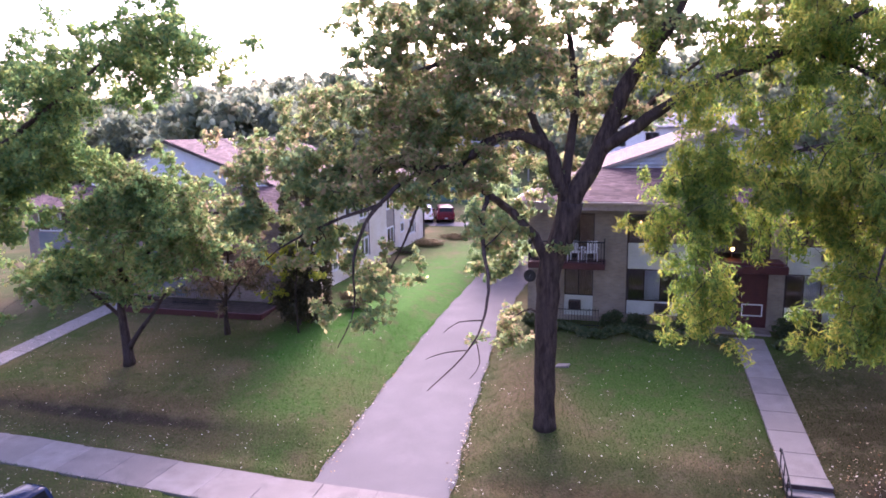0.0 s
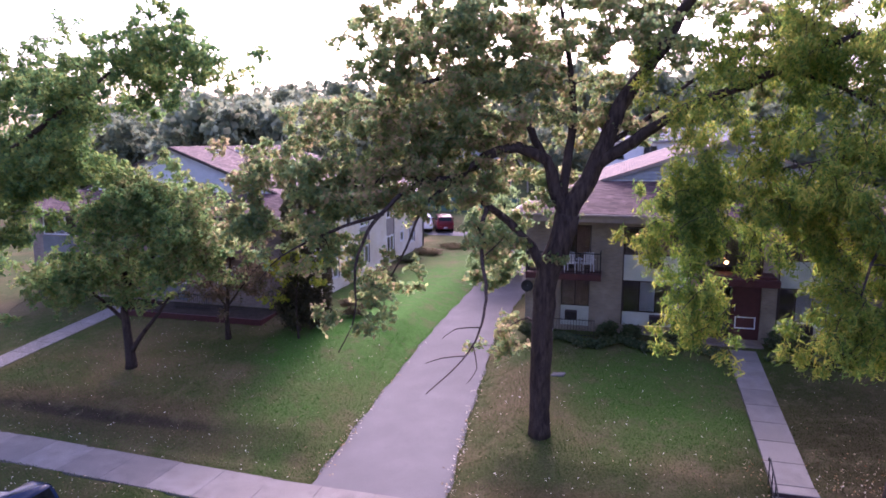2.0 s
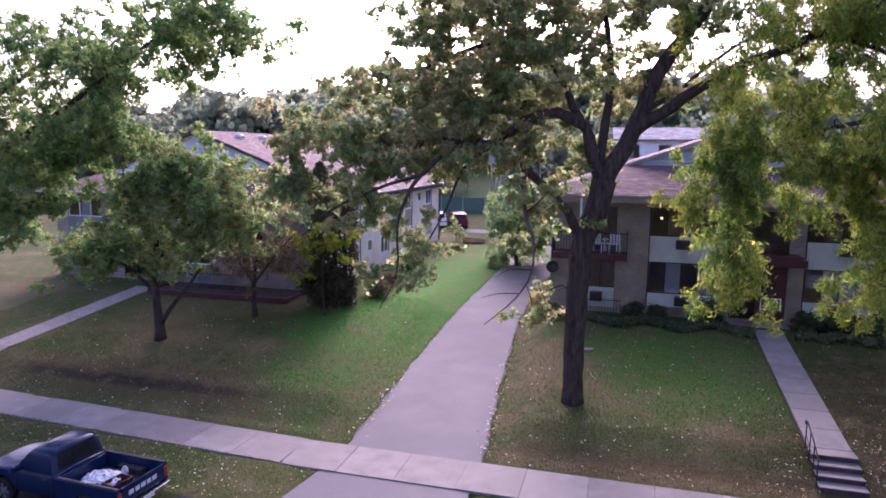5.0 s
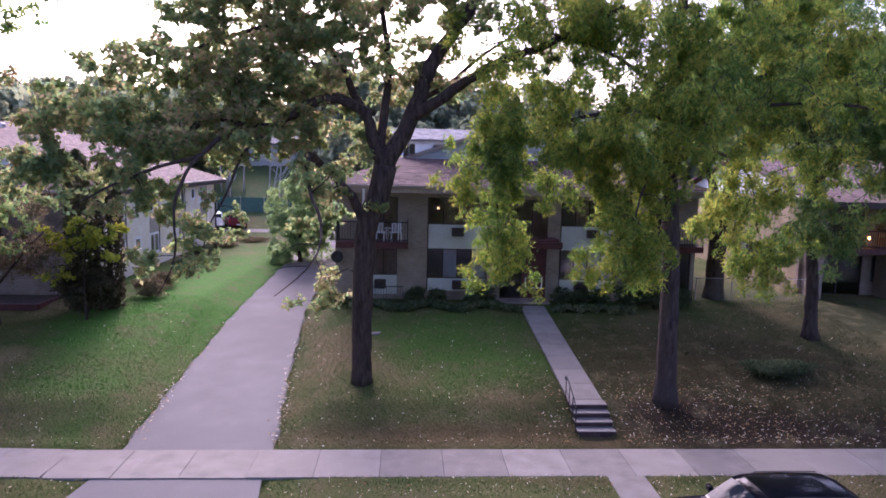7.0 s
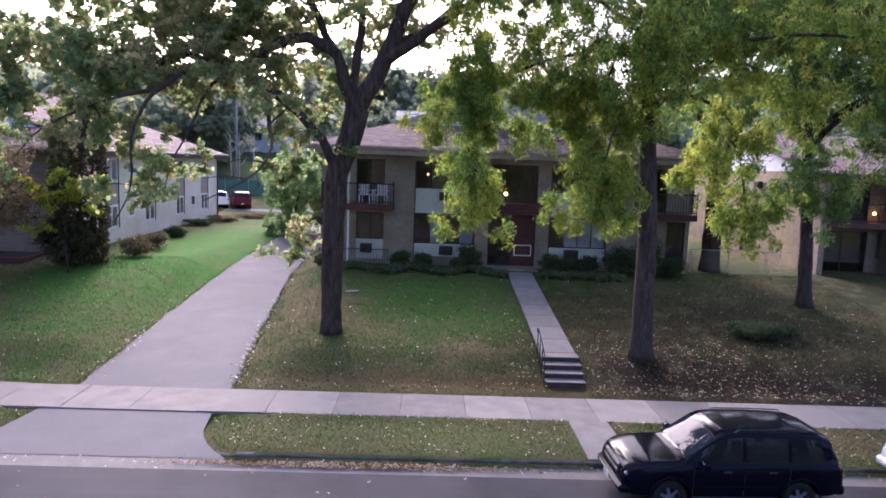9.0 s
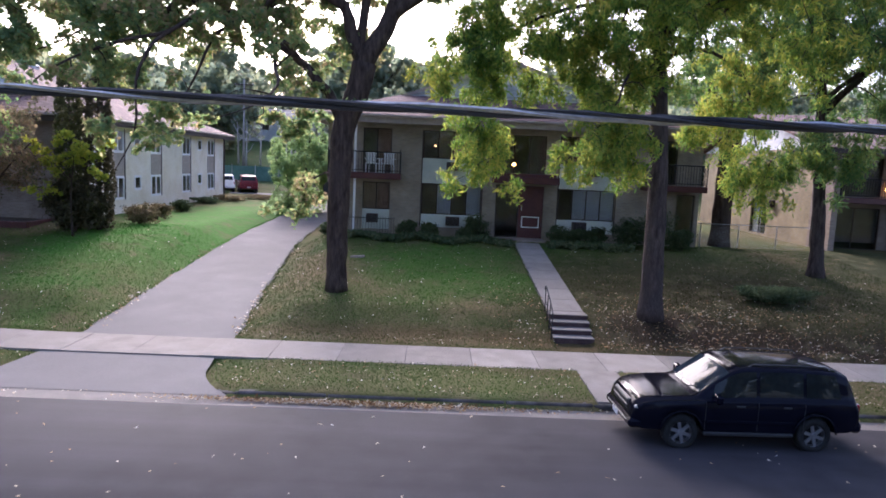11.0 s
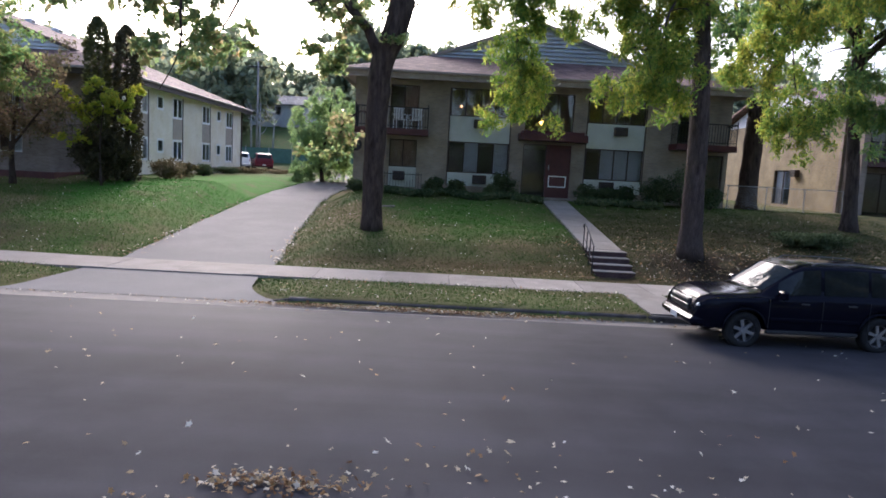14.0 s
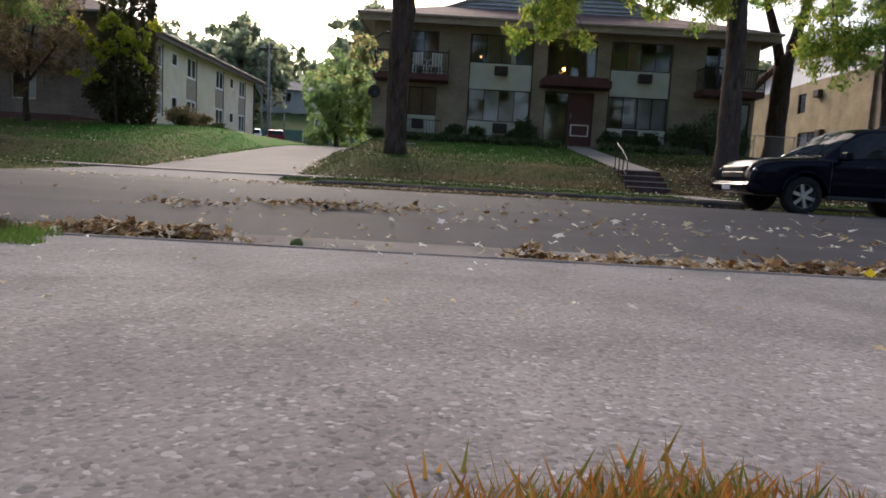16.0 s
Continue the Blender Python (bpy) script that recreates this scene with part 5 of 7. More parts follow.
RY = 19.5
locust = tree("locust_tree", "tall honey locust with a straight trunk and hanging yellow-green foliage", (8.5, RY, 0.75), [
    ([(8.5, RY, 0.7), (8.45, RY, 2.6), (8.4, RY, 5.0), (8.2, RY, 8.0), (8.05, RY, 10.6), (8.2, RY, 13.5), (8.4, RY, 16.5)], 0.35, 0.12),
    ([(8.1, RY, 10.0), (7.0, RY - 0.3, 10.4), (5.4, RY - 0.2, 10.2), (3.8, RY + 0.2, 9.6), (2.6, RY + 0.5, 8.4), (2.7, RY + 0.5, 6.8)], 0.085, 0.015),
    ([(8.1, RY, 10.8), (6.4, RY + 0.8, 12.2), (4.2, RY + 1.2, 12.9), (2.2, RY + 1.4, 12.5)], 0.08, 0.02),
    ([(8.15, RY, 9.4), (9.6, RY + 0.5, 10.8), (11.6, RY + 0.8, 11.8), (13.8, RY + 0.8, 12.4)], 0.09, 0.02),
    ([(8.2, RY, 8.6), (9.0, RY - 1.0, 9.6), (10.0, RY - 2.4, 10.6)], 0.065, 0.015),
    ([(8.2, RY, 9.8), (9.6, RY - 1.8, 10.4), (11.2, RY - 3.8, 10.4), (13.0, RY - 6.0, 9.6)], 0.075, 0.015),
    ([(8.1, RY, 11.4), (8.6, RY + 1.6, 12.8), (9.2, RY + 3.2, 13.6)], 0.065, 0.015),
    ([(8.2, RY, 8.9), (9.6, RY + 0.2, 9.2), (11.4, RY + 1.2, 8.4), (12.3, RY + 2.0, 6.4)], 0.075, 0.015),
    ([(8.2, RY, 8.2), (7.4, RY - 1.0, 8.6), (6.6, RY - 1.8, 7.8), (6.3, RY - 2.0, 6.2)], 0.07, 0.012),
    ([(7.0, RY - 0.3, 10.4), (6.6, RY - 0.6, 9.0), (6.7, RY - 0.8, 7.4)], 0.04, 0.012),
], [(2.7, RY + 0.4, 8.9, 1.9, 1.5, 1.5, 80), (2.7, RY + 0.5, 6.7, 1.05, 1.0, 1.6, 62), (6.2, RY - 1.8, 6.4, 1.0, 1.0, 1.3, 60), (6.6, RY - 0.6, 8.2, 1.3, 1.2, 1.5, 60), (4.9, RY + 0.2, 10.2, 2.6, 1.8, 1.3, 110), (5.4, RY - 0.2, 8.8, 1.2, 1.0, 0.9, 30), (7.3, RY - 0.8, 9.6, 1.2, 1.0, 1.0, 36),
    (4.6, RY + 0.8, 12.5, 3.6, 2.2, 1.6, 110), (8.6, RY - 0.6, 12.2, 2.4, 2.2, 2.2, 140), (11.6, RY + 0.2, 12.4, 3.6, 2.6, 1.9, 230), (11.2, RY - 0.2, 9.0, 2.0, 1.7, 1.3, 56), (12.4, RY + 2.2, 5.8, 1.2, 1.0, 1.0, 50), (10.6, RY + 1.2, 7.4, 1.2, 1.0, 0.9, 30), (10.0, RY, 15.0, 5.0, 3.0, 1.7, 170), (12.4, RY - 5.0, 10.6, 3.4, 3.0, 1.3, 100), (7.5, RY - 3.0, 10.8, 2.6, 2.0, 1.4, 60), (5.8, RY + 0.2, 13.9, 2.6, 1.8, 0.9, 110)],
    M["locust_leaf"], M["bark_brown"], 23, leaves=125, leaf=(0.19, 0.045), clump=0.44, droop=0.30, flare=1.3, twigs=4, spray=3, hang=0.9, fluff=0.20, down=0.9)

tree("shade_tree", "grey-trunked dark green shade tree on the far lawn", (17.25, 25.6, 1.4), [
    ([(17.25, 25.6, 1.35), (17.1, 25.6, 4.0), (16.85, 25.6, 7.0), (16.6, 25.6, 10.5), (16.8, 25.6, 14.5)], 0.28, 0.11),
    ([(16.8, 25.6, 8.0), (18.2, 25.2, 9.6), (20.2, 24.8, 10.8)], 0.13, 0.04),
    ([(16.7, 25.6, 9.0), (15.2, 25.9, 10.6), (13.6, 26.2, 11.6)], 0.12, 0.04),
    ([(16.8, 25.6, 8.2), (17.6, 24.0, 9.6), (18.6, 22.4, 10.2)], 0.09, 0.03),
    ([(16.8, 25.6, 8.6), (17.8, 23.0, 10.2), (18.6, 20.4, 10.6), (19.4, 18.0, 9.8)], 0.10, 0.03),
], [(17.0, 25.0, 13.6, 5.4, 3.6, 2.6, 330), (20.6, 24.4, 10.2, 3.0, 2.6, 1.8, 70), (14.0, 26.0, 10.4, 2.4, 2.0, 1.3, 46), (18.6, 22.6, 11.0, 2.6, 2.2, 1.2, 80), (18.6, 18.6, 11.4, 3.4, 3.0, 1.7, 150), (23.4, 22.0, 10.4, 3.0, 3.0, 2.6, 80), (15.4, 23.2, 6.6, 1.2, 1.0, 0.9, 40), (19.6, 22.6, 7.2, 1.6, 1.4, 1.0, 40)],
    M["green_leaf"], M["bark_brown"], 31, leaves=140, leaf=(0.21, 0.06), clump=0.58, droop=0.28, twigs=4, spray=3, hang=0.7, fluff=0.2, down=0.8)

tree("maple_tree", "forked dark tree between two houses", (15.9, 32.0, 1.85), [
    ([(15.9, 32.0, 1.8), (15.9, 32.0, 4.0), (15.95, 32.0, 6.4)], 0.46, 0.44),
    ([(15.9, 32.0, 6.0), (15.5, 32.0, 7.6), (14.9, 32.1, 9.4), (14.4, 32.2, 12.0)], 0.28, 0.09),
    ([(15.95, 32.0, 6.0), (16.5, 32.0, 8.4), (17.2, 32.0, 11.0), (17.9, 32.0, 14.0)], 0.31, 0.11),
    ([(17.0, 32.0, 10.2), (18.6, 31.8, 11.4), (20.4, 31.6, 11.8)], 0.12, 0.04),
], [(16.0, 32.0, 13.4, 4.8, 3.4, 2.8, 130), (19.8, 31.6, 11.6, 2.6, 2.2, 1.6, 46), (13.2, 32.4, 11.0, 2.2, 2.0, 1.6, 40), (20.4, 31.2, 9.0, 1.4, 1.2, 1.0, 16)],
    M["green_leaf"], M["bark"], 37, leaves=140, leaf=(0.18, 0.09), clump=0.7, flare=1.25, twigs=5, spray=2, hang=0.3)

tree("crab_apple_tree", "low twin-stemmed crab apple on the neighbour's lawn", (-19.65, 22.65, 1.1), [
    ([(-19.65, 22.65, 1.05), (-19.65, 22.65, 1.9), (-19.75, 22.65, 3.2), (-19.8, 22.7, 4.6), (-19.5, 22.8, 6.2)], 0.21, 0.09),
    ([(-19.6, 22.65, 1.8), (-19.1, 22.6, 2.5), (-18.4, 22.55, 3.2), (-17.4, 22.5, 4.4)], 0.12, 0.05),
    ([(-19.75, 22.65, 3.2), (-20.8, 22.4, 4.2), (-22.4, 22.2, 5.2)], 0.09, 0.03),
    ([(-19.8, 22.7, 4.4), (-18.6, 22.9, 5.8), (-17.0, 23.0, 7.0)], 0.08, 0.03),
], [(-18.6, 22.7, 7.6, 3.4, 2.0, 1.9, 200), (-17.6, 22.7, 9.0, 2.4, 1.5, 0.9, 60), (-22.2, 22.3, 5.2, 2.3, 1.6, 1.1, 80), (-16.2, 22.7, 6.6, 1.8, 1.5, 1.2, 70), (-19.6, 22.6, 5.2, 2.6, 1.6, 0.8, 60)],
    M["crab_leaf"], M["bark"], 41, leaves=95, leaf=(0.17, 0.10), clump=0.55, flare=1.3, spray=3, twigs=6)

tree("ash_tree", "tall green ash reaching over the neighbour's lawn", (-27.5, 20.0, 0.9), [
    ([(-27.5, 20.0, 0.8), (-27.4, 20.0, 4.0), (-27.0, 20.0, 7.5), (-26.6, 20.2, 11.0), (-26.4, 20.4, 15.0)], 0.42, 0.14),
    ([(-27.0, 20.0, 7.8), (-25.0, 20.3, 9.2), (-22.5, 20.6, 10.6), (-20.0, 20.9, 12.2), (-17.2, 21.2, 14.0)], 0.18, 0.05),
    ([(-26.6, 20.2, 10.5), (-24.5, 21.2, 12.2), (-22.0, 22.0, 13.8)], 0.14, 0.04),
], [(-18.6, 21.0, 13.3, 3.2, 2.2, 1.5, 90), (-24.0, 21.0, 12.4, 3.4, 2.6, 2.6, 130), (-23.4, 20.6, 9.0, 2.6, 2.0, 2.0, 120), (-20.4, 20.5, 10.4, 2.0, 1.5, 1.4, 60), (-15.0, 20.9, 14.2, 2.4, 1.6, 0.9, 50), (-27.0, 20.0, 15.0, 3.6, 3.2, 2.2, 30), (-24.6, 20.4, 6.6, 2.0, 1.6, 1.3, 60)],
    M["green_leaf"], M["bark"], 43, leaves=105, leaf=(0.19, 0.11), clump=0.6, twigs=6, spray=3)

tree("willow_tree", "small feathery bright green tree at the end of the drive", (-7.4, 43.5, 1.6), [
    ([(-7.4, 43.5, 1.55), (-7.5, 43.5, 3.0), (-7.2, 43.6, 5.0), (-7.0, 43.7, 7.0)], 0.13, 0.04),
    ([(-7.45, 43.5, 2.6), (-8.4, 43.3, 3.9), (-9.2, 43.2, 5.2)], 0.07, 0.02),
    ([(-7.4, 43.5, 3.2), (-6.3, 43.6, 4.6), (-5.4, 43.6, 5.8)], 0.07, 0.02),
], [(-7.2, 43.5, 5.0, 2.2, 1.9, 2.6, 210)],
    M["willow_leaf"], M["bark"], 47, leaves=110, leaf=(0.24, 0.07), clump=0.55, droop=0.3, spray=2, twigs=4, hang=0.5, down=0.5)

# far woods on the hill: a few kinds, copied
kinds = []
for i, (hgt, spread, mat) in enumerate(((10, 4.6, "hazy_leaf"), (11.5, 4.2, "hazy_leaf"), (8, 4.4, "hazy_leaf"))):
    kinds.append(tree("woodland_tree", "tall leafy tree in the wood on the hill or in the unseen row behind the camera", (0, 0, 0), [
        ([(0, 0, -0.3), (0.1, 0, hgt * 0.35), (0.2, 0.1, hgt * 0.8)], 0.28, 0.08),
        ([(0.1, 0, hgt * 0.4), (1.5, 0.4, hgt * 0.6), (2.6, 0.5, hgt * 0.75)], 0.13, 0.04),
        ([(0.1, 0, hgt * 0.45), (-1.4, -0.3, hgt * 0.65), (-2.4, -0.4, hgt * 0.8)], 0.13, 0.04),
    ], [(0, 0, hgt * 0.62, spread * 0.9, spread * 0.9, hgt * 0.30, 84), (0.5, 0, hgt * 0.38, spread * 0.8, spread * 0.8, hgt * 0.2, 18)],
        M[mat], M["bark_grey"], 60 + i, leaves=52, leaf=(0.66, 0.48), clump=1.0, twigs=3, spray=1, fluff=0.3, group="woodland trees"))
rw = random.Random(5)
spots = []
for row, y0 in ((0, 80), (1, 88), (2, 97), (3, 108), (4, 121)):
    xx = -88 + row * 3
    while xx < 78:
        if not (-31 < xx < -7 and y0 < 112):
            spots.append((xx + rw.uniform(-2, 2), y0 + rw.uniform(-3, 3)))
        xx += rw.uniform(5.5, 8.0) if row else rw.uniform(7.5, 12)
# unseen row behind the camera, added to block sky and show in reflections
for xx in (-34, -22, -12, -3, 7, 16, 27, 38):
    spots.append((xx + rw.uniform(-1.5, 1.5), -17 + rw.uniform(-3, 3)))
first = set()
spots = [(*p, 1.0) for p in spots]
# taller ones behind the two houses
for xx, yy in ((-36, 71), (-41, 75), (-32, 75.5), (-29.5, 82), (-46, 70), (-52, 74), (-26, 85), (-11, 97), (-7.5, 93), (-3.5, 97), (0.5, 92), (5, 96), (10, 93)):
    spots.append((xx, yy, 1.25))
for X, Y, grown in spots:
    k = rw.randrange(3)
    m = pose(X, Y, float(height(X, Y)), 0, 0, rw.uniform(0, 360)) @ Matrix.Scale(rw.uniform(0.8, 1.2) * grown, 4)
    if k not in first:
        first.add(k)
        kinds[k].matrix_world = m
    else:
        o = copy_thing(kinds[k], pose(0, 0, 0))
        o.matrix_basis = m


# ---- shrubs ----
def shrub(name, label, base, radii, mat, seed, count=3000, leaf=(0.09, 0.05), stems=9, category="shrub", group="shrubs", tall=None):
    """Leaves spread in lumps over a rounded, uneven body, on a few stems."""
    rg = np.random.default_rng(seed)
    root = empty(name, pose(*base), label, category, group)
    rx, ry, rz = radii
    bm = bmesh.new()
    ends = []
    for i in range(stems):
        a = rg.uniform(0, 2 * math.pi)
        e = Vector((rx * 0.75 * math.cos(a) * rg.uniform(0.2, 1), ry * 0.75 * math.sin(a) * rg.uniform(0.2, 1), rz * rg.uniform(0.8, 1.7)))
        tube(bm, [(0.1 * e.x, 0.1 * e.y, -0.05), (e.x * 0.6, e.y * 0.6, e.z * 0.55), tuple(e)], [0.02, 0.014, 0.006], 5)
        ends.append(e)
    part("stem_cluster", bm, M["bark"], root)
    lumps = rg.normal(size=(40, 3))
    lumps /= np.linalg.norm(lumps, axis=1)[:, None]
    lumps *= rg.uniform(0.35, 0.95, 40)[:, None]
    pick = lumps[rg.integers(0, 40, count)] + rg.normal(0, 0.15, (count, 3))
    pts = pick * np.array([rx, ry, rz]) + np.array([0, 0, rz])
    pts = pts[pts[:, 2] > 0.02]
    v, f = leaf_mesh(rg, pts, *leaf)
    fast_mesh("foliage", v, f, mat, root)
    return root


gz = lambda X, Y: float(height(X, Y))
# columnar conifers at the corner of the neighbour's house
def conifer(base, h, r, seed, label, mat):
    rg = np.random.default_rng(seed)
    root = empty("arborvitae", pose(*base), label, "conifer", "conifers")
    bm = bmesh.new()
    tube(bm, [(0, 0, -0.1), (0.03, 0, h * 0.5), (0, 0.02, h * 0.95)], [0.13, 0.08, 0.02], 8)
    part("trunk", bm, M["bark"], root)
    n = int(5200 * h / 6 * r / 0.8)
    t = rg.uniform(0, 1, n)
    prof = np.interp(t, [0, 0.08, 0.3, 0.65, 0.85, 0.95, 1], [0.75, 0.95, 1.0, 0.95, 0.82, 0.58, 0.10]) * r
    a = rg.uniform(0, 2 * math.pi, n)
    lump = 1 + 0.14 * np.sin(a * 5 + t * 17) + 0.08 * np.sin(a * 11 - t * 40)
    rr = prof * lump * np.sqrt(rg.uniform(0.45, 1, n))
    pts = np.stack([rr * np.cos(a), rr * np.sin(a), 0.05 + t * h], -1)
    v, f = leaf_mesh(rg, pts, 0.22, 0.10)
    fast_mesh("foliage", v, f, mat, root)
    return root


conifer((-13.55, 28.6, gz(-13.55, 28.6)), 6.7, 0.62, 71, "dark brownish columnar arborvitae at a house corner", M["conifer"])
conifer((-14.75, 28.5, gz(-14.75, 28.5)), 7.0, 0.60, 72, "green columnar arborvitae at a house corner", M["arborvitae"])
shrub("evergreen_shrub", "broad dark evergreen shrub at the house corner", (-14.3, 27.9, gz(-14.3, 27.9)), (1.3, 0.9, 1.15), M["conifer"], 73, 9000, (0.16, 0.07))
tree("young_maple", "slim yellow-green sapling before the dark conifers", (-13.9, 27.0, gz(-13.9, 27.0)), [
    ([(-13.9, 27.0, gz(-13.9, 27.0) - 0.05), (-13.95, 27.0, 3.2), (-13.8, 27.0, 4.8), (-13.7, 27.0, 5.9)], 0.04, 0.012),
    ([(-13.9, 27.0, 3.9), (-14.5, 26.95, 4.6), (-14.9, 26.9, 5.0)], 0.02, 0.008),
], [(-13.9, 27.0, 4.9, 1.5, 0.6, 1.15, 22)], M["sapling_leaf"], M["bark"], 74, leaves=130, leaf=(0.15, 0.09), clump=0.42, twigs=6, group="garden trees", spray=2)
tree("plum_tree", "small purple-brown plum tree before the neighbour's house", (-17.2, 26.3, gz(-17.2, 26.3)), [
    ([(-17.2, 26.3, gz(-17.2, 26.3) - 0.05), (-17.2, 26.3, 2.8), (-17.0, 26.3, 4.6), (-16.6, 26.3, 6.6)], 0.11, 0.03),
    ([(-17.15, 26.3, 3.0), (-18.1, 26.2, 4.4), (-18.8, 26.1, 5.8)], 0.06, 0.015),
    ([(-17.1, 26.3, 3.2), (-15.9, 26.2, 4.6), (-14.9, 26.1, 5.6)], 0.06, 0.015),
], [(-17.2, 26.3, 5.4, 3.0, 1.3, 2.0, 66)], M["plum_leaf"], M["bark"], 75, leaves=130, leaf=(0.13, 0.07), clump=0.6, group="garden trees", spray=3)
for i, (X, Y, r, h, k) in enumerate(((-12.6, 30.6, 0.9, 0.5, "dry_shrub"), (-12.9, 33.2, 0.8, 0.42, "dry_shrub"), (-13.6, 38.5, 0.7, 0.35, "shrub_leaf"), (-14.8, 46.0, 1.2, 0.25, "shrub_leaf"), (-14.2, 49.5, 1.4, 0.22, "dry_shrub"), (-12.9, 53.0, 1.6, 0.2, "dry_shrub"))):
    shrub("low_shrub", "low straggling shrub along a house wall" if k == "shrub_leaf" else "low dry brown-green shrub along a house wall", (X, Y, gz(X, Y)), (r, r * 0.7, h), M[k], 80 + i, 2600, (0.12, 0.05))
for i, (X, Y, r, h) in enumerate(((0.2, 29.9, 0.55, 0.38), (1.2, 29.9, 0.5, 0.36), (3.5, 29.8, 0.65, 0.62), (2.9, 29.5, 0.45, 0.3), (7.3, 29.8, 0.6, 0.42), (8.3, 29.8, 0.6, 0.36), (9.1, 29.7, 0.55, 0.4), (10.6, 29.5, 0.85, 0.7), (11.7, 29.2, 1.1, 0.95), (-3.4, 29.6, 0.45, 0.3), (13.0, 29.4, 0.7, 0.5))):
    shrub("foundation_shrub", "dark green shrub under the house windows", (X, Y, gz(X, Y)), (r, r * 0.75, h), M["shrub_leaf"], 100 + i, 3000, (0.10, 0.055), group="foundation shrubs")
# hosta border
rh = random.Random(9)
for i in range(26):
    X = -2.6 + 0.3 * i + rh.uniform(-0.08, 0.08)
    Y = 28.95 + 0.35 * math.sin(i * 0.7) + rh.uniform(-0.1, 0.1)
    if 4.9 < X < 6.6:
        continue
    if i == 0:
        hosta = shrub("hosta", "clump of broad pale-green hosta leaves in the bed", (X, Y, gz(X, Y)), (0.33, 0.3, 0.16), M["hosta"], 140, 260, (0.20, 0.11), 3, "plant", "hostas")
    else:
        copy_thing(hosta, pose(X, Y, gz(X, Y), 0, 0, rh.uniform(0, 360)))
for i in range(9):
    X = 6.9 + 0.42 * i
    copy_thing(hosta, pose(X, 28.7 + rh.uniform(-0.3, 0.3), gz(X, 28.7), 0, 0, rh.uniform(0, 360)))
shrub("ground_cover", "low dark patch of juniper ground cover on the lawn", (13.6, 21.7, gz(13.6, 21.7)), (1.5, 0.7, 0.30), M["shrub_leaf"], 150, 9000, (0.10, 0.05), 6, "ground cover")


# ---- vehicles ----
def paint(name, col, rough=0.28, coat=0.06, spec=0.18):
    m, n, l, b = nodes_of(name)
    geo = n.new("ShaderNodeNewGeometry")
    no = n.new("ShaderNodeTexNoise")
    no.inputs["Scale"].default_value, no.inputs["Detail"].default_value = 3.0, 6
    l.new(geo.outputs["Position"], no.inputs["Vector"])
    mx = n.new("ShaderNodeMix")
    mx.data_type = 'RGBA'
    l.new(no.outputs["Fac"], mx.inputs["Factor"])
    mx.inputs["A"].default_value = (*[c * 0.8 for c in col], 1)
    mx.inputs["B"].default_value = (*[min(1, c * 1.2 + 0.003) for c in col], 1)
    l.new(mx.outputs["Result"], b.inputs["Base Color"])
    mr = n.new("ShaderNodeMapRange")
    mr.inputs["To Min"].default_value, mr.inputs["To Max"].default_value = rough * 0.7, rough * 1.5
    l.new(no.outputs["Fac"], mr.inputs["Value"])
    l.new(mr.outputs["Result"], b.inputs["Roughness"])
    b.inputs["Coat Weight"].default_value, b.inputs["Coat Roughness"].default_value = coat, 0.06
    b.inputs["Specular IOR Level"].default_value = spec
    return m


M["navy"] = paint("black_car_paint", (0.004, 0.004, 0.010), 0.12, 0.03, 0.10)
M["blue_truck"] = paint("blue_truck_paint", (0.008, 0.020, 0.058), 0.2)
M["red_car"] = paint("red_car_paint", (0.11, 0.012, 0.018))
M["white_car"] = paint("white_car_paint", (0.72, 0.74, 0.76))
M["rubber"] = surface("tyre_rubber", (0.012, 0.012, 0.012), (0.03, 0.03, 0.03), 8, 0.85, 60, 0.3)
M["rim"] = surface("alloy_rim", (0.42, 0.43, 0.45), (0.58, 0.59, 0.61), 6, 0.3, 60, 0.05, metal=0.9)
M["chrome"] = surface("chrome", (0.62, 0.63, 0.65), (0.75, 0.76, 0.78), 6, 0.12, 60, 0.0, metal=1.0)
M["trim_chrome"] = surface("dull_bright_trim", (0.07, 0.072, 0.075), (0.13, 0.133, 0.137), 6, 0.3, 60, 0.0, metal=1.0)
M["black_plastic"] = surface("black_plastic", (0.015, 0.015, 0.016), (0.03, 0.03, 0.032), 6, 0.6, 60, 0.15)
M["car_glass"] = surface("tinted_car_glass", (0.012, 0.015, 0.016), (0.02, 0.024, 0.025), 2, 0.008, 10, 0.0)
M["car_glass"].node_tree.nodes["Principled BSDF"].inputs["Specular IOR Level"].default_value = 0.22
M["screen_glass"] = surface("windscreen_glass", (0.018, 0.026, 0.034), (0.03, 0.04, 0.05), 2, 0.02, 10, 0.0)
M["screen_glass"].node_tree.nodes["Principled BSDF"].inputs["Specular IOR Level"].default_value = 0.035
M["lens"] = surface("lamp_lens", (0.16, 0.165, 0.17), (0.26, 0.27, 0.28), 20, 0.15, 60, 0.0, coat=0.2)
M["tail_lens"] = surface("red_lamp_lens", (0.25, 0.012, 0.012), (0.36, 0.02, 0.02), 20, 0.12, 60, 0.0, coat=1.0)
M["plate"] = surface("plain_plate", (0.55, 0.56, 0.58), (0.62, 0.63, 0.65), 20, 0.4, 60, 0.0)
M["tarp"] = surface("crumpled_white_sheet", (0.55, 0.56, 0.58), (0.72, 0.73, 0.75), 6, 0.7, 30, 0.8, depth=0.03)


def interp(xs, table):
    return np.interp(xs, [t[0] for t in table], [t[1] for t in table])


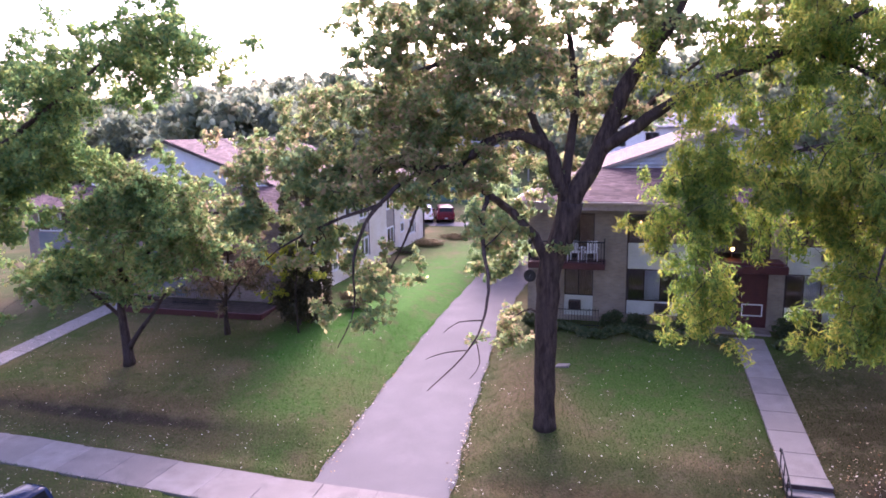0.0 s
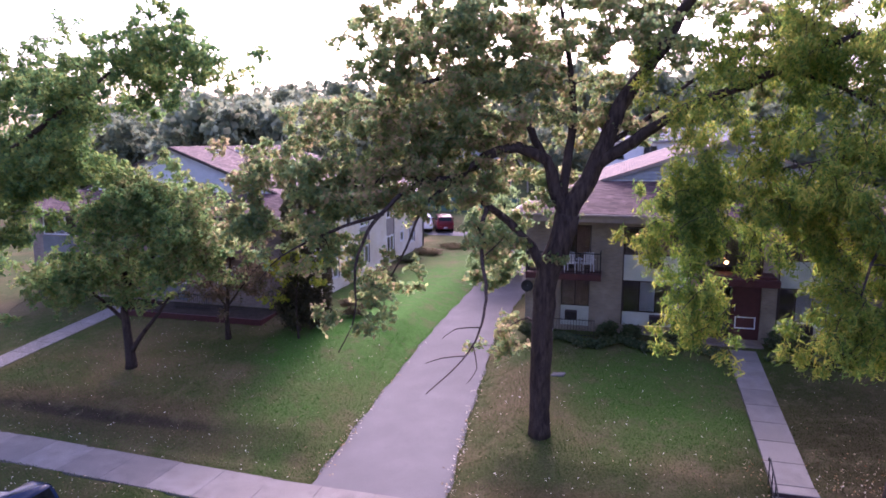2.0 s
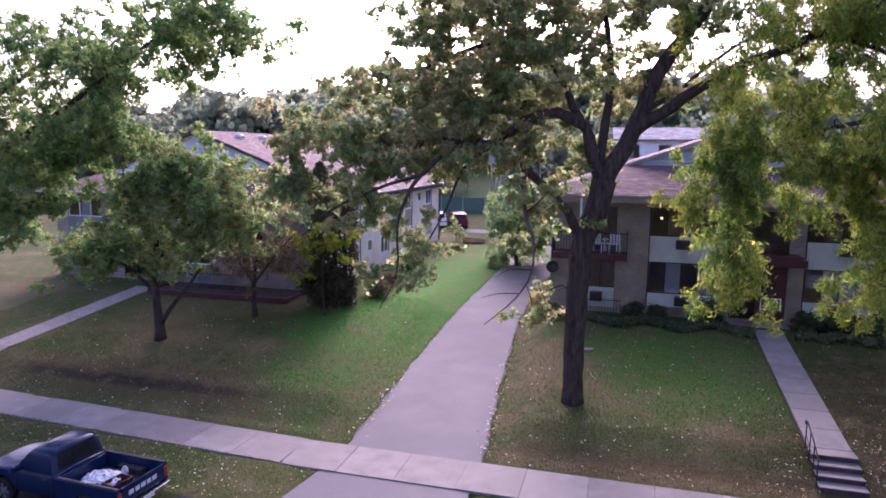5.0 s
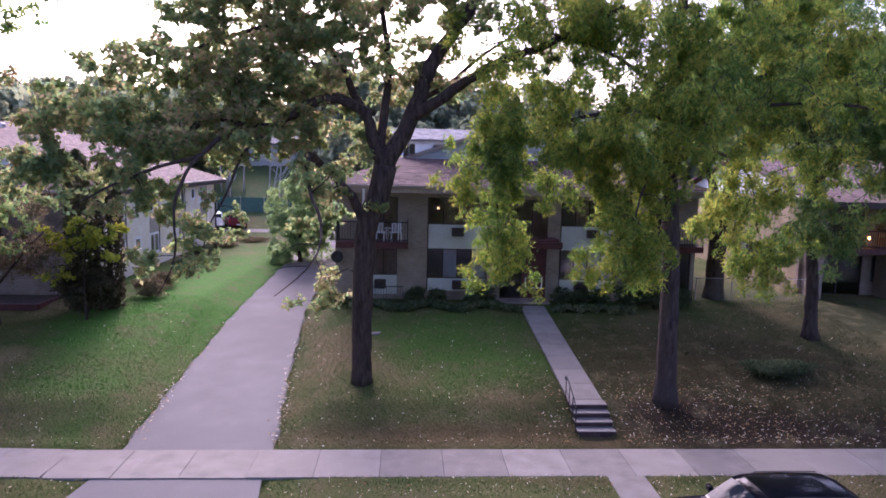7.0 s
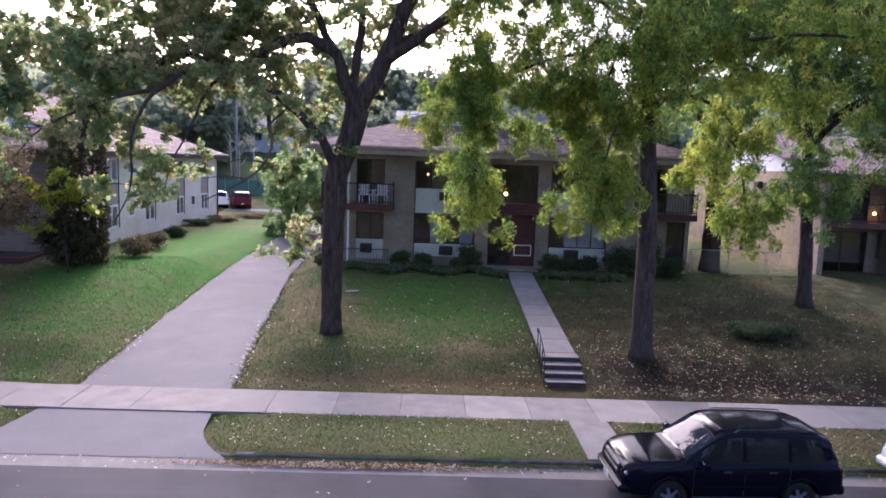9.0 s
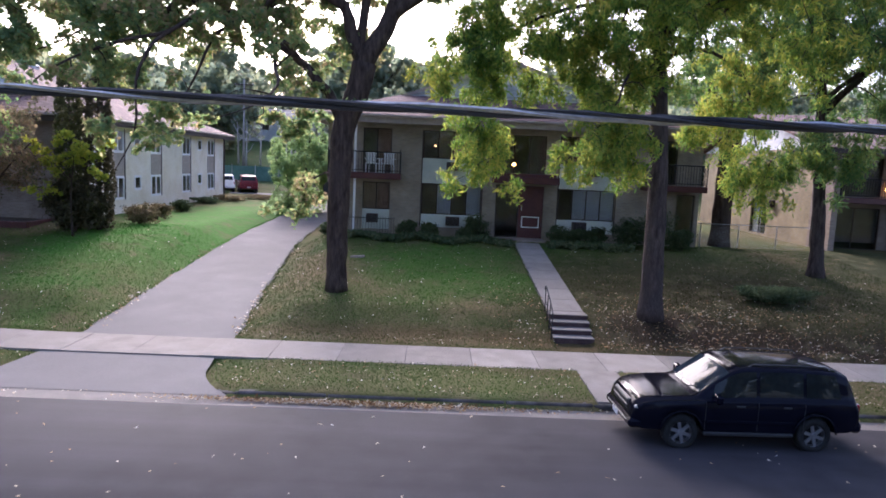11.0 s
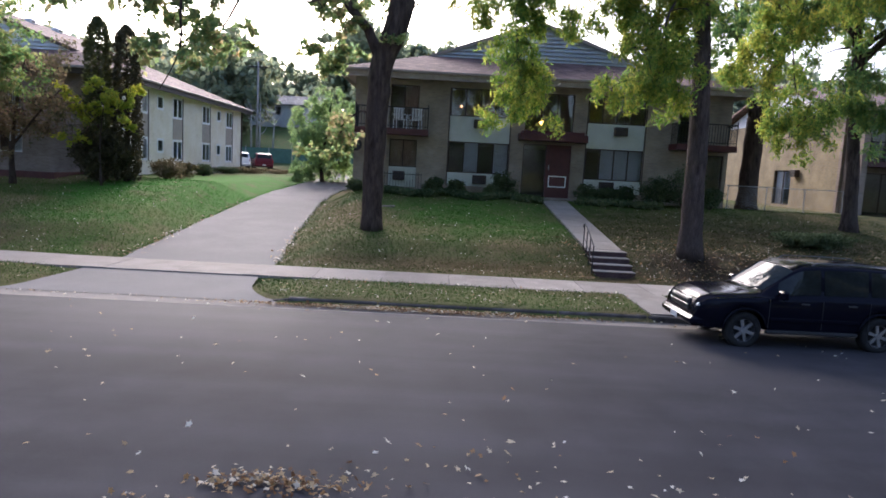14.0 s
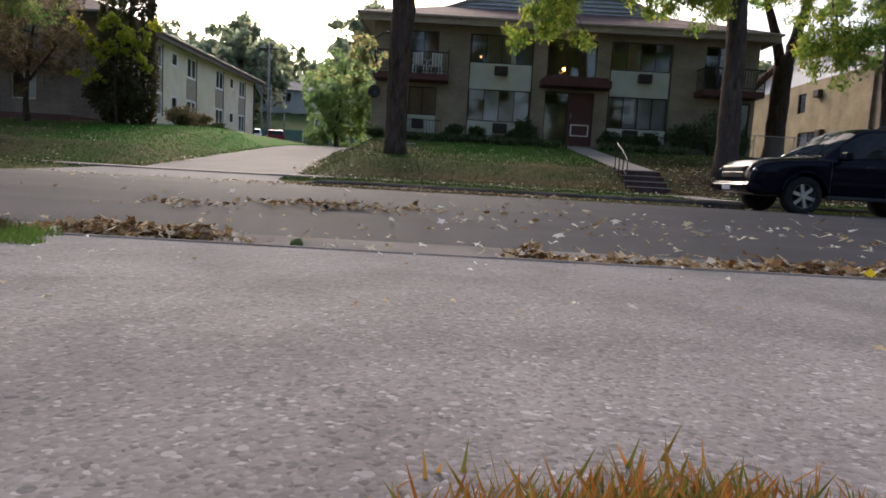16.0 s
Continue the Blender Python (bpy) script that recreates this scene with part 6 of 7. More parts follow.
def hull(L, W, top, bottom, width, arches, wheel_r, crown=0.03, step=0.045):
    """A car's lower body lofted along its length (x forward from the tail); arches are cut round the wheels."""
    xs = np.arange(0, L + 1e-6, step)
    bm = bmesh.new()
    rings = []
    for x in xs:
        zt, zb, hw = float(interp(x, top)), float(interp(x, bottom)), float(interp(x, width)) * W / 2
        for xa in arches:
            d = abs(x - xa)
            R = wheel_r + 0.07
            if d < R:
                zb = max(zb, wheel_r + math.sqrt(R * R - d * d))
        zm = zb + (zt - zb) * 0.5
        sh = max(0.02, (zt - zb) * 0.10)
        half = [(hw * 0.90, zb), (hw * 0.985, zb + (zm - zb) * 0.3), (hw, zm), (hw * 0.985, zt - sh * 1.6), (hw * 0.94, zt - sh * 0.5), (hw * 0.82, zt), (hw * 0.4, zt + crown), (0, zt + crown * 1.2)]
        ring = [(x, -y, z) for y, z in half] + [(x, y, z) for y, z in half[-2::-1]]
        rings.append([bm.verts.new(p) for p in ring])
    n = len(rings[0])
    for r0, r1 in zip(rings, rings[1:]):
        for k in range(n):
            bm.faces.new((r0[k], r0[(k + 1) % n], r1[(k + 1) % n], r1[k]))
    bm.faces.new(rings[0])
    bm.faces.new(rings[-1][::-1])
    bmesh.ops.recalc_face_normals(bm, faces=bm.faces)
    return bm


def cabin(W, low, high, inset_low, inset_top):
    """Roof house: low = (x rear, x front, z), high = (x rear, x front, z). Returns the mesh and its eight corners."""
    wl, wt = W / 2 - inset_low, W / 2 - inset_top
    c = {"lrb": Vector((low[0], wl, low[2])), "lfb": Vector((low[1], wl, low[2])), "lrt": Vector((high[0], wt, high[2])), "lft": Vector((high[1], wt, high[2]))}
    for k in list(c):
        c["r" + k[1:]] = Vector((c[k].x, -c[k].y, c[k].z))
    bm = bmesh.new()
    n, q = 8, 6
    rings = []
    for j in range(q + 1):
        t = j / q
        x0, x1 = low[0] + (high[0] - low[0]) * t, low[1] + (high[1] - low[1]) * t
        z = low[2] + (high[2] - low[2]) * (1 - (1 - t) ** 1.25 if t < 1 else 1)
        w = wl + (wt - wl) * t ** 1.3
        r = 0.10
        ring = [(x0, -w + r), (x0 + r * 0.6, -w), (x1 - r * 0.6, -w), (x1, -w + r), (x1, w - r), (x1 - r * 0.6, w), (x0 + r * 0.6, w), (x0, w - r)]
        rings.append([bm.verts.new((a, b, z)) for a, b in ring])
    for r0, r1 in zip(rings, rings[1:]):
        for k in range(n):
            bm.faces.new((r0[k], r0[(k + 1) % n], r1[(k + 1) % n], r1[k]))
    inner = [bm.verts.new((v.co.x * 0.86 + 0.14 * (high[0] + high[1]) / 2, v.co.y * 0.82, v.co.z + 0.035)) for v in rings[-1]]
    for k in range(n):
        bm.faces.new((rings[-1][k], rings[-1][(k + 1) % n], inner[(k + 1) % n], inner[k]))
    bm.faces.new(inner)
    bm.faces.new(rings[0][::-1])
    bmesh.ops.recalc_face_normals(bm, faces=bm.faces)
    return bm, c


def pane_on(name, a, b, c, d, u0, u1, v0, v1, out, parent, mat):
    """A glass pane on the quad a b c d (low rear, low front, high front, high rear), between shares u and v, standing a little proud."""
    f = lambda u, v: a.lerp(b, u).lerp(d.lerp(c, u), v) + out
    bm = bmesh.new()
    rows = [[bm.verts.new(f(u0 + (u1 - u0) * i / 4, v0 + (v1 - v0) * j / 4) - out * 0.0) for i in range(5)] for j in range(5)]
    for j in range(4):
        for i in range(4):
            bm.faces.new((rows[j][i], rows[j][i + 1], rows[j + 1][i + 1], rows[j + 1][i]))
    ext = bmesh.ops.extrude_face_region(bm, geom=bm.faces[:])
    for v in ext["geom"]:
        if isinstance(v, bmesh.types.BMVert):
            v.co -= out * 1.8
    bmesh.ops.recalc_face_normals(bm, faces=bm.faces)
    return part(name, bm, mat, parent, "tinted glass")


def wheel(parent, x, y, r, width, spokes=6):
    w = bmesh.new()
    prof = [(r * 0.62, -width / 2), (r * 0.9, -width / 2), (r * 0.985, -width * 0.38), (r, -width * 0.2), (r, width * 0.2), (r * 0.985, width * 0.38), (r * 0.9, width / 2), (r * 0.62, width / 2)]
    seg = 28
    rings = [[w.verts.new((x + rr * math.cos(2 * math.pi * k / seg), y + yy, r + rr * math.sin(2 * math.pi * k / seg))) for rr, yy in prof] for k in range(seg)]
    for k in range(seg):
        r0, r1 = rings[k], rings[(k + 1) % seg]
        for j in range(len(prof)):
            w.faces.new((r0[j], r0[(j + 1) % len(prof)], r1[(j + 1) % len(prof)], r1[j]))
    bmesh.ops.recalc_face_normals(w, faces=w.faces)
    ty = part("wheel", w, M["rubber"], parent, "black tyre", smooth=True)
    s = 1 if y > 0 else -1
    bm = bmesh.new()
    face = y + s * width * 0.36
    # barrel and hub
    for r0, r1, y0, y1 in ((0.60, 0.655, face - s * 0.12, face + s * 0.02),):
        ra = [[bm.verts.new((x + r * rr * math.cos(2 * math.pi * k / seg), yy, r + r * rr * math.sin(2 * math.pi * k / seg))) for rr, yy in ((r0, y0), (r0, y1), (r1, y1), (r1, y0))] for k in range(seg)]
        for k in range(seg):
            for j in range(4):
                bm.faces.new((ra[k][j], ra[k][(j + 1) % 4], ra[(k + 1) % seg][(j + 1) % 4], ra[(k + 1) % seg][j]))
    bmesh.ops.create_cone(bm, cap_ends=True, segments=16, radius1=r * 0.2, radius2=r * 0.16, depth=0.05, matrix=Matrix.Translation((x, face, r)) @ pose(0, 0, 0, 90 if s < 0 else -90, 0, 0))
    for k in range(spokes):
        a = 2 * math.pi * k / spokes + 0.3
        m = Matrix.Translation((x, face - s * 0.005, r)) @ Matrix.Rotation(-a, 4, 'Y')
        add_box(bm, r * 0.12, r * 0.62, -0.018, 0.018, -r * 0.085, r * 0.085, m=m)
    bmesh.ops.recalc_face_normals(bm, faces=bm.faces)
    part("rim", bm, M["rim"], ty, "alloy rim")
    bm = bmesh.new()
    bmesh.ops.create_cone(bm, cap_ends=True, segments=20, radius1=r * 0.61, radius2=r * 0.61, depth=0.02, matrix=Matrix.Translation((x, face - s * 0.10, r)) @ pose(0, 0, 0, 90, 0, 0))
    part("brake_disc", bm, M["black_plastic"], ty)


def car_common(c, L, W, wheels, r, tw, mat, handles, z_handle, mirrors, seams, z_seam):
    for x in wheels:
        for s in (-1, 1):
            wheel(c, x, s * (W / 2 - tw / 2 - 0.02), r, tw)
    for s in (-1, 1):
        for x in handles:
            box("door_handle", (x - 0.09, x + 0.09, s * (W / 2 - 0.005) - 0.02, s * (W / 2 - 0.005) + 0.02, z_handle, z_handle + 0.035), M["black_plastic"], c, bevel=0.008)
        for x in seams:
            box("door_seam", (x - 0.006, x + 0.006, s * (W / 2 - 0.006) - 0.008, s * (W / 2 - 0.006) + 0.008, z_seam[0], z_seam[1]), M["black_plastic"], c)
        mx, mz = mirrors
        bm = bmesh.new()
        add_box(bm, mx - 0.07, mx + 0.07, s * (W / 2 + 0.13) - 0.11, s * (W / 2 + 0.13) + 0.11, mz, mz + 0.17, bevel=0.03)
        add_box(bm, mx - 0.03, mx + 0.03, s * (W / 2 - 0.06) - 0.10, s * (W / 2 - 0.06) + 0.10, mz + 0.02, mz + 0.07)
        part("wing_mirror", bm, mat, c)


class Shell:
    """The outer skin of a tall estate: half sections from sill to roof, along its length (x forward from the tail)."""
    L, W, r = 4.87, 1.88, 0.375
    wx = (0.98, 3.84)
    top = [(0, 0.70), (0.02, 0.98), (0.06, 1.14), (0.14, 1.36), (0.28, 1.62), (0.50, 1.70), (0.9, 1.735), (1.6, 1.755), (2.3, 1.75), (2.62, 1.725), (2.80, 1.65), (3.48, 1.16), (3.62, 1.125), (4.2, 1.095), (4.5, 1.06), (4.66, 1.015), (4.76, 0.95), (4.82, 0.86), (4.85, 0.74), (4.87, 0.62)]
    belt = [(0, 0.66), (0.02, 0.94), (0.06, 1.04), (0.14, 1.09), (0.6, 1.11), (3.3, 1.07), (3.62, 1.055), (4.2, 1.03), (4.5, 0.99), (4.66, 0.94), (4.76, 0.87), (4.82, 0.78), (4.85, 0.68), (4.87, 0.58)]
    low = [(0, 0.50), (0.25, 0.42), (1, 0.38), (4.3, 0.38), (4.6, 0.36), (4.87, 0.42)]
    wide = [(0, 0.91), (0.08, 0.955), (0.3, 0.985), (0.8, 1.0), (3.9, 1.0), (4.4, 0.965), (4.65, 0.90), (4.80, 0.83), (4.87, 0.78)]

    def half(self, x):
        t, b, zb, w = (float(interp(x, q)) for q in (self.top, self.belt, self.low, self.wide))
        w *= self.W / 2
        for xa in self.wx:
            d, R = abs(x - xa), self.r + 0.075
            if d < R:
                zb = max(zb, self.r + math.sqrt(R * R - d * d))
        h = t - b
        out = [(0.80 * w, zb), (0.965 * w, zb + 0.04), (w, zb + 0.45 * (b - zb)), (w, zb + 0.7 * (b - zb)), (0.985 * w, b - 0.05), (0.955 * w, b)]
        for v in (0.04, 0.3, 0.6, 0.88):
            out.append(((0.93 - 0.14 * v ** 1.15) * w, b + h * v))
        return out + [(0.745 * w, b + h * 0.965), (0.5 * w, t + 0.008), (0.0, t + 0.016)]

    def skin(self, step=0.05):
        bm = bmesh.new()
        xs = sorted(set(np.round(np.arange(0, self.L + 1e-6, step), 3)) | {q[0] for q in self.top})
        rings = []
        for x in xs:
            h = self.half(float(x))
            rings.append([bm.verts.new((x, -y, z)) for y, z in h] + [bm.verts.new((x, y, z)) for y, z in h[-2::-1]])
        n = len(rings[0])
        for r0, r1 in zip(rings, rings[1:]):
            for k in range(n):
                bm.faces.new((r0[k], r0[(k + 1) % n], r1[(k + 1) % n], r1[k]))
        bm.faces.new(rings[0])
        bm.faces.new(rings[-1][::-1])
        bmesh.ops.recalc_face_normals(bm, faces=bm.faces)
        return bm

    def side(self, x, v, s):
        """A point on the flank of the roof house, at share v from belt to roof."""
        g = self.half(x)[6:10]
        y, z = (float(np.interp(v, (0.04, 0.3, 0.6, 0.88), [q[k] for q in g])) for k in (0, 1))
        return Vector((x, s * y, z))

    def over(self, x, f):
        """A point on hood, screen or roof, at share f of its half width."""
        h = self.half(x)[9:]
        ym = h[0][0]
        z = float(np.interp(abs(f) * ym, [q[0] for q in h[::-1]], [q[1] for q in h[::-1]]))
        return Vector((x, f * ym, z))


def glass_panel(name, grid, out, parent, mat, label="tinted glass"):
    """A pane on the skin through a grid of points, 16 mm thick, standing 9 mm proud."""
    bm = bmesh.new()
    face = [[bm.verts.new(p + out * 0.009) for p in row] for row in grid]
    back = [[bm.verts.new(p - out * 0.007) for p in row] for row in grid]
    R, C = len(grid), len(grid[0])
    for a in range(R - 1):
        for b in range(C - 1):
            bm.faces.new((face[a][b], face[a][b + 1], face[a + 1][b + 1], face[a + 1][b]))
            bm.faces.new((back[a][b], back[a + 1][b], back[a + 1][b + 1], back[a][b + 1]))
    rim = [(0, b) for b in range(C)] + [(a, C - 1) for a in range(1, R)] + [(R - 1, b) for b in range(C - 2, -1, -1)] + [(a, 0) for a in range(R - 2, 0, -1)]
    for (a, b), (c, d) in zip(rim, rim[1:] + rim[:1]):
        bm.faces.new((face[a][b], back[a][b], back[c][d], face[c][d]))
    bmesh.ops.recalc_face_normals(bm, faces=bm.faces)
    return part(name, bm, mat, parent, label, smooth=True, crease=40)


def estate(name, label, m, mat, category="car"):
    """A tall five-door off-road estate."""
    c = empty(name, m, label, category, "parked vehicles")
    sh = Shell()
    L, W, r, wx = sh.L, sh.W, sh.r, sh.wx
    body = part("body", sh.skin(), mat, c, smooth=True, crease=45)
    for s in (1, -1):
        for x0, x1, lean in ((0.42, 1.20, 0.16), (1.27, 2.20, 0.0), (2.28, 3.22, -0.10)):
            grid = []
            for v in np.linspace(0.10, 0.86, 5):
                a, b = x0 + (lean * v if lean > 0 else 0), x1 + (lean * v if lean < 0 else 0)
                grid.append([sh.side(float(a + (b - a) * u), float(v), s) for u in np.linspace(0, 1, 6)])
            glass_panel("side_window", grid, Vector((0, s, 0.25)).normalized(), body, M["car_glass"])
    glass_panel("windscreen", [[sh.over(float(x), float(f)) for f in np.linspace(-0.94, 0.94, 9)] for x in np.linspace(3.44, 2.83, 6)], Vector((0.6, 0, 0.8)), body, M["screen_glass"])
    glass_panel("rear_window", [[sh.over(float(x), float(f)) for f in np.linspace(-0.88, 0.88, 7)] for x in np.linspace(0.09, 0.27, 5)], Vector((-0.85, 0, 0.5)), body, M["car_glass"])
    for s in (-1, 1):
        bm = bmesh.new()
        tube(bm, [(0.62, s * 0.64, 1.70), (0.70, s * 0.64, 1.765), (1.5, s * 0.64, 1.785), (2.3, s * 0.64, 1.78), (2.42, s * 0.64, 1.71)], [0.014] * 5, 6)
        part("roof_rail", bm, M["trim_chrome"], c, "dull bright roof rail")
        box("headlamp", (4.52, 4.80, s * 0.655 - 0.135, s * 0.655 + 0.135, 0.76, 0.885), M["lens"], c, "clear headlamp", bevel=0.045)
        box("tail_lamp", (0.012, 0.12, s * 0.815 - 0.05, s * 0.815 + 0.05, 0.78, 1.06), M["tail_lens"], c, "red tail lamp", bevel=0.02)
        box("fog_lamp", (4.74, 4.87, s * 0.58 - 0.06, s * 0.58 + 0.06, 0.45, 0.52), M["lens"], c, bevel=0.02)
        box("side_moulding", (1.46, 3.34, s * (W / 2) - 0.014, s * (W / 2) + 0.014, 0.60, 0.67), mat, c, bevel=0.006)
        box("sill", (1.44, 3.38, s * (W / 2 - 0.05) - 0.05, s * (W / 2 - 0.05) + 0.05, 0.33, 0.41), M["black_plastic"], c, bevel=0.02)
        for x in wx:
            bm = bmesh.new()
            R = r + 0.085
            tube(bm, [(x + R * math.cos(a), s * (W / 2 - 0.008), r + R * math.sin(a)) for a in np.linspace(0.12, math.pi - 0.12, 15)], [0.022] * 15, 6)
            part("arch_flare", bm, mat, c, smooth=True)
    for x in wx:
        box("wheel_well", (x - r - 0.05, x + r + 0.05, -W / 2 + 0.27, W / 2 - 0.27, 0.33, r + 0.40), M["black_plastic"], c)
    box("front_bumper", (4.60, 4.93, -0.83, 0.83, 0.40, 0.60), mat, c, bevel=0.06)
    box("bumper_strip", (4.90, 4.945, -0.66, 0.66, 0.515, 0.545), M["trim_chrome"], c, "bright bumper strip", bevel=0.018)
    box("grille", (4.70, 4.868, -0.47, 0.47, 0.66, 0.90), M["black_plastic"], c, bevel=0.03)
    box("grille_bar", (4.80, 4.882, -0.47, 0.47, 0.765, 0.79), M["trim_chrome"], c, "bright grille bar", bevel=0.015)
    box("hood_lip", (4.76, 4.852, -0.47, 0.47, 0.885, 0.912), M["trim_chrome"], c, "bright strip along the hood edge", bevel=0.015)
    box("rear_bumper", (-0.09, 0.14, -0.87, 0.87, 0.43, 0.66), mat, c, bevel=0.06)
    box("number_plate", (4.957, 4.967, -0.17, 0.17, 0.43, 0.54), M["plate"], c, "plain pale number plate")
    box("number_plate", (-0.102, -0.092, -0.17, 0.17, 0.50, 0.62), M["plate"], c, "plain pale number plate")
    car_common(c, L, W, wx, r, 0.24, mat, (1.62, 2.62), 0.95, (3.18, 1.07), (1.24, 2.24, 3.36), (0.45, 1.04))
    for s in (-1, 1):
        bm = bmesh.new()
        tube(bm, [(3.50, s * 0.12 + 0.1, 1.165), (3.40, s * 0.42 + 0.1, 1.235)], [0.012, 0.008], 5)
        part("wiper", bm, M["black_plastic"], c)
    return c


estate("off_road_car", "shiny black off-road estate car with tinted windows parked at the kerb", pose(9.96, 11.92, 0.0, 0, 0, 181.5) @ Matrix.Diagonal((0.93, 0.97, 0.95, 1)), M["navy"])


def pickup(name, label, m, mat):
    c = empty(name, m, label, "pickup", "parked vehicles")
    L, W, r = 4.75, 1.74, 0.345
    wx = (1.02, 3.86)
    top = [(2.02, 1.02), (2.1, 1.05), (3.3, 1.05), (3.5, 1.04), (4.4, 0.97), (4.65, 0.86), (4.75, 0.66)]
    bot = [(2.02, 0.40), (4.4, 0.38), (4.75, 0.44)]
    wid = [(2.02, 1.0), (4.1, 1.0), (4.55, 0.95), (4.75, 0.84)]
    xs_shift = Matrix.Translation((2.02, 0, 0))
    bm = hull(L - 2.02, W, [(t[0] - 2.02, t[1]) for t in top], [(t[0] - 2.02, t[1]) for t in bot], [(t[0] - 2.02, t[1]) for t in wid], (wx[1] - 2.02,), r)
    bmesh.ops.transform(bm, verts=bm.verts, matrix=xs_shift)
    part("body", bm, mat, c, smooth=True, crease=38)
    bm, k = cabin(W, (2.06, 3.42, 1.03), (2.22, 2.90, 1.58), 0.05, 0.20)
    cab = part("cabin", bm, mat, c, smooth=True, crease=50)
    for s, p in ((1, "l"), (-1, "r")):
        pane_on("side_window", k[p + "rb"], k[p + "fb"], k[p + "ft"], k[p + "rt"], 0.12, 0.86, 0.10, 0.86, Vector((0, s * 0.012, 0.003)), cab, M["car_glass"])
    pane_on("windscreen", k["rfb"], k["lfb"], k["lft"], k["rft"], 0.07, 0.93, 0.06, 0.93, Vector((0.012, 0, 0.012)), cab, M["car_glass"])
    pane_on("rear_window", k["lrb"], k["rrb"], k["rrt"], k["lrt"], 0.08, 0.92, 0.15, 0.88, Vector((-0.012, 0, 0.006)), cab, M["car_glass"])
    # bed: floor, two sides with arches, bulkhead, tailgate
    box("bed_floor", (0.06, 1.98, -0.72, 0.72, 0.56, 0.62), M["black_plastic"], c)
    box("bulkhead", (1.93, 2.0, -0.80, 0.80, 0.50, 1.0), mat, c, bevel=0.012)
    for s in (-1, 1):
        bm = bmesh.new()
        pts_low = []
        n = 34
        for i in range(n + 1):
            x = 2.0 * i / n
            d = abs(x - wx[0])
            R = r + 0.06
            zb = 0.42 if d >= R else max(0.42, r + math.sqrt(R * R - d * d))
            pts_low.append((x, zb))
        o, i_ = s * W / 2, s * (W / 2 - 0.10)
        rows = [[bm.verts.new((x, yy, z)) for x, z in line] for yy, line in ((o, pts_low), (o, [(x, 0.98) for x, _ in pts_low]), (o - s * 0.02, [(x, 1.01) for x, _ in pts_low]), (i_, [(x, 1.01) for x, _ in pts_low]), (i_, pts_low))]
        for a, b in zip(rows, rows[1:] + rows[:1]):
            for j in range(n):
                bm.faces.new((a[j], a[j + 1], b[j + 1], b[j]))
        bm.faces.new([q[0] for q in rows])
        bm.faces.new([q[-1] for q in rows][::-1])
        bmesh.ops.recalc_face_normals(bm, faces=bm.faces)
        part("bed_side", bm, mat, c)
        box("wheel_box", (wx[0] - 0.42, wx[0] + 0.42, s * 0.70 - 0.10, s * 0.70 + 0.10, 0.60, 0.80), M["black_plastic"], c, bevel=0.03)
        box("tail_lamp", (-0.02, 0.03, s * 0.80 - 0.06, s * 0.80 + 0.06, 0.62, 0.92), M["tail_lens"], c, "red tail lamp", bevel=0.015)
        box("headlamp", (4.55, 4.70, s * 0.62 - 0.14, s * 0.62 + 0.14, 0.70, 0.86), M["lens"], c, "clear headlamp", bevel=0.02)
        box("bed_rail", (0.03, 1.95, s * (W / 2 - 0.05) - 0.045, s * (W / 2 - 0.05) + 0.045, 1.012, 1.035), M["black_plastic"], c, bevel=0.008)
    tg = box("tailgate", (-0.015, 0.05, -0.74, 0.74, 0.58, 1.01), mat, c, bevel=0.015)
    for i, (y0, w) in enumerate(((-0.45, 0.16), (-0.24, 0.14), (-0.05, 0.16), (0.16, 0.14), (0.36, 0.16))):
        box("letter_bar", (-0.022, -0.016, y0, y0 + w, 0.74, 0.86), M["plate"], tg, "pale worn lettering bar")
    box("rear_bumper", (-0.16, 0.02, -0.80, 0.80, 0.42, 0.55), M["chrome"], c, bevel=0.02)
    box("front_bumper", (4.60, 4.86, -0.82, 0.82, 0.40, 0.58), M["chrome"], c, bevel=0.03)
    box("grille", (4.62, 4.76, -0.46, 0.46, 0.66, 0.86), M["black_plastic"], c, bevel=0.02)
    box("number_plate", (-0.172, -0.161, -0.18, 0.18, 0.43, 0.54), M["plate"], c, "plain pale number plate")
    car_common(c, L, W, wx, r, 0.22, mat, (2.35,), 0.90, (3.15, 1.05), (2.14, 3.38), (0.45, 1.03))
    return c


mT = pose(-11.95, 12.2, 0.0, 0, 0, -2.86)
pickup("pickup_truck", "blue pickup truck with an open load bed at the kerb", mT @ pose(0, 0, 0, 0, 0, 180), M["blue_truck"])
# load: a crumpled sheet and a rusty box in the bed
load = empty("plastic_sheet", mT @ pose(-1.35, 0.05, 0.62, 0, 0, 12), "crumpled white plastic sheet in the truck bed", "sheet")
bm = bmesh.new()
rs = random.Random(3)
n = 16
g = [[bm.verts.new((-0.5 + i / n * 1.0 + rs.gauss(0, .015), -0.38 + j / n * 0.76 + rs.gauss(0, .015), 0.05 + 0.17 * math.exp(-((i - 8) ** 2 + (j - 8) ** 2) / 40) + abs(rs.gauss(0, 0.035)))) for j in range(n + 1)] for i in range(n + 1)]
for i in range(n):
    for j in range(n):
        bm.faces.new((g[i][j], g[i + 1][j], g[i + 1][j + 1], g[i][j + 1]))
low = [[bm.verts.new((v.co.x, v.co.y, 0.0)) for v in row] for row in (g[0], g[-1])]
part("sheet", bm, M["tarp"], load)
crate = empty("wooden_crate", mT @ pose(-0.75, -0.1, 0.62, 0, 0, -8), "low rusty brown crate in the truck bed", "crate")
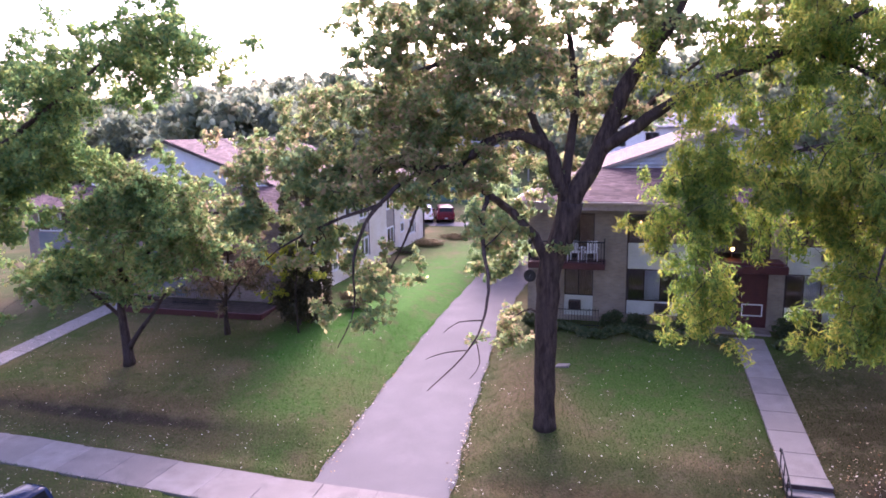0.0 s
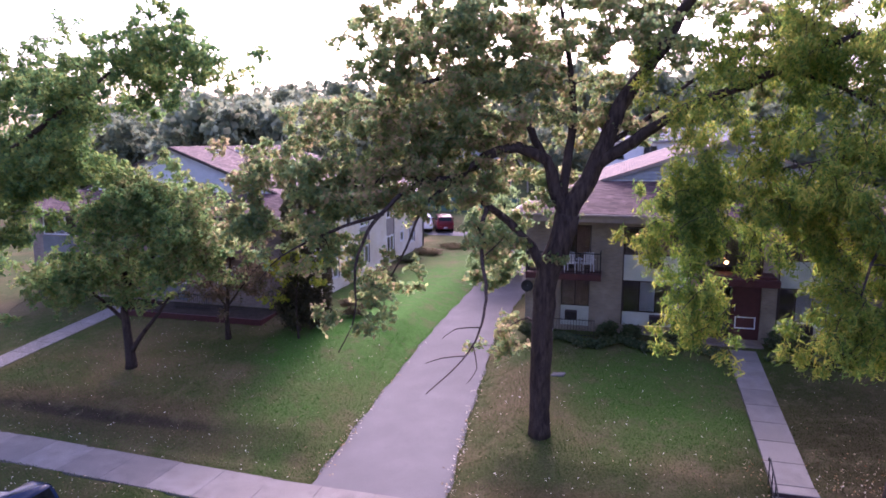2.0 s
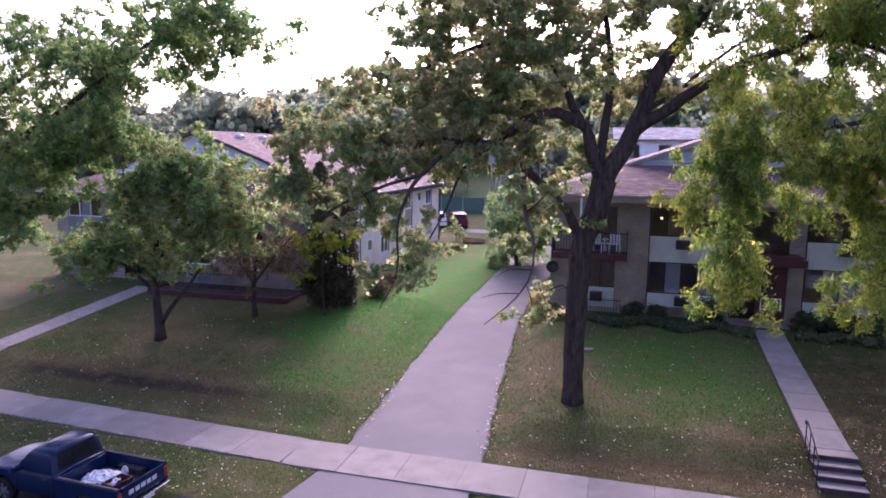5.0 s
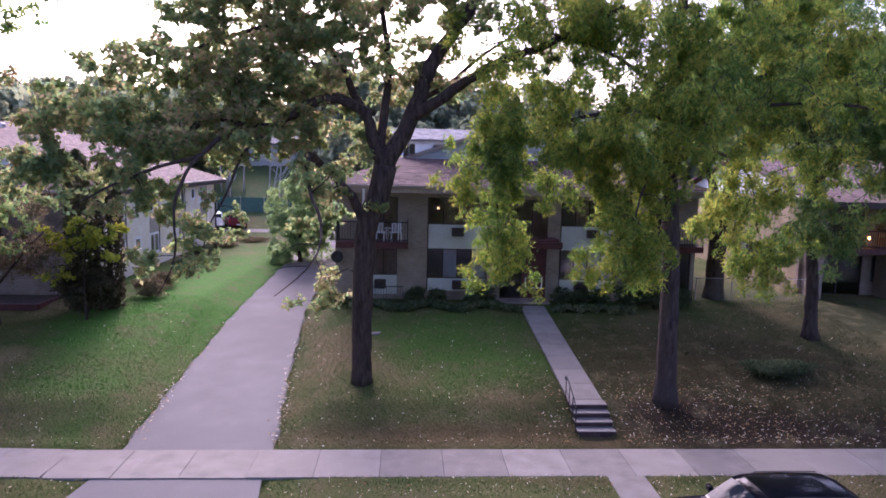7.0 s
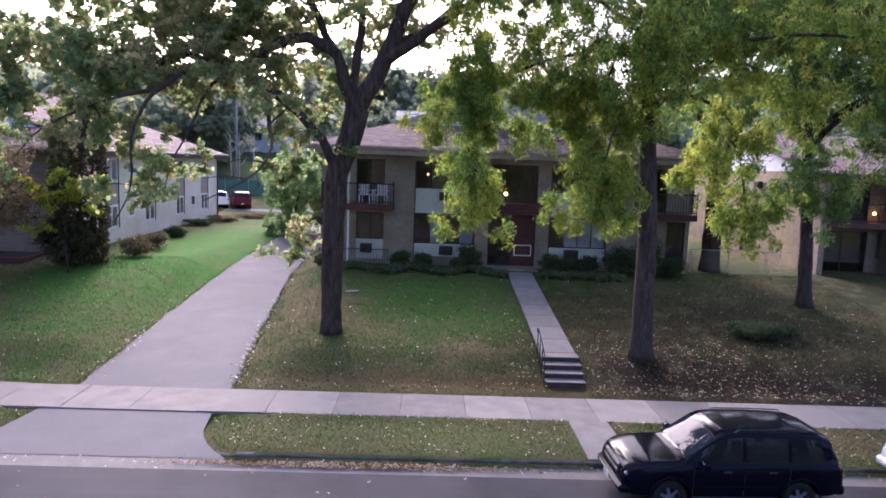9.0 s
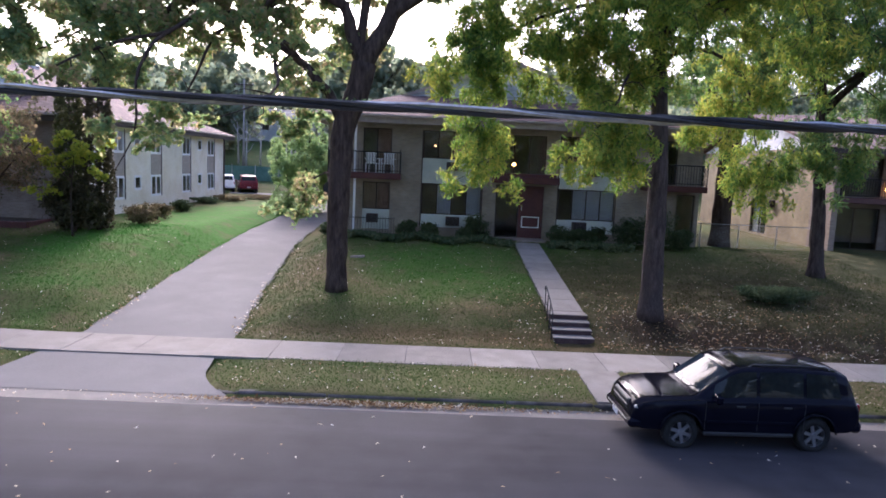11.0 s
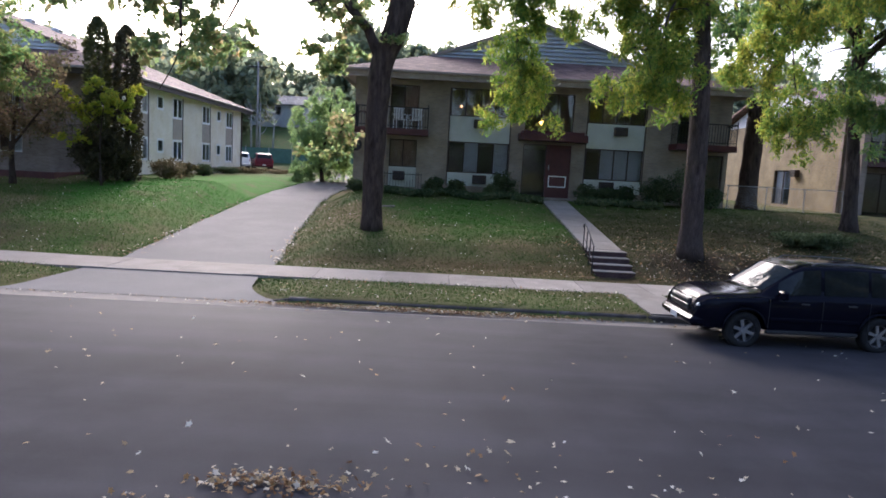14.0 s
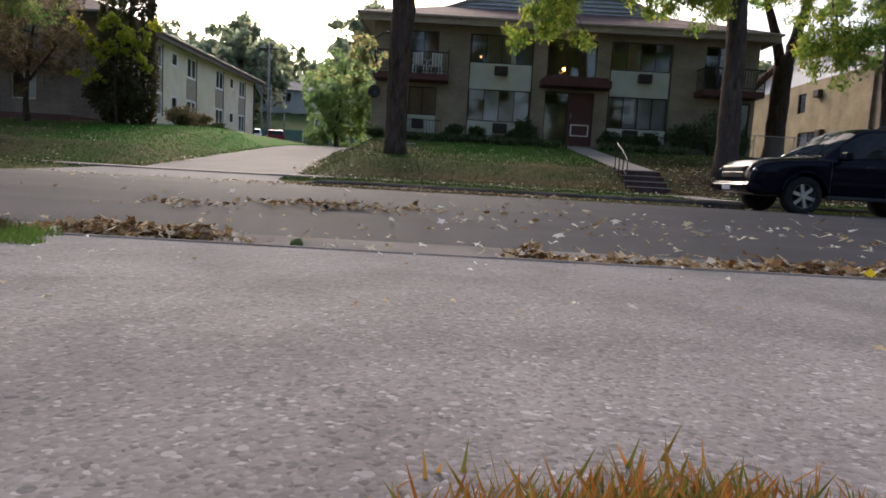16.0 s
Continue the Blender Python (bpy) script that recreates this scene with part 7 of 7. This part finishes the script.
for d in ((-0.22, 0.22, -0.3, -0.27, 0, 0.2), (-0.22, 0.22, 0.27, 0.3, 0, 0.2), (-0.22, -0.19, -0.268, 0.268, 0, 0.2), (0.19, 0.22, -0.268, 0.268, 0, 0.2), (-0.188, 0.188, -0.268, 0.268, 0, 0.02)):
    box("board", d, M["maroon"], crate)
jug = empty("plastic_jug", mT @ pose(-1.0, 0.42, 0.62), "pale plastic jug standing in the truck bed", "jug")
bm = bmesh.new()
tube(bm, [(0, 0, 0), (0, 0, 0.22), (0, 0, 0.29), (0, 0, 0.32)], [0.085, 0.085, 0.04, 0.03], 12)
part("body", bm, M["tarp"], jug, smooth=True)
box("cap", (-0.03, 0.03, -0.03, 0.03, 0.32, 0.345), M["navy"], jug, bevel=0.006)

estate("estate_car", "red estate car in the car park behind the houses", pose(-15.9, 61.2, 1.94, 0, 0, 110) @ Matrix.Scale(0.93, 4), M["red_car"])
estate("estate_car", "white estate car parked beside a red one behind the houses", pose(-17.95, 60.9, 1.94, 0, 0, 110) @ Matrix.Scale(0.93, 4), M["white_car"])
estate("estate_car", "white estate car parked at the kerb", pose(16.75, 12.0, 0.0, 0, 0, 180), M["white_car"])

# ---- street furniture and far things ----
cable = empty("overhead_cable", pose(0, 0, 0), "twisted grey overhead service cable along the street", "cable")
for k in range(3):
    bm = bmesh.new()
    pts = []
    for X in np.arange(-44, 52, 0.2):
        a = X * 2 * math.pi / 1.1 + k * 2.094
        rr = 0.008
        pts.append((X, 0.2 + rr * math.cos(a), 5.455 + 0.0004 * (X - 3) ** 2 + rr * math.sin(a)))
    tube(bm, pts, [0.0075] * len(pts), 6)
    part("strand", bm, M["metal"] if k == 0 else M["black_plastic"], cable, "bare metal strand" if k == 0 else "black insulated strand")

dish = empty("satellite_dish", pose(-3.62, 30.45, 4.0), "small dark satellite dish on the house corner", "satellite dish")
bm = bmesh.new()
bmesh.ops.create_uvsphere(bm, u_segments=20, v_segments=10, radius=0.5, matrix=pose(0, -0.42, 0.0, 90, 0, 0))
bmesh.ops.delete(bm, geom=[v for v in bm.verts if v.co.y < -0.05 + 0.0 and True and v.co.y < -0.02], context='VERTS')
bmesh.ops.solidify(bm, geom=bm.faces[:], thickness=0.012)
part("reflector", bm, M["black_plastic"], dish, smooth=True)
bm = bmesh.new()
tube(bm, [(0, 0.06, 0), (0, 0.2, -0.1), (0.0, 0.32, -0.12)], [0.02] * 3, 6)
part("bracket", bm, M["metal"], dish)

slab_o = empty("stone_slab", pose(-1.62, 25.6, gz(-1.62, 25.6)), "pale flat stone slab lying in the lawn", "stone")
bm = bmesh.new()
add_box(bm, -0.27, 0.27, -0.18, 0.18, -0.05, 0.05, bevel=0.03)
for v in bm.verts:
    v.co += Vector((0.05 * math.sin(v.co.y * 17), 0.05 * math.sin(v.co.x * 11), 0.02 * math.sin(v.co.x * 9)))
part("stone", bm, M["concrete"], slab_o)


M["pole_wood"] = surface("weathered_pole", (0.22, 0.21, 0.20), (0.34, 0.32, 0.30), 4, 0.9, 30, 0.4)


def pole(base, h, label):
    p = empty("utility_pole", pose(*base), label, "utility pole", "utility poles")
    bm = bmesh.new()
    tube(bm, [(0, 0, -0.3), (0.02, 0, h * 0.5), (0, 0, h)], [0.16, 0.13, 0.10], 10)
    part("post", bm, M["pole_wood"], p, smooth=True)
    box("cross_arm", (-1.1, 1.1, -0.06, 0.06, h - 0.7, h - 0.58), M["bark_grey"], p)
    for xq in (-1.0, -0.4, 0.4, 1.0):
        bm = bmesh.new()
        tube(bm, [(xq, 0, h - 0.58), (xq, 0, h - 0.45)], [0.04, 0.03], 8)
        part("insulator", bm, M["trim_white"], p)


pole((-21.2, 78, gz(-21.2, 78)), 10.8, "grey wooden utility pole behind the car park")
pole((3.5, 76, gz(3.5, 76)), 9.5, "grey wooden utility pole behind the car park")

M["green_mesh"] = surface("green_windscreen_mesh", (0.07, 0.14, 0.11), (0.10, 0.19, 0.15), 4, 0.9, 60, 0.3)
fence = empty("court_fence", pose(-24, 74.2, 2.4), "green windscreen fence round a sports court", "fence", "fences")
for i in range(10):
    X = i * 2.6
    bm = bmesh.new()
    tube(bm, [(X, 0, -0.4), (X, 0, 2.0)], [0.035] * 2, 6)
    part("post", bm, M["metal"], fence)
    if i < 9:
        box("screen", (X + 0.05, X + 2.55, -0.012, 0.012, 0.0, 1.85), M["green_mesh"], fence)

iron_fence = empty("chain_link_fence", pose(14.3, 31.4, 1.88), "grey chain-link fence between two houses", "fence", "fences")
for i in range(4):
    bm = bmesh.new()
    tube(bm, [(0.35 + i * 1.9, 0, -0.3), (0.35 + i * 1.9, 0, 1.18)], [0.025] * 2, 6)
    part("post", bm, M["metal"], iron_fence)
bm = bmesh.new()
tube(bm, [(0.2, 0, 1.15), (6.4, 0, 1.15)], [0.018] * 2, 6)
part("top_rail", bm, M["metal"], iron_fence)
v, f = [], []
for k in range(-12, 64):
    for s in (-1, 1):
        x0, z0 = 0.25 + k * 0.1, 0.0
        x1, z1 = x0 + s * 1.15, 1.15
        pts = [(x0, z0), (x1, z1)]
        lo, hi = 0.25, 6.35
        if min(x0, x1) < lo or max(x0, x1) > hi:
            continue
        b0 = len(v)
        v += [(x0 - 0.003, 0, z0), (x0 + 0.003, 0, z0), (x1 + 0.003, 0, z1), (x1 - 0.003, 0, z1), (x0, 0.005, z0), (x1, 0.005, z1)]
        f += [(b0, b0 + 1, b0 + 2, b0 + 3), (b0 + 1, b0 + 4, b0 + 5, b0 + 2), (b0 + 4, b0, b0 + 3, b0 + 5)]
tagged(mesh_obj("mesh", v, f, M["metal"], iron_fence), "wire mesh", kind="stuff")

rail_b = empty("iron_fence", mB @ pose(10.7, -1.5, 0.0), "low black iron fence by the neighbour's patio", "fence", "fences")
for i in range(17):
    box("picket", (i * 0.13 - 0.008, i * 0.13 + 0.008, -0.008, 0.008, -0.15, 0.95), M["iron"], rail_b)
for z in (0.15, 0.85):
    box("rail", (-0.02, 2.1, -0.012, 0.012, z, z + 0.03), M["iron"], rail_b)
rail_a = copy_thing(rail_b, mA @ pose(fx(-2.5), -1.3, 0.0))
rail_a["label"] = "low black iron fence by the ground-floor window"


def far_house(name, label, m, W, D, H, wallmat, roofmat, cols, rows, rise=1.6):
    h = empty(name, m, label, "house", "far houses")
    ops = []
    for i in range(cols):
        for j in range(rows):
            a = W * (i + 0.5) / cols
            ops.append((a - 0.6, a + 0.6, 1.0 + 2.7 * j, 2.3 + 2.7 * j))
    wall(h, turned("front", W, D), W, H, ops, wallmat, z0=-2.5)
    for k in ("right", "left"):
        wall(h, turned(k, W, D) @ Matrix.Translation((0.25, 0, 0)), D - 0.5, H, [], wallmat, z0=-2.5)
    wall(h, turned("back", W, D), W, H, [], wallmat, z0=-2.5)
    for a, b, z0, z1 in ops:
        window(h, I4, a, b, z0, z1, 2, M["trim_white"], ())
    for s in (0, 1):
        poly = [(-0.4, -0.5 if s == 0 else D + 0.5, H), (W + 0.4, -0.5 if s == 0 else D + 0.5, H), (W + 0.4, D / 2, H + rise), (-0.4, D / 2, H + rise)]
        bm = bmesh.new()
        top = [bm.verts.new(Vector(p) + Vector((0, 0, 0.15))) for p in poly]
        low = [bm.verts.new(p) for p in poly]
        bm.faces.new(top)
        bm.faces.new(low)
        for k in range(4):
            bm.faces.new((low[k], low[(k + 1) % 4], top[(k + 1) % 4], top[k]))
        bmesh.ops.recalc_face_normals(bm, faces=bm.faces)
        part("roof", bm, roofmat, h)
    for xq in (0.0, W - 0.2):
        bm = bmesh.new()
        q = [[bm.verts.new((xx, yy, zz)) for yy, zz in ((0, H), (D, H), (D / 2, H + rise))] for xx in (xq, xq + 0.2)]
        bm.faces.new(q[0])
        bm.faces.new(q[1])
        for k in range(3):
            bm.faces.new((q[0][k], q[0][(k + 1) % 3], q[1][(k + 1) % 3], q[1][k]))
        bmesh.ops.recalc_face_normals(bm, faces=bm.faces)
        part("gable", bm, wallmat, h)
    return h


far_house("hill_house", "blue-grey sided house among the trees on the hill", pose(-27, 94, 5.4, 0, 0, 3), 11, 9, 5.2, M["siding"], M["shingle_grey"], 4, 2)
far_house("white_house", "white house with grey roof behind the apartments", pose(-1.5, 62, 5.3, 0, 0, 2), 14, 9, 5.3, M["white_siding"], M["shingle_grey"], 5, 2, rise=1.2)

# ---- small living things and litter ----
def scatter(n, x0, x1, y0, y1, seed, dens=None):
    rg = np.random.default_rng(seed)
    X, Y = rg.uniform(x0, x1, n), rg.uniform(y0, y1, n)
    if dens is not None:
        keep = rg.uniform(0, 1, n) < dens(X, Y)
        X, Y = X[keep], Y[keep]
    return X, Y


def grass(name, X, Y, Z, h, w, mat, seed, label):
    rg = np.random.default_rng(seed)
    n = len(X)
    a = rg.uniform(0, 2 * math.pi, n)
    hh = h * rg.uniform(0.5, 1.3, n)
    lean = rg.normal(0, 0.5, (n, 2)) * hh[:, None]
    v = np.empty((n, 3, 3))
    v[:, 0] = np.stack([X - w * np.cos(a), Y - w * np.sin(a), Z - 0.005], -1)
    v[:, 1] = np.stack([X + w * np.cos(a), Y + w * np.sin(a), Z - 0.005], -1)
    v[:, 2] = np.stack([X + lean[:, 0], Y + lean[:, 1], Z + hh], -1)
    o = fast_mesh(name, v.reshape(-1, 3), np.arange(n * 3).reshape(n, 3), mat)
    return tagged(o, label, "grass", kind="stuff")


X, Y = scatter(330000, -30, 20, 13.12, 31, 201, lambda x, y: (~in_paving(x, y, -0.03)) * np.clip(1.25 - (y - 13) / 26, 0.35, 1))
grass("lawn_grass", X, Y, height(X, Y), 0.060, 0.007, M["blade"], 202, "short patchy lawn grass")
X, Y = scatter(60000, -14, -2, 17.3, 46, 203, lambda x, y: ((np.abs(x - drive_edges(y)[0] + 0.02) < 0.10) | (np.abs(x - drive_edges(y)[1] - 0.02) < 0.10)) * 1.0)
grass("drive_edge_grass", X, Y, height(X, Y), 0.09, 0.006, M["blade"], 204, "longer grass along the drive edges")
M["tuft"] = leafy("autumn_grass", [(0.34, 0.20, 0.05), (0.16, 0.17, 0.035), (0.36, 0.12, 0.03), (0.30, 0.20, 0.05), (0.40, 0.16, 0.05), (0.14, 0.15, 0.035)], through_light=0.4)
rg = np.random.default_rng(205)
X = rg.uniform(-0.12, 1.0, 4200)
Y = -0.69 + 0.05 * np.sin(X * 9) + rg.normal(0, 0.045, 4200)
grass("crack_grass", X, Y, np.full(4200, 0.10), 0.031, 0.0032, M["tuft"], 206, "tuft of yellow and red autumn grass in the drive joint")
X, Y = scatter(9000, -6, -1.88, 1.2, 1.68, 207)
grass("verge_grass", X, Y, height(X, Y), 0.06, 0.004, M["lawn"], 208, "grass verge beside the near drive")
M["lush"] = leafy("lush_grass", [(0.05, 0.12, 0.02), (0.09, 0.18, 0.03), (0.16, 0.22, 0.05)], through_light=0.35)
X, Y = scatter(2600, -2.5, -1.62, 1.25, 1.69, 209, lambda x, y: (x < -1.66 - 0.12 * np.sin(y * 9)) * 1.0)
grass("overhanging_grass", X, Y, np.full(len(X), 0.05), 0.05, 0.003, M["lush"], 210, "lush grass growing over the drive corner")


def litter(name, X, Y, Z, size, mat, seed, label):
    rg = np.random.default_rng(seed)
    pts = np.stack([X, Y, Z + rg.uniform(0.008, 0.02, len(X))], -1)
    n = len(X)
    # lobed leaves of ten corners, long lobes and deep notches, curled
    ang = np.linspace(0, 2 * math.pi, 11)[:-1]
    notch = np.where(np.arange(10) % 2, 0.55, 1.15)[None]
    r = size * rg.uniform(0.5, 1.25, n)[:, None] * notch * rg.uniform(0.7, 1.25, (n, 10))
    t0 = rg.uniform(0, 6.28, n)[:, None]
    tilt = rg.normal(0, 0.28, (n, 2))
    slim = rg.uniform(0.45, 0.9, n)[:, None]
    vx, vy = r * np.cos(ang), r * np.sin(ang) * slim
    vx, vy = vx * np.cos(t0) - vy * np.sin(t0), vx * np.sin(t0) + vy * np.cos(t0)
    vz = vx * tilt[:, :1] + vy * tilt[:, 1:] + np.abs(rg.normal(0, 0.35, (n, 10))) * size * 0.55
    vz -= vz.min(axis=1, keepdims=True)
    v = np.stack([pts[:, :1] + vx, pts[:, 1:2] + vy, pts[:, 2:] + vz], -1)
    o = fast_mesh(name, v.reshape(-1, 3), np.arange(n * 10).reshape(n, 10), mat)
    return tagged(o, label, "leaves", kind="stuff")


X, Y = scatter(12000, -28, 19, 13.15, 29, 211, lambda x, y: (~in_paving(x, y)) * np.where(y < 15.6, 1.0, np.where(y < 19, 0.5, 0.22)))
litter("lawn_leaves", X, Y, height(X, Y) + 0.02, 0.033, M["litter"], 212, "pale fallen leaves scattered over the lawns")
X, Y = scatter(6500, 3, 20, 17.4, 22, 213, lambda x, y: (~in_paving(x, y)) * np.exp(-((x - 10) / 5) ** 2) * np.clip((22 - y) / 3, 0, 1))
litter("tree_foot_leaves", X, Y, height(X, Y) + 0.02, 0.038, M["litter_brown"], 214, "carpet of brown leaves lying round the tree foot")
rz = lambda x, y: np.where((y > 2.6) & (y < 12.38), 0.085 * (1 - ((y - 7.49) / 4.89) ** 2), 0.0)
X, Y = scatter(7000, -12, 14, 2.4, 12.9, 215, lambda x, y: np.clip(0.04 + 0.9 * np.exp(-((y - 4.0) / 1.3) ** 2) * np.exp(-((x - 1.6) / 2.4) ** 2) + 0.45 * np.exp(-((12.9 - y) / 0.35) ** 2), 0, 1))
litter("road_leaves", X, Y, rz(X, Y), 0.040, M["litter"], 216, "pale fallen leaves scattered on the street")
rg = np.random.default_rng(217)


def drift(name, n, cx, cy, lx, ly, h, seed, label, mat="litter_brown", size=0.029):
    rg = np.random.default_rng(seed)
    X = cx + rg.normal(0, lx / 2, n)
    Y = cy + rg.normal(0, ly / 2, n)
    bump = h * np.exp(-((X - cx) / lx) ** 2 - ((Y - cy) / ly) ** 2)
    Z = rz(X, Y) + np.where(Y < 1.70, 0.055, 0) + rg.uniform(0, 1, n) * bump
    litter(name, X, Y, Z, size, M[mat], seed + 1, label)


drift("leaf_drift", 900, -1.68, 1.99, 0.44, 0.20, 0.07, 221, "drift of brown leaves in the gutter", "litter_brown", 0.032)
drift("leaf_drift", 300, -1.30, 2.06, 0.22, 0.15, 0.07, 229, "drift of brown leaves in the gutter")
drift("leaf_drift", 900, 1.95, 1.93, 0.95, 0.16, 0.05, 223, "drift of brown leaves in the gutter", "litter_brown", 0.034)
drift("leaf_drift", 170, 0.80, 1.90, 0.42, 0.10, 0.04, 243, "drift of brown leaves in the gutter", "litter_brown", 0.034)
drift("leaf_drift", 130, 0.35, 1.93, 0.14, 0.08, 0.07, 225, "drift of brown leaves in the gutter")
drift("leaf_drift", 260, -1.0, 4.5, 0.80, 0.26, 0.03, 227, "thin drift of brown leaves on the street", "litter_brown", 0.038)
drift("leaf_drift", 90, -2.05, 3.9, 0.45, 0.25, 0.03, 231, "thin drift of brown leaves on the street")
drift("leaf_drift", 2200, -0.2, 12.72, 3.6, 0.16, 0.03, 233, "leaves gathered against the far kerb", "litter_brown", 0.038)
X, Y = scatter(230, -7, 8, 1.78, 2.75, 239)
litter("gutter_leaves", X, Y, rz(X, Y), 0.034, M["litter"], 240, "pale leaves strewn along the near gutter")
X, Y = scatter(110, -1.8, 6, 0.1, 1.65, 235)
litter("drive_leaves", X, Y, 0.10 - 0.055 * (Y + 0.55) / 2.26, 0.016, M["litter"], 236, "small pale leaf scraps on the near drive")
X, Y = scatter(9000, -10, -3, 17.4, 30, 237, lambda x, y: np.exp(-(np.minimum(np.abs(x - drive_edges(y)[0]), np.abs(x - drive_edges(y)[1])) / 0.18) ** 2) * np.clip(1.2 - (y - 17) / 9, 0.06, 1) * 0.8)
litter("drive_edge_leaves", X, Y, height(X, Y) + 0.01, 0.045, M["litter"], 238, "leaves lying along the drive edges")
M["moss"] = surface("green_fruit_husk", (0.06, 0.09, 0.02), (0.12, 0.16, 0.04), 20, 0.8, 60, 0.4)
for X, Y in ((-0.78, 1.98), (-2.02, 1.85)):
    o = empty("walnut_husk", pose(X, Y, 0.0), "round green walnut husk in the gutter", "fruit", "husks")
    bm = bmesh.new()
    bmesh.ops.create_icosphere(bm, subdivisions=2, radius=0.032, matrix=Matrix.Translation((0, 0, 0.03)))
    for v in bm.verts:
        v.co *= 1 + 0.06 * math.sin(v.co.x * 130) * math.cos(v.co.y * 110)
    part("husk", bm, M["moss"], o, smooth=True)
M["yellow_leaf"] = leafy("yellow_leaf", [(0.75, 0.55, 0.03), (0.8, 0.62, 0.05)], through_light=0.3)
v, f = leaf_mesh(np.random.default_rng(3), np.array([[0, 0, 0.03]]), 0.055, 0.045)
o = empty("yellow_leaf", pose(1.835, 1.735, 0.04), "single bright yellow leaf standing in the gutter", "leaf")
fast_mesh("blade", v, f, M["yellow_leaf"], o)

# undergrowth that closes the wood at its foot
rg = np.random.default_rng(301)
n = 26000
X, Y = rg.uniform(-95, 85, n), rg.uniform(79, 135, n)
keep = ~((X > -31) & (X < -7) & (Y < 100))
X, Y = X[keep], Y[keep]
Z = height(X, Y) + rg.beta(1.2, 1.6, len(X)) * 5.5
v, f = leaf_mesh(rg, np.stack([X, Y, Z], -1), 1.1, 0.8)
tagged(fast_mesh("undergrowth", v, f, M["hazy_leaf"]), "leafy undergrowth at the foot of the wood", "undergrowth", kind="stuff")

# pale dead stems on the slope before the wood
M["dead_wood"] = surface("bleached_wood", (0.38, 0.36, 0.35), (0.55, 0.53, 0.51), 4, 0.9, 30, 0.4)
rd = random.Random(17)
for i in range(9):
    X, Y = -23 + 1.6 * i + rd.uniform(-1, 1), 78 + rd.uniform(0, 5)
    snag = empty("dead_tree", pose(X, Y, gz(X, Y)), "bare bleached dead tree on the slope", "tree", "dead trees")
    bm = bmesh.new()
    h = rd.uniform(4.5, 8.5)
    lean = rd.uniform(-0.8, 0.8)
    tube(bm, [(0, 0, -0.2), (lean * 0.3, 0, h * 0.4), (lean, 0.1, h)], [0.13, 0.09, 0.03], 7)
    for k in range(5):
        z0 = h * rd.uniform(0.35, 0.8)
        s = rd.choice((-1, 1))
        ln = rd.uniform(0.8, 2.0)
        tube(bm, [(lean * z0 / h, 0.03, z0), (lean * z0 / h + s * ln * 0.6, 0, z0 + ln * 0.5), (lean * z0 / h + s * ln, rd.uniform(-.3, .3), z0 + ln * 1.3)], [0.06, 0.04, 0.015], 5)
    part("stem", bm, M["dead_wood"], snag, smooth=True)
for i in range(4):
    X = -21.5 + 1.25 * i
    shrub("low_shrub", "low scrubby bush at the edge of the car park", (X, 59.0 + 0.4 * math.sin(i * 2.1), gz(X, 59.0)), (0.8, 0.6, 0.28 + 0.12 * math.sin(i * 1.7)), M["shrub_leaf"], 400 + i, 700, (0.16, 0.09))
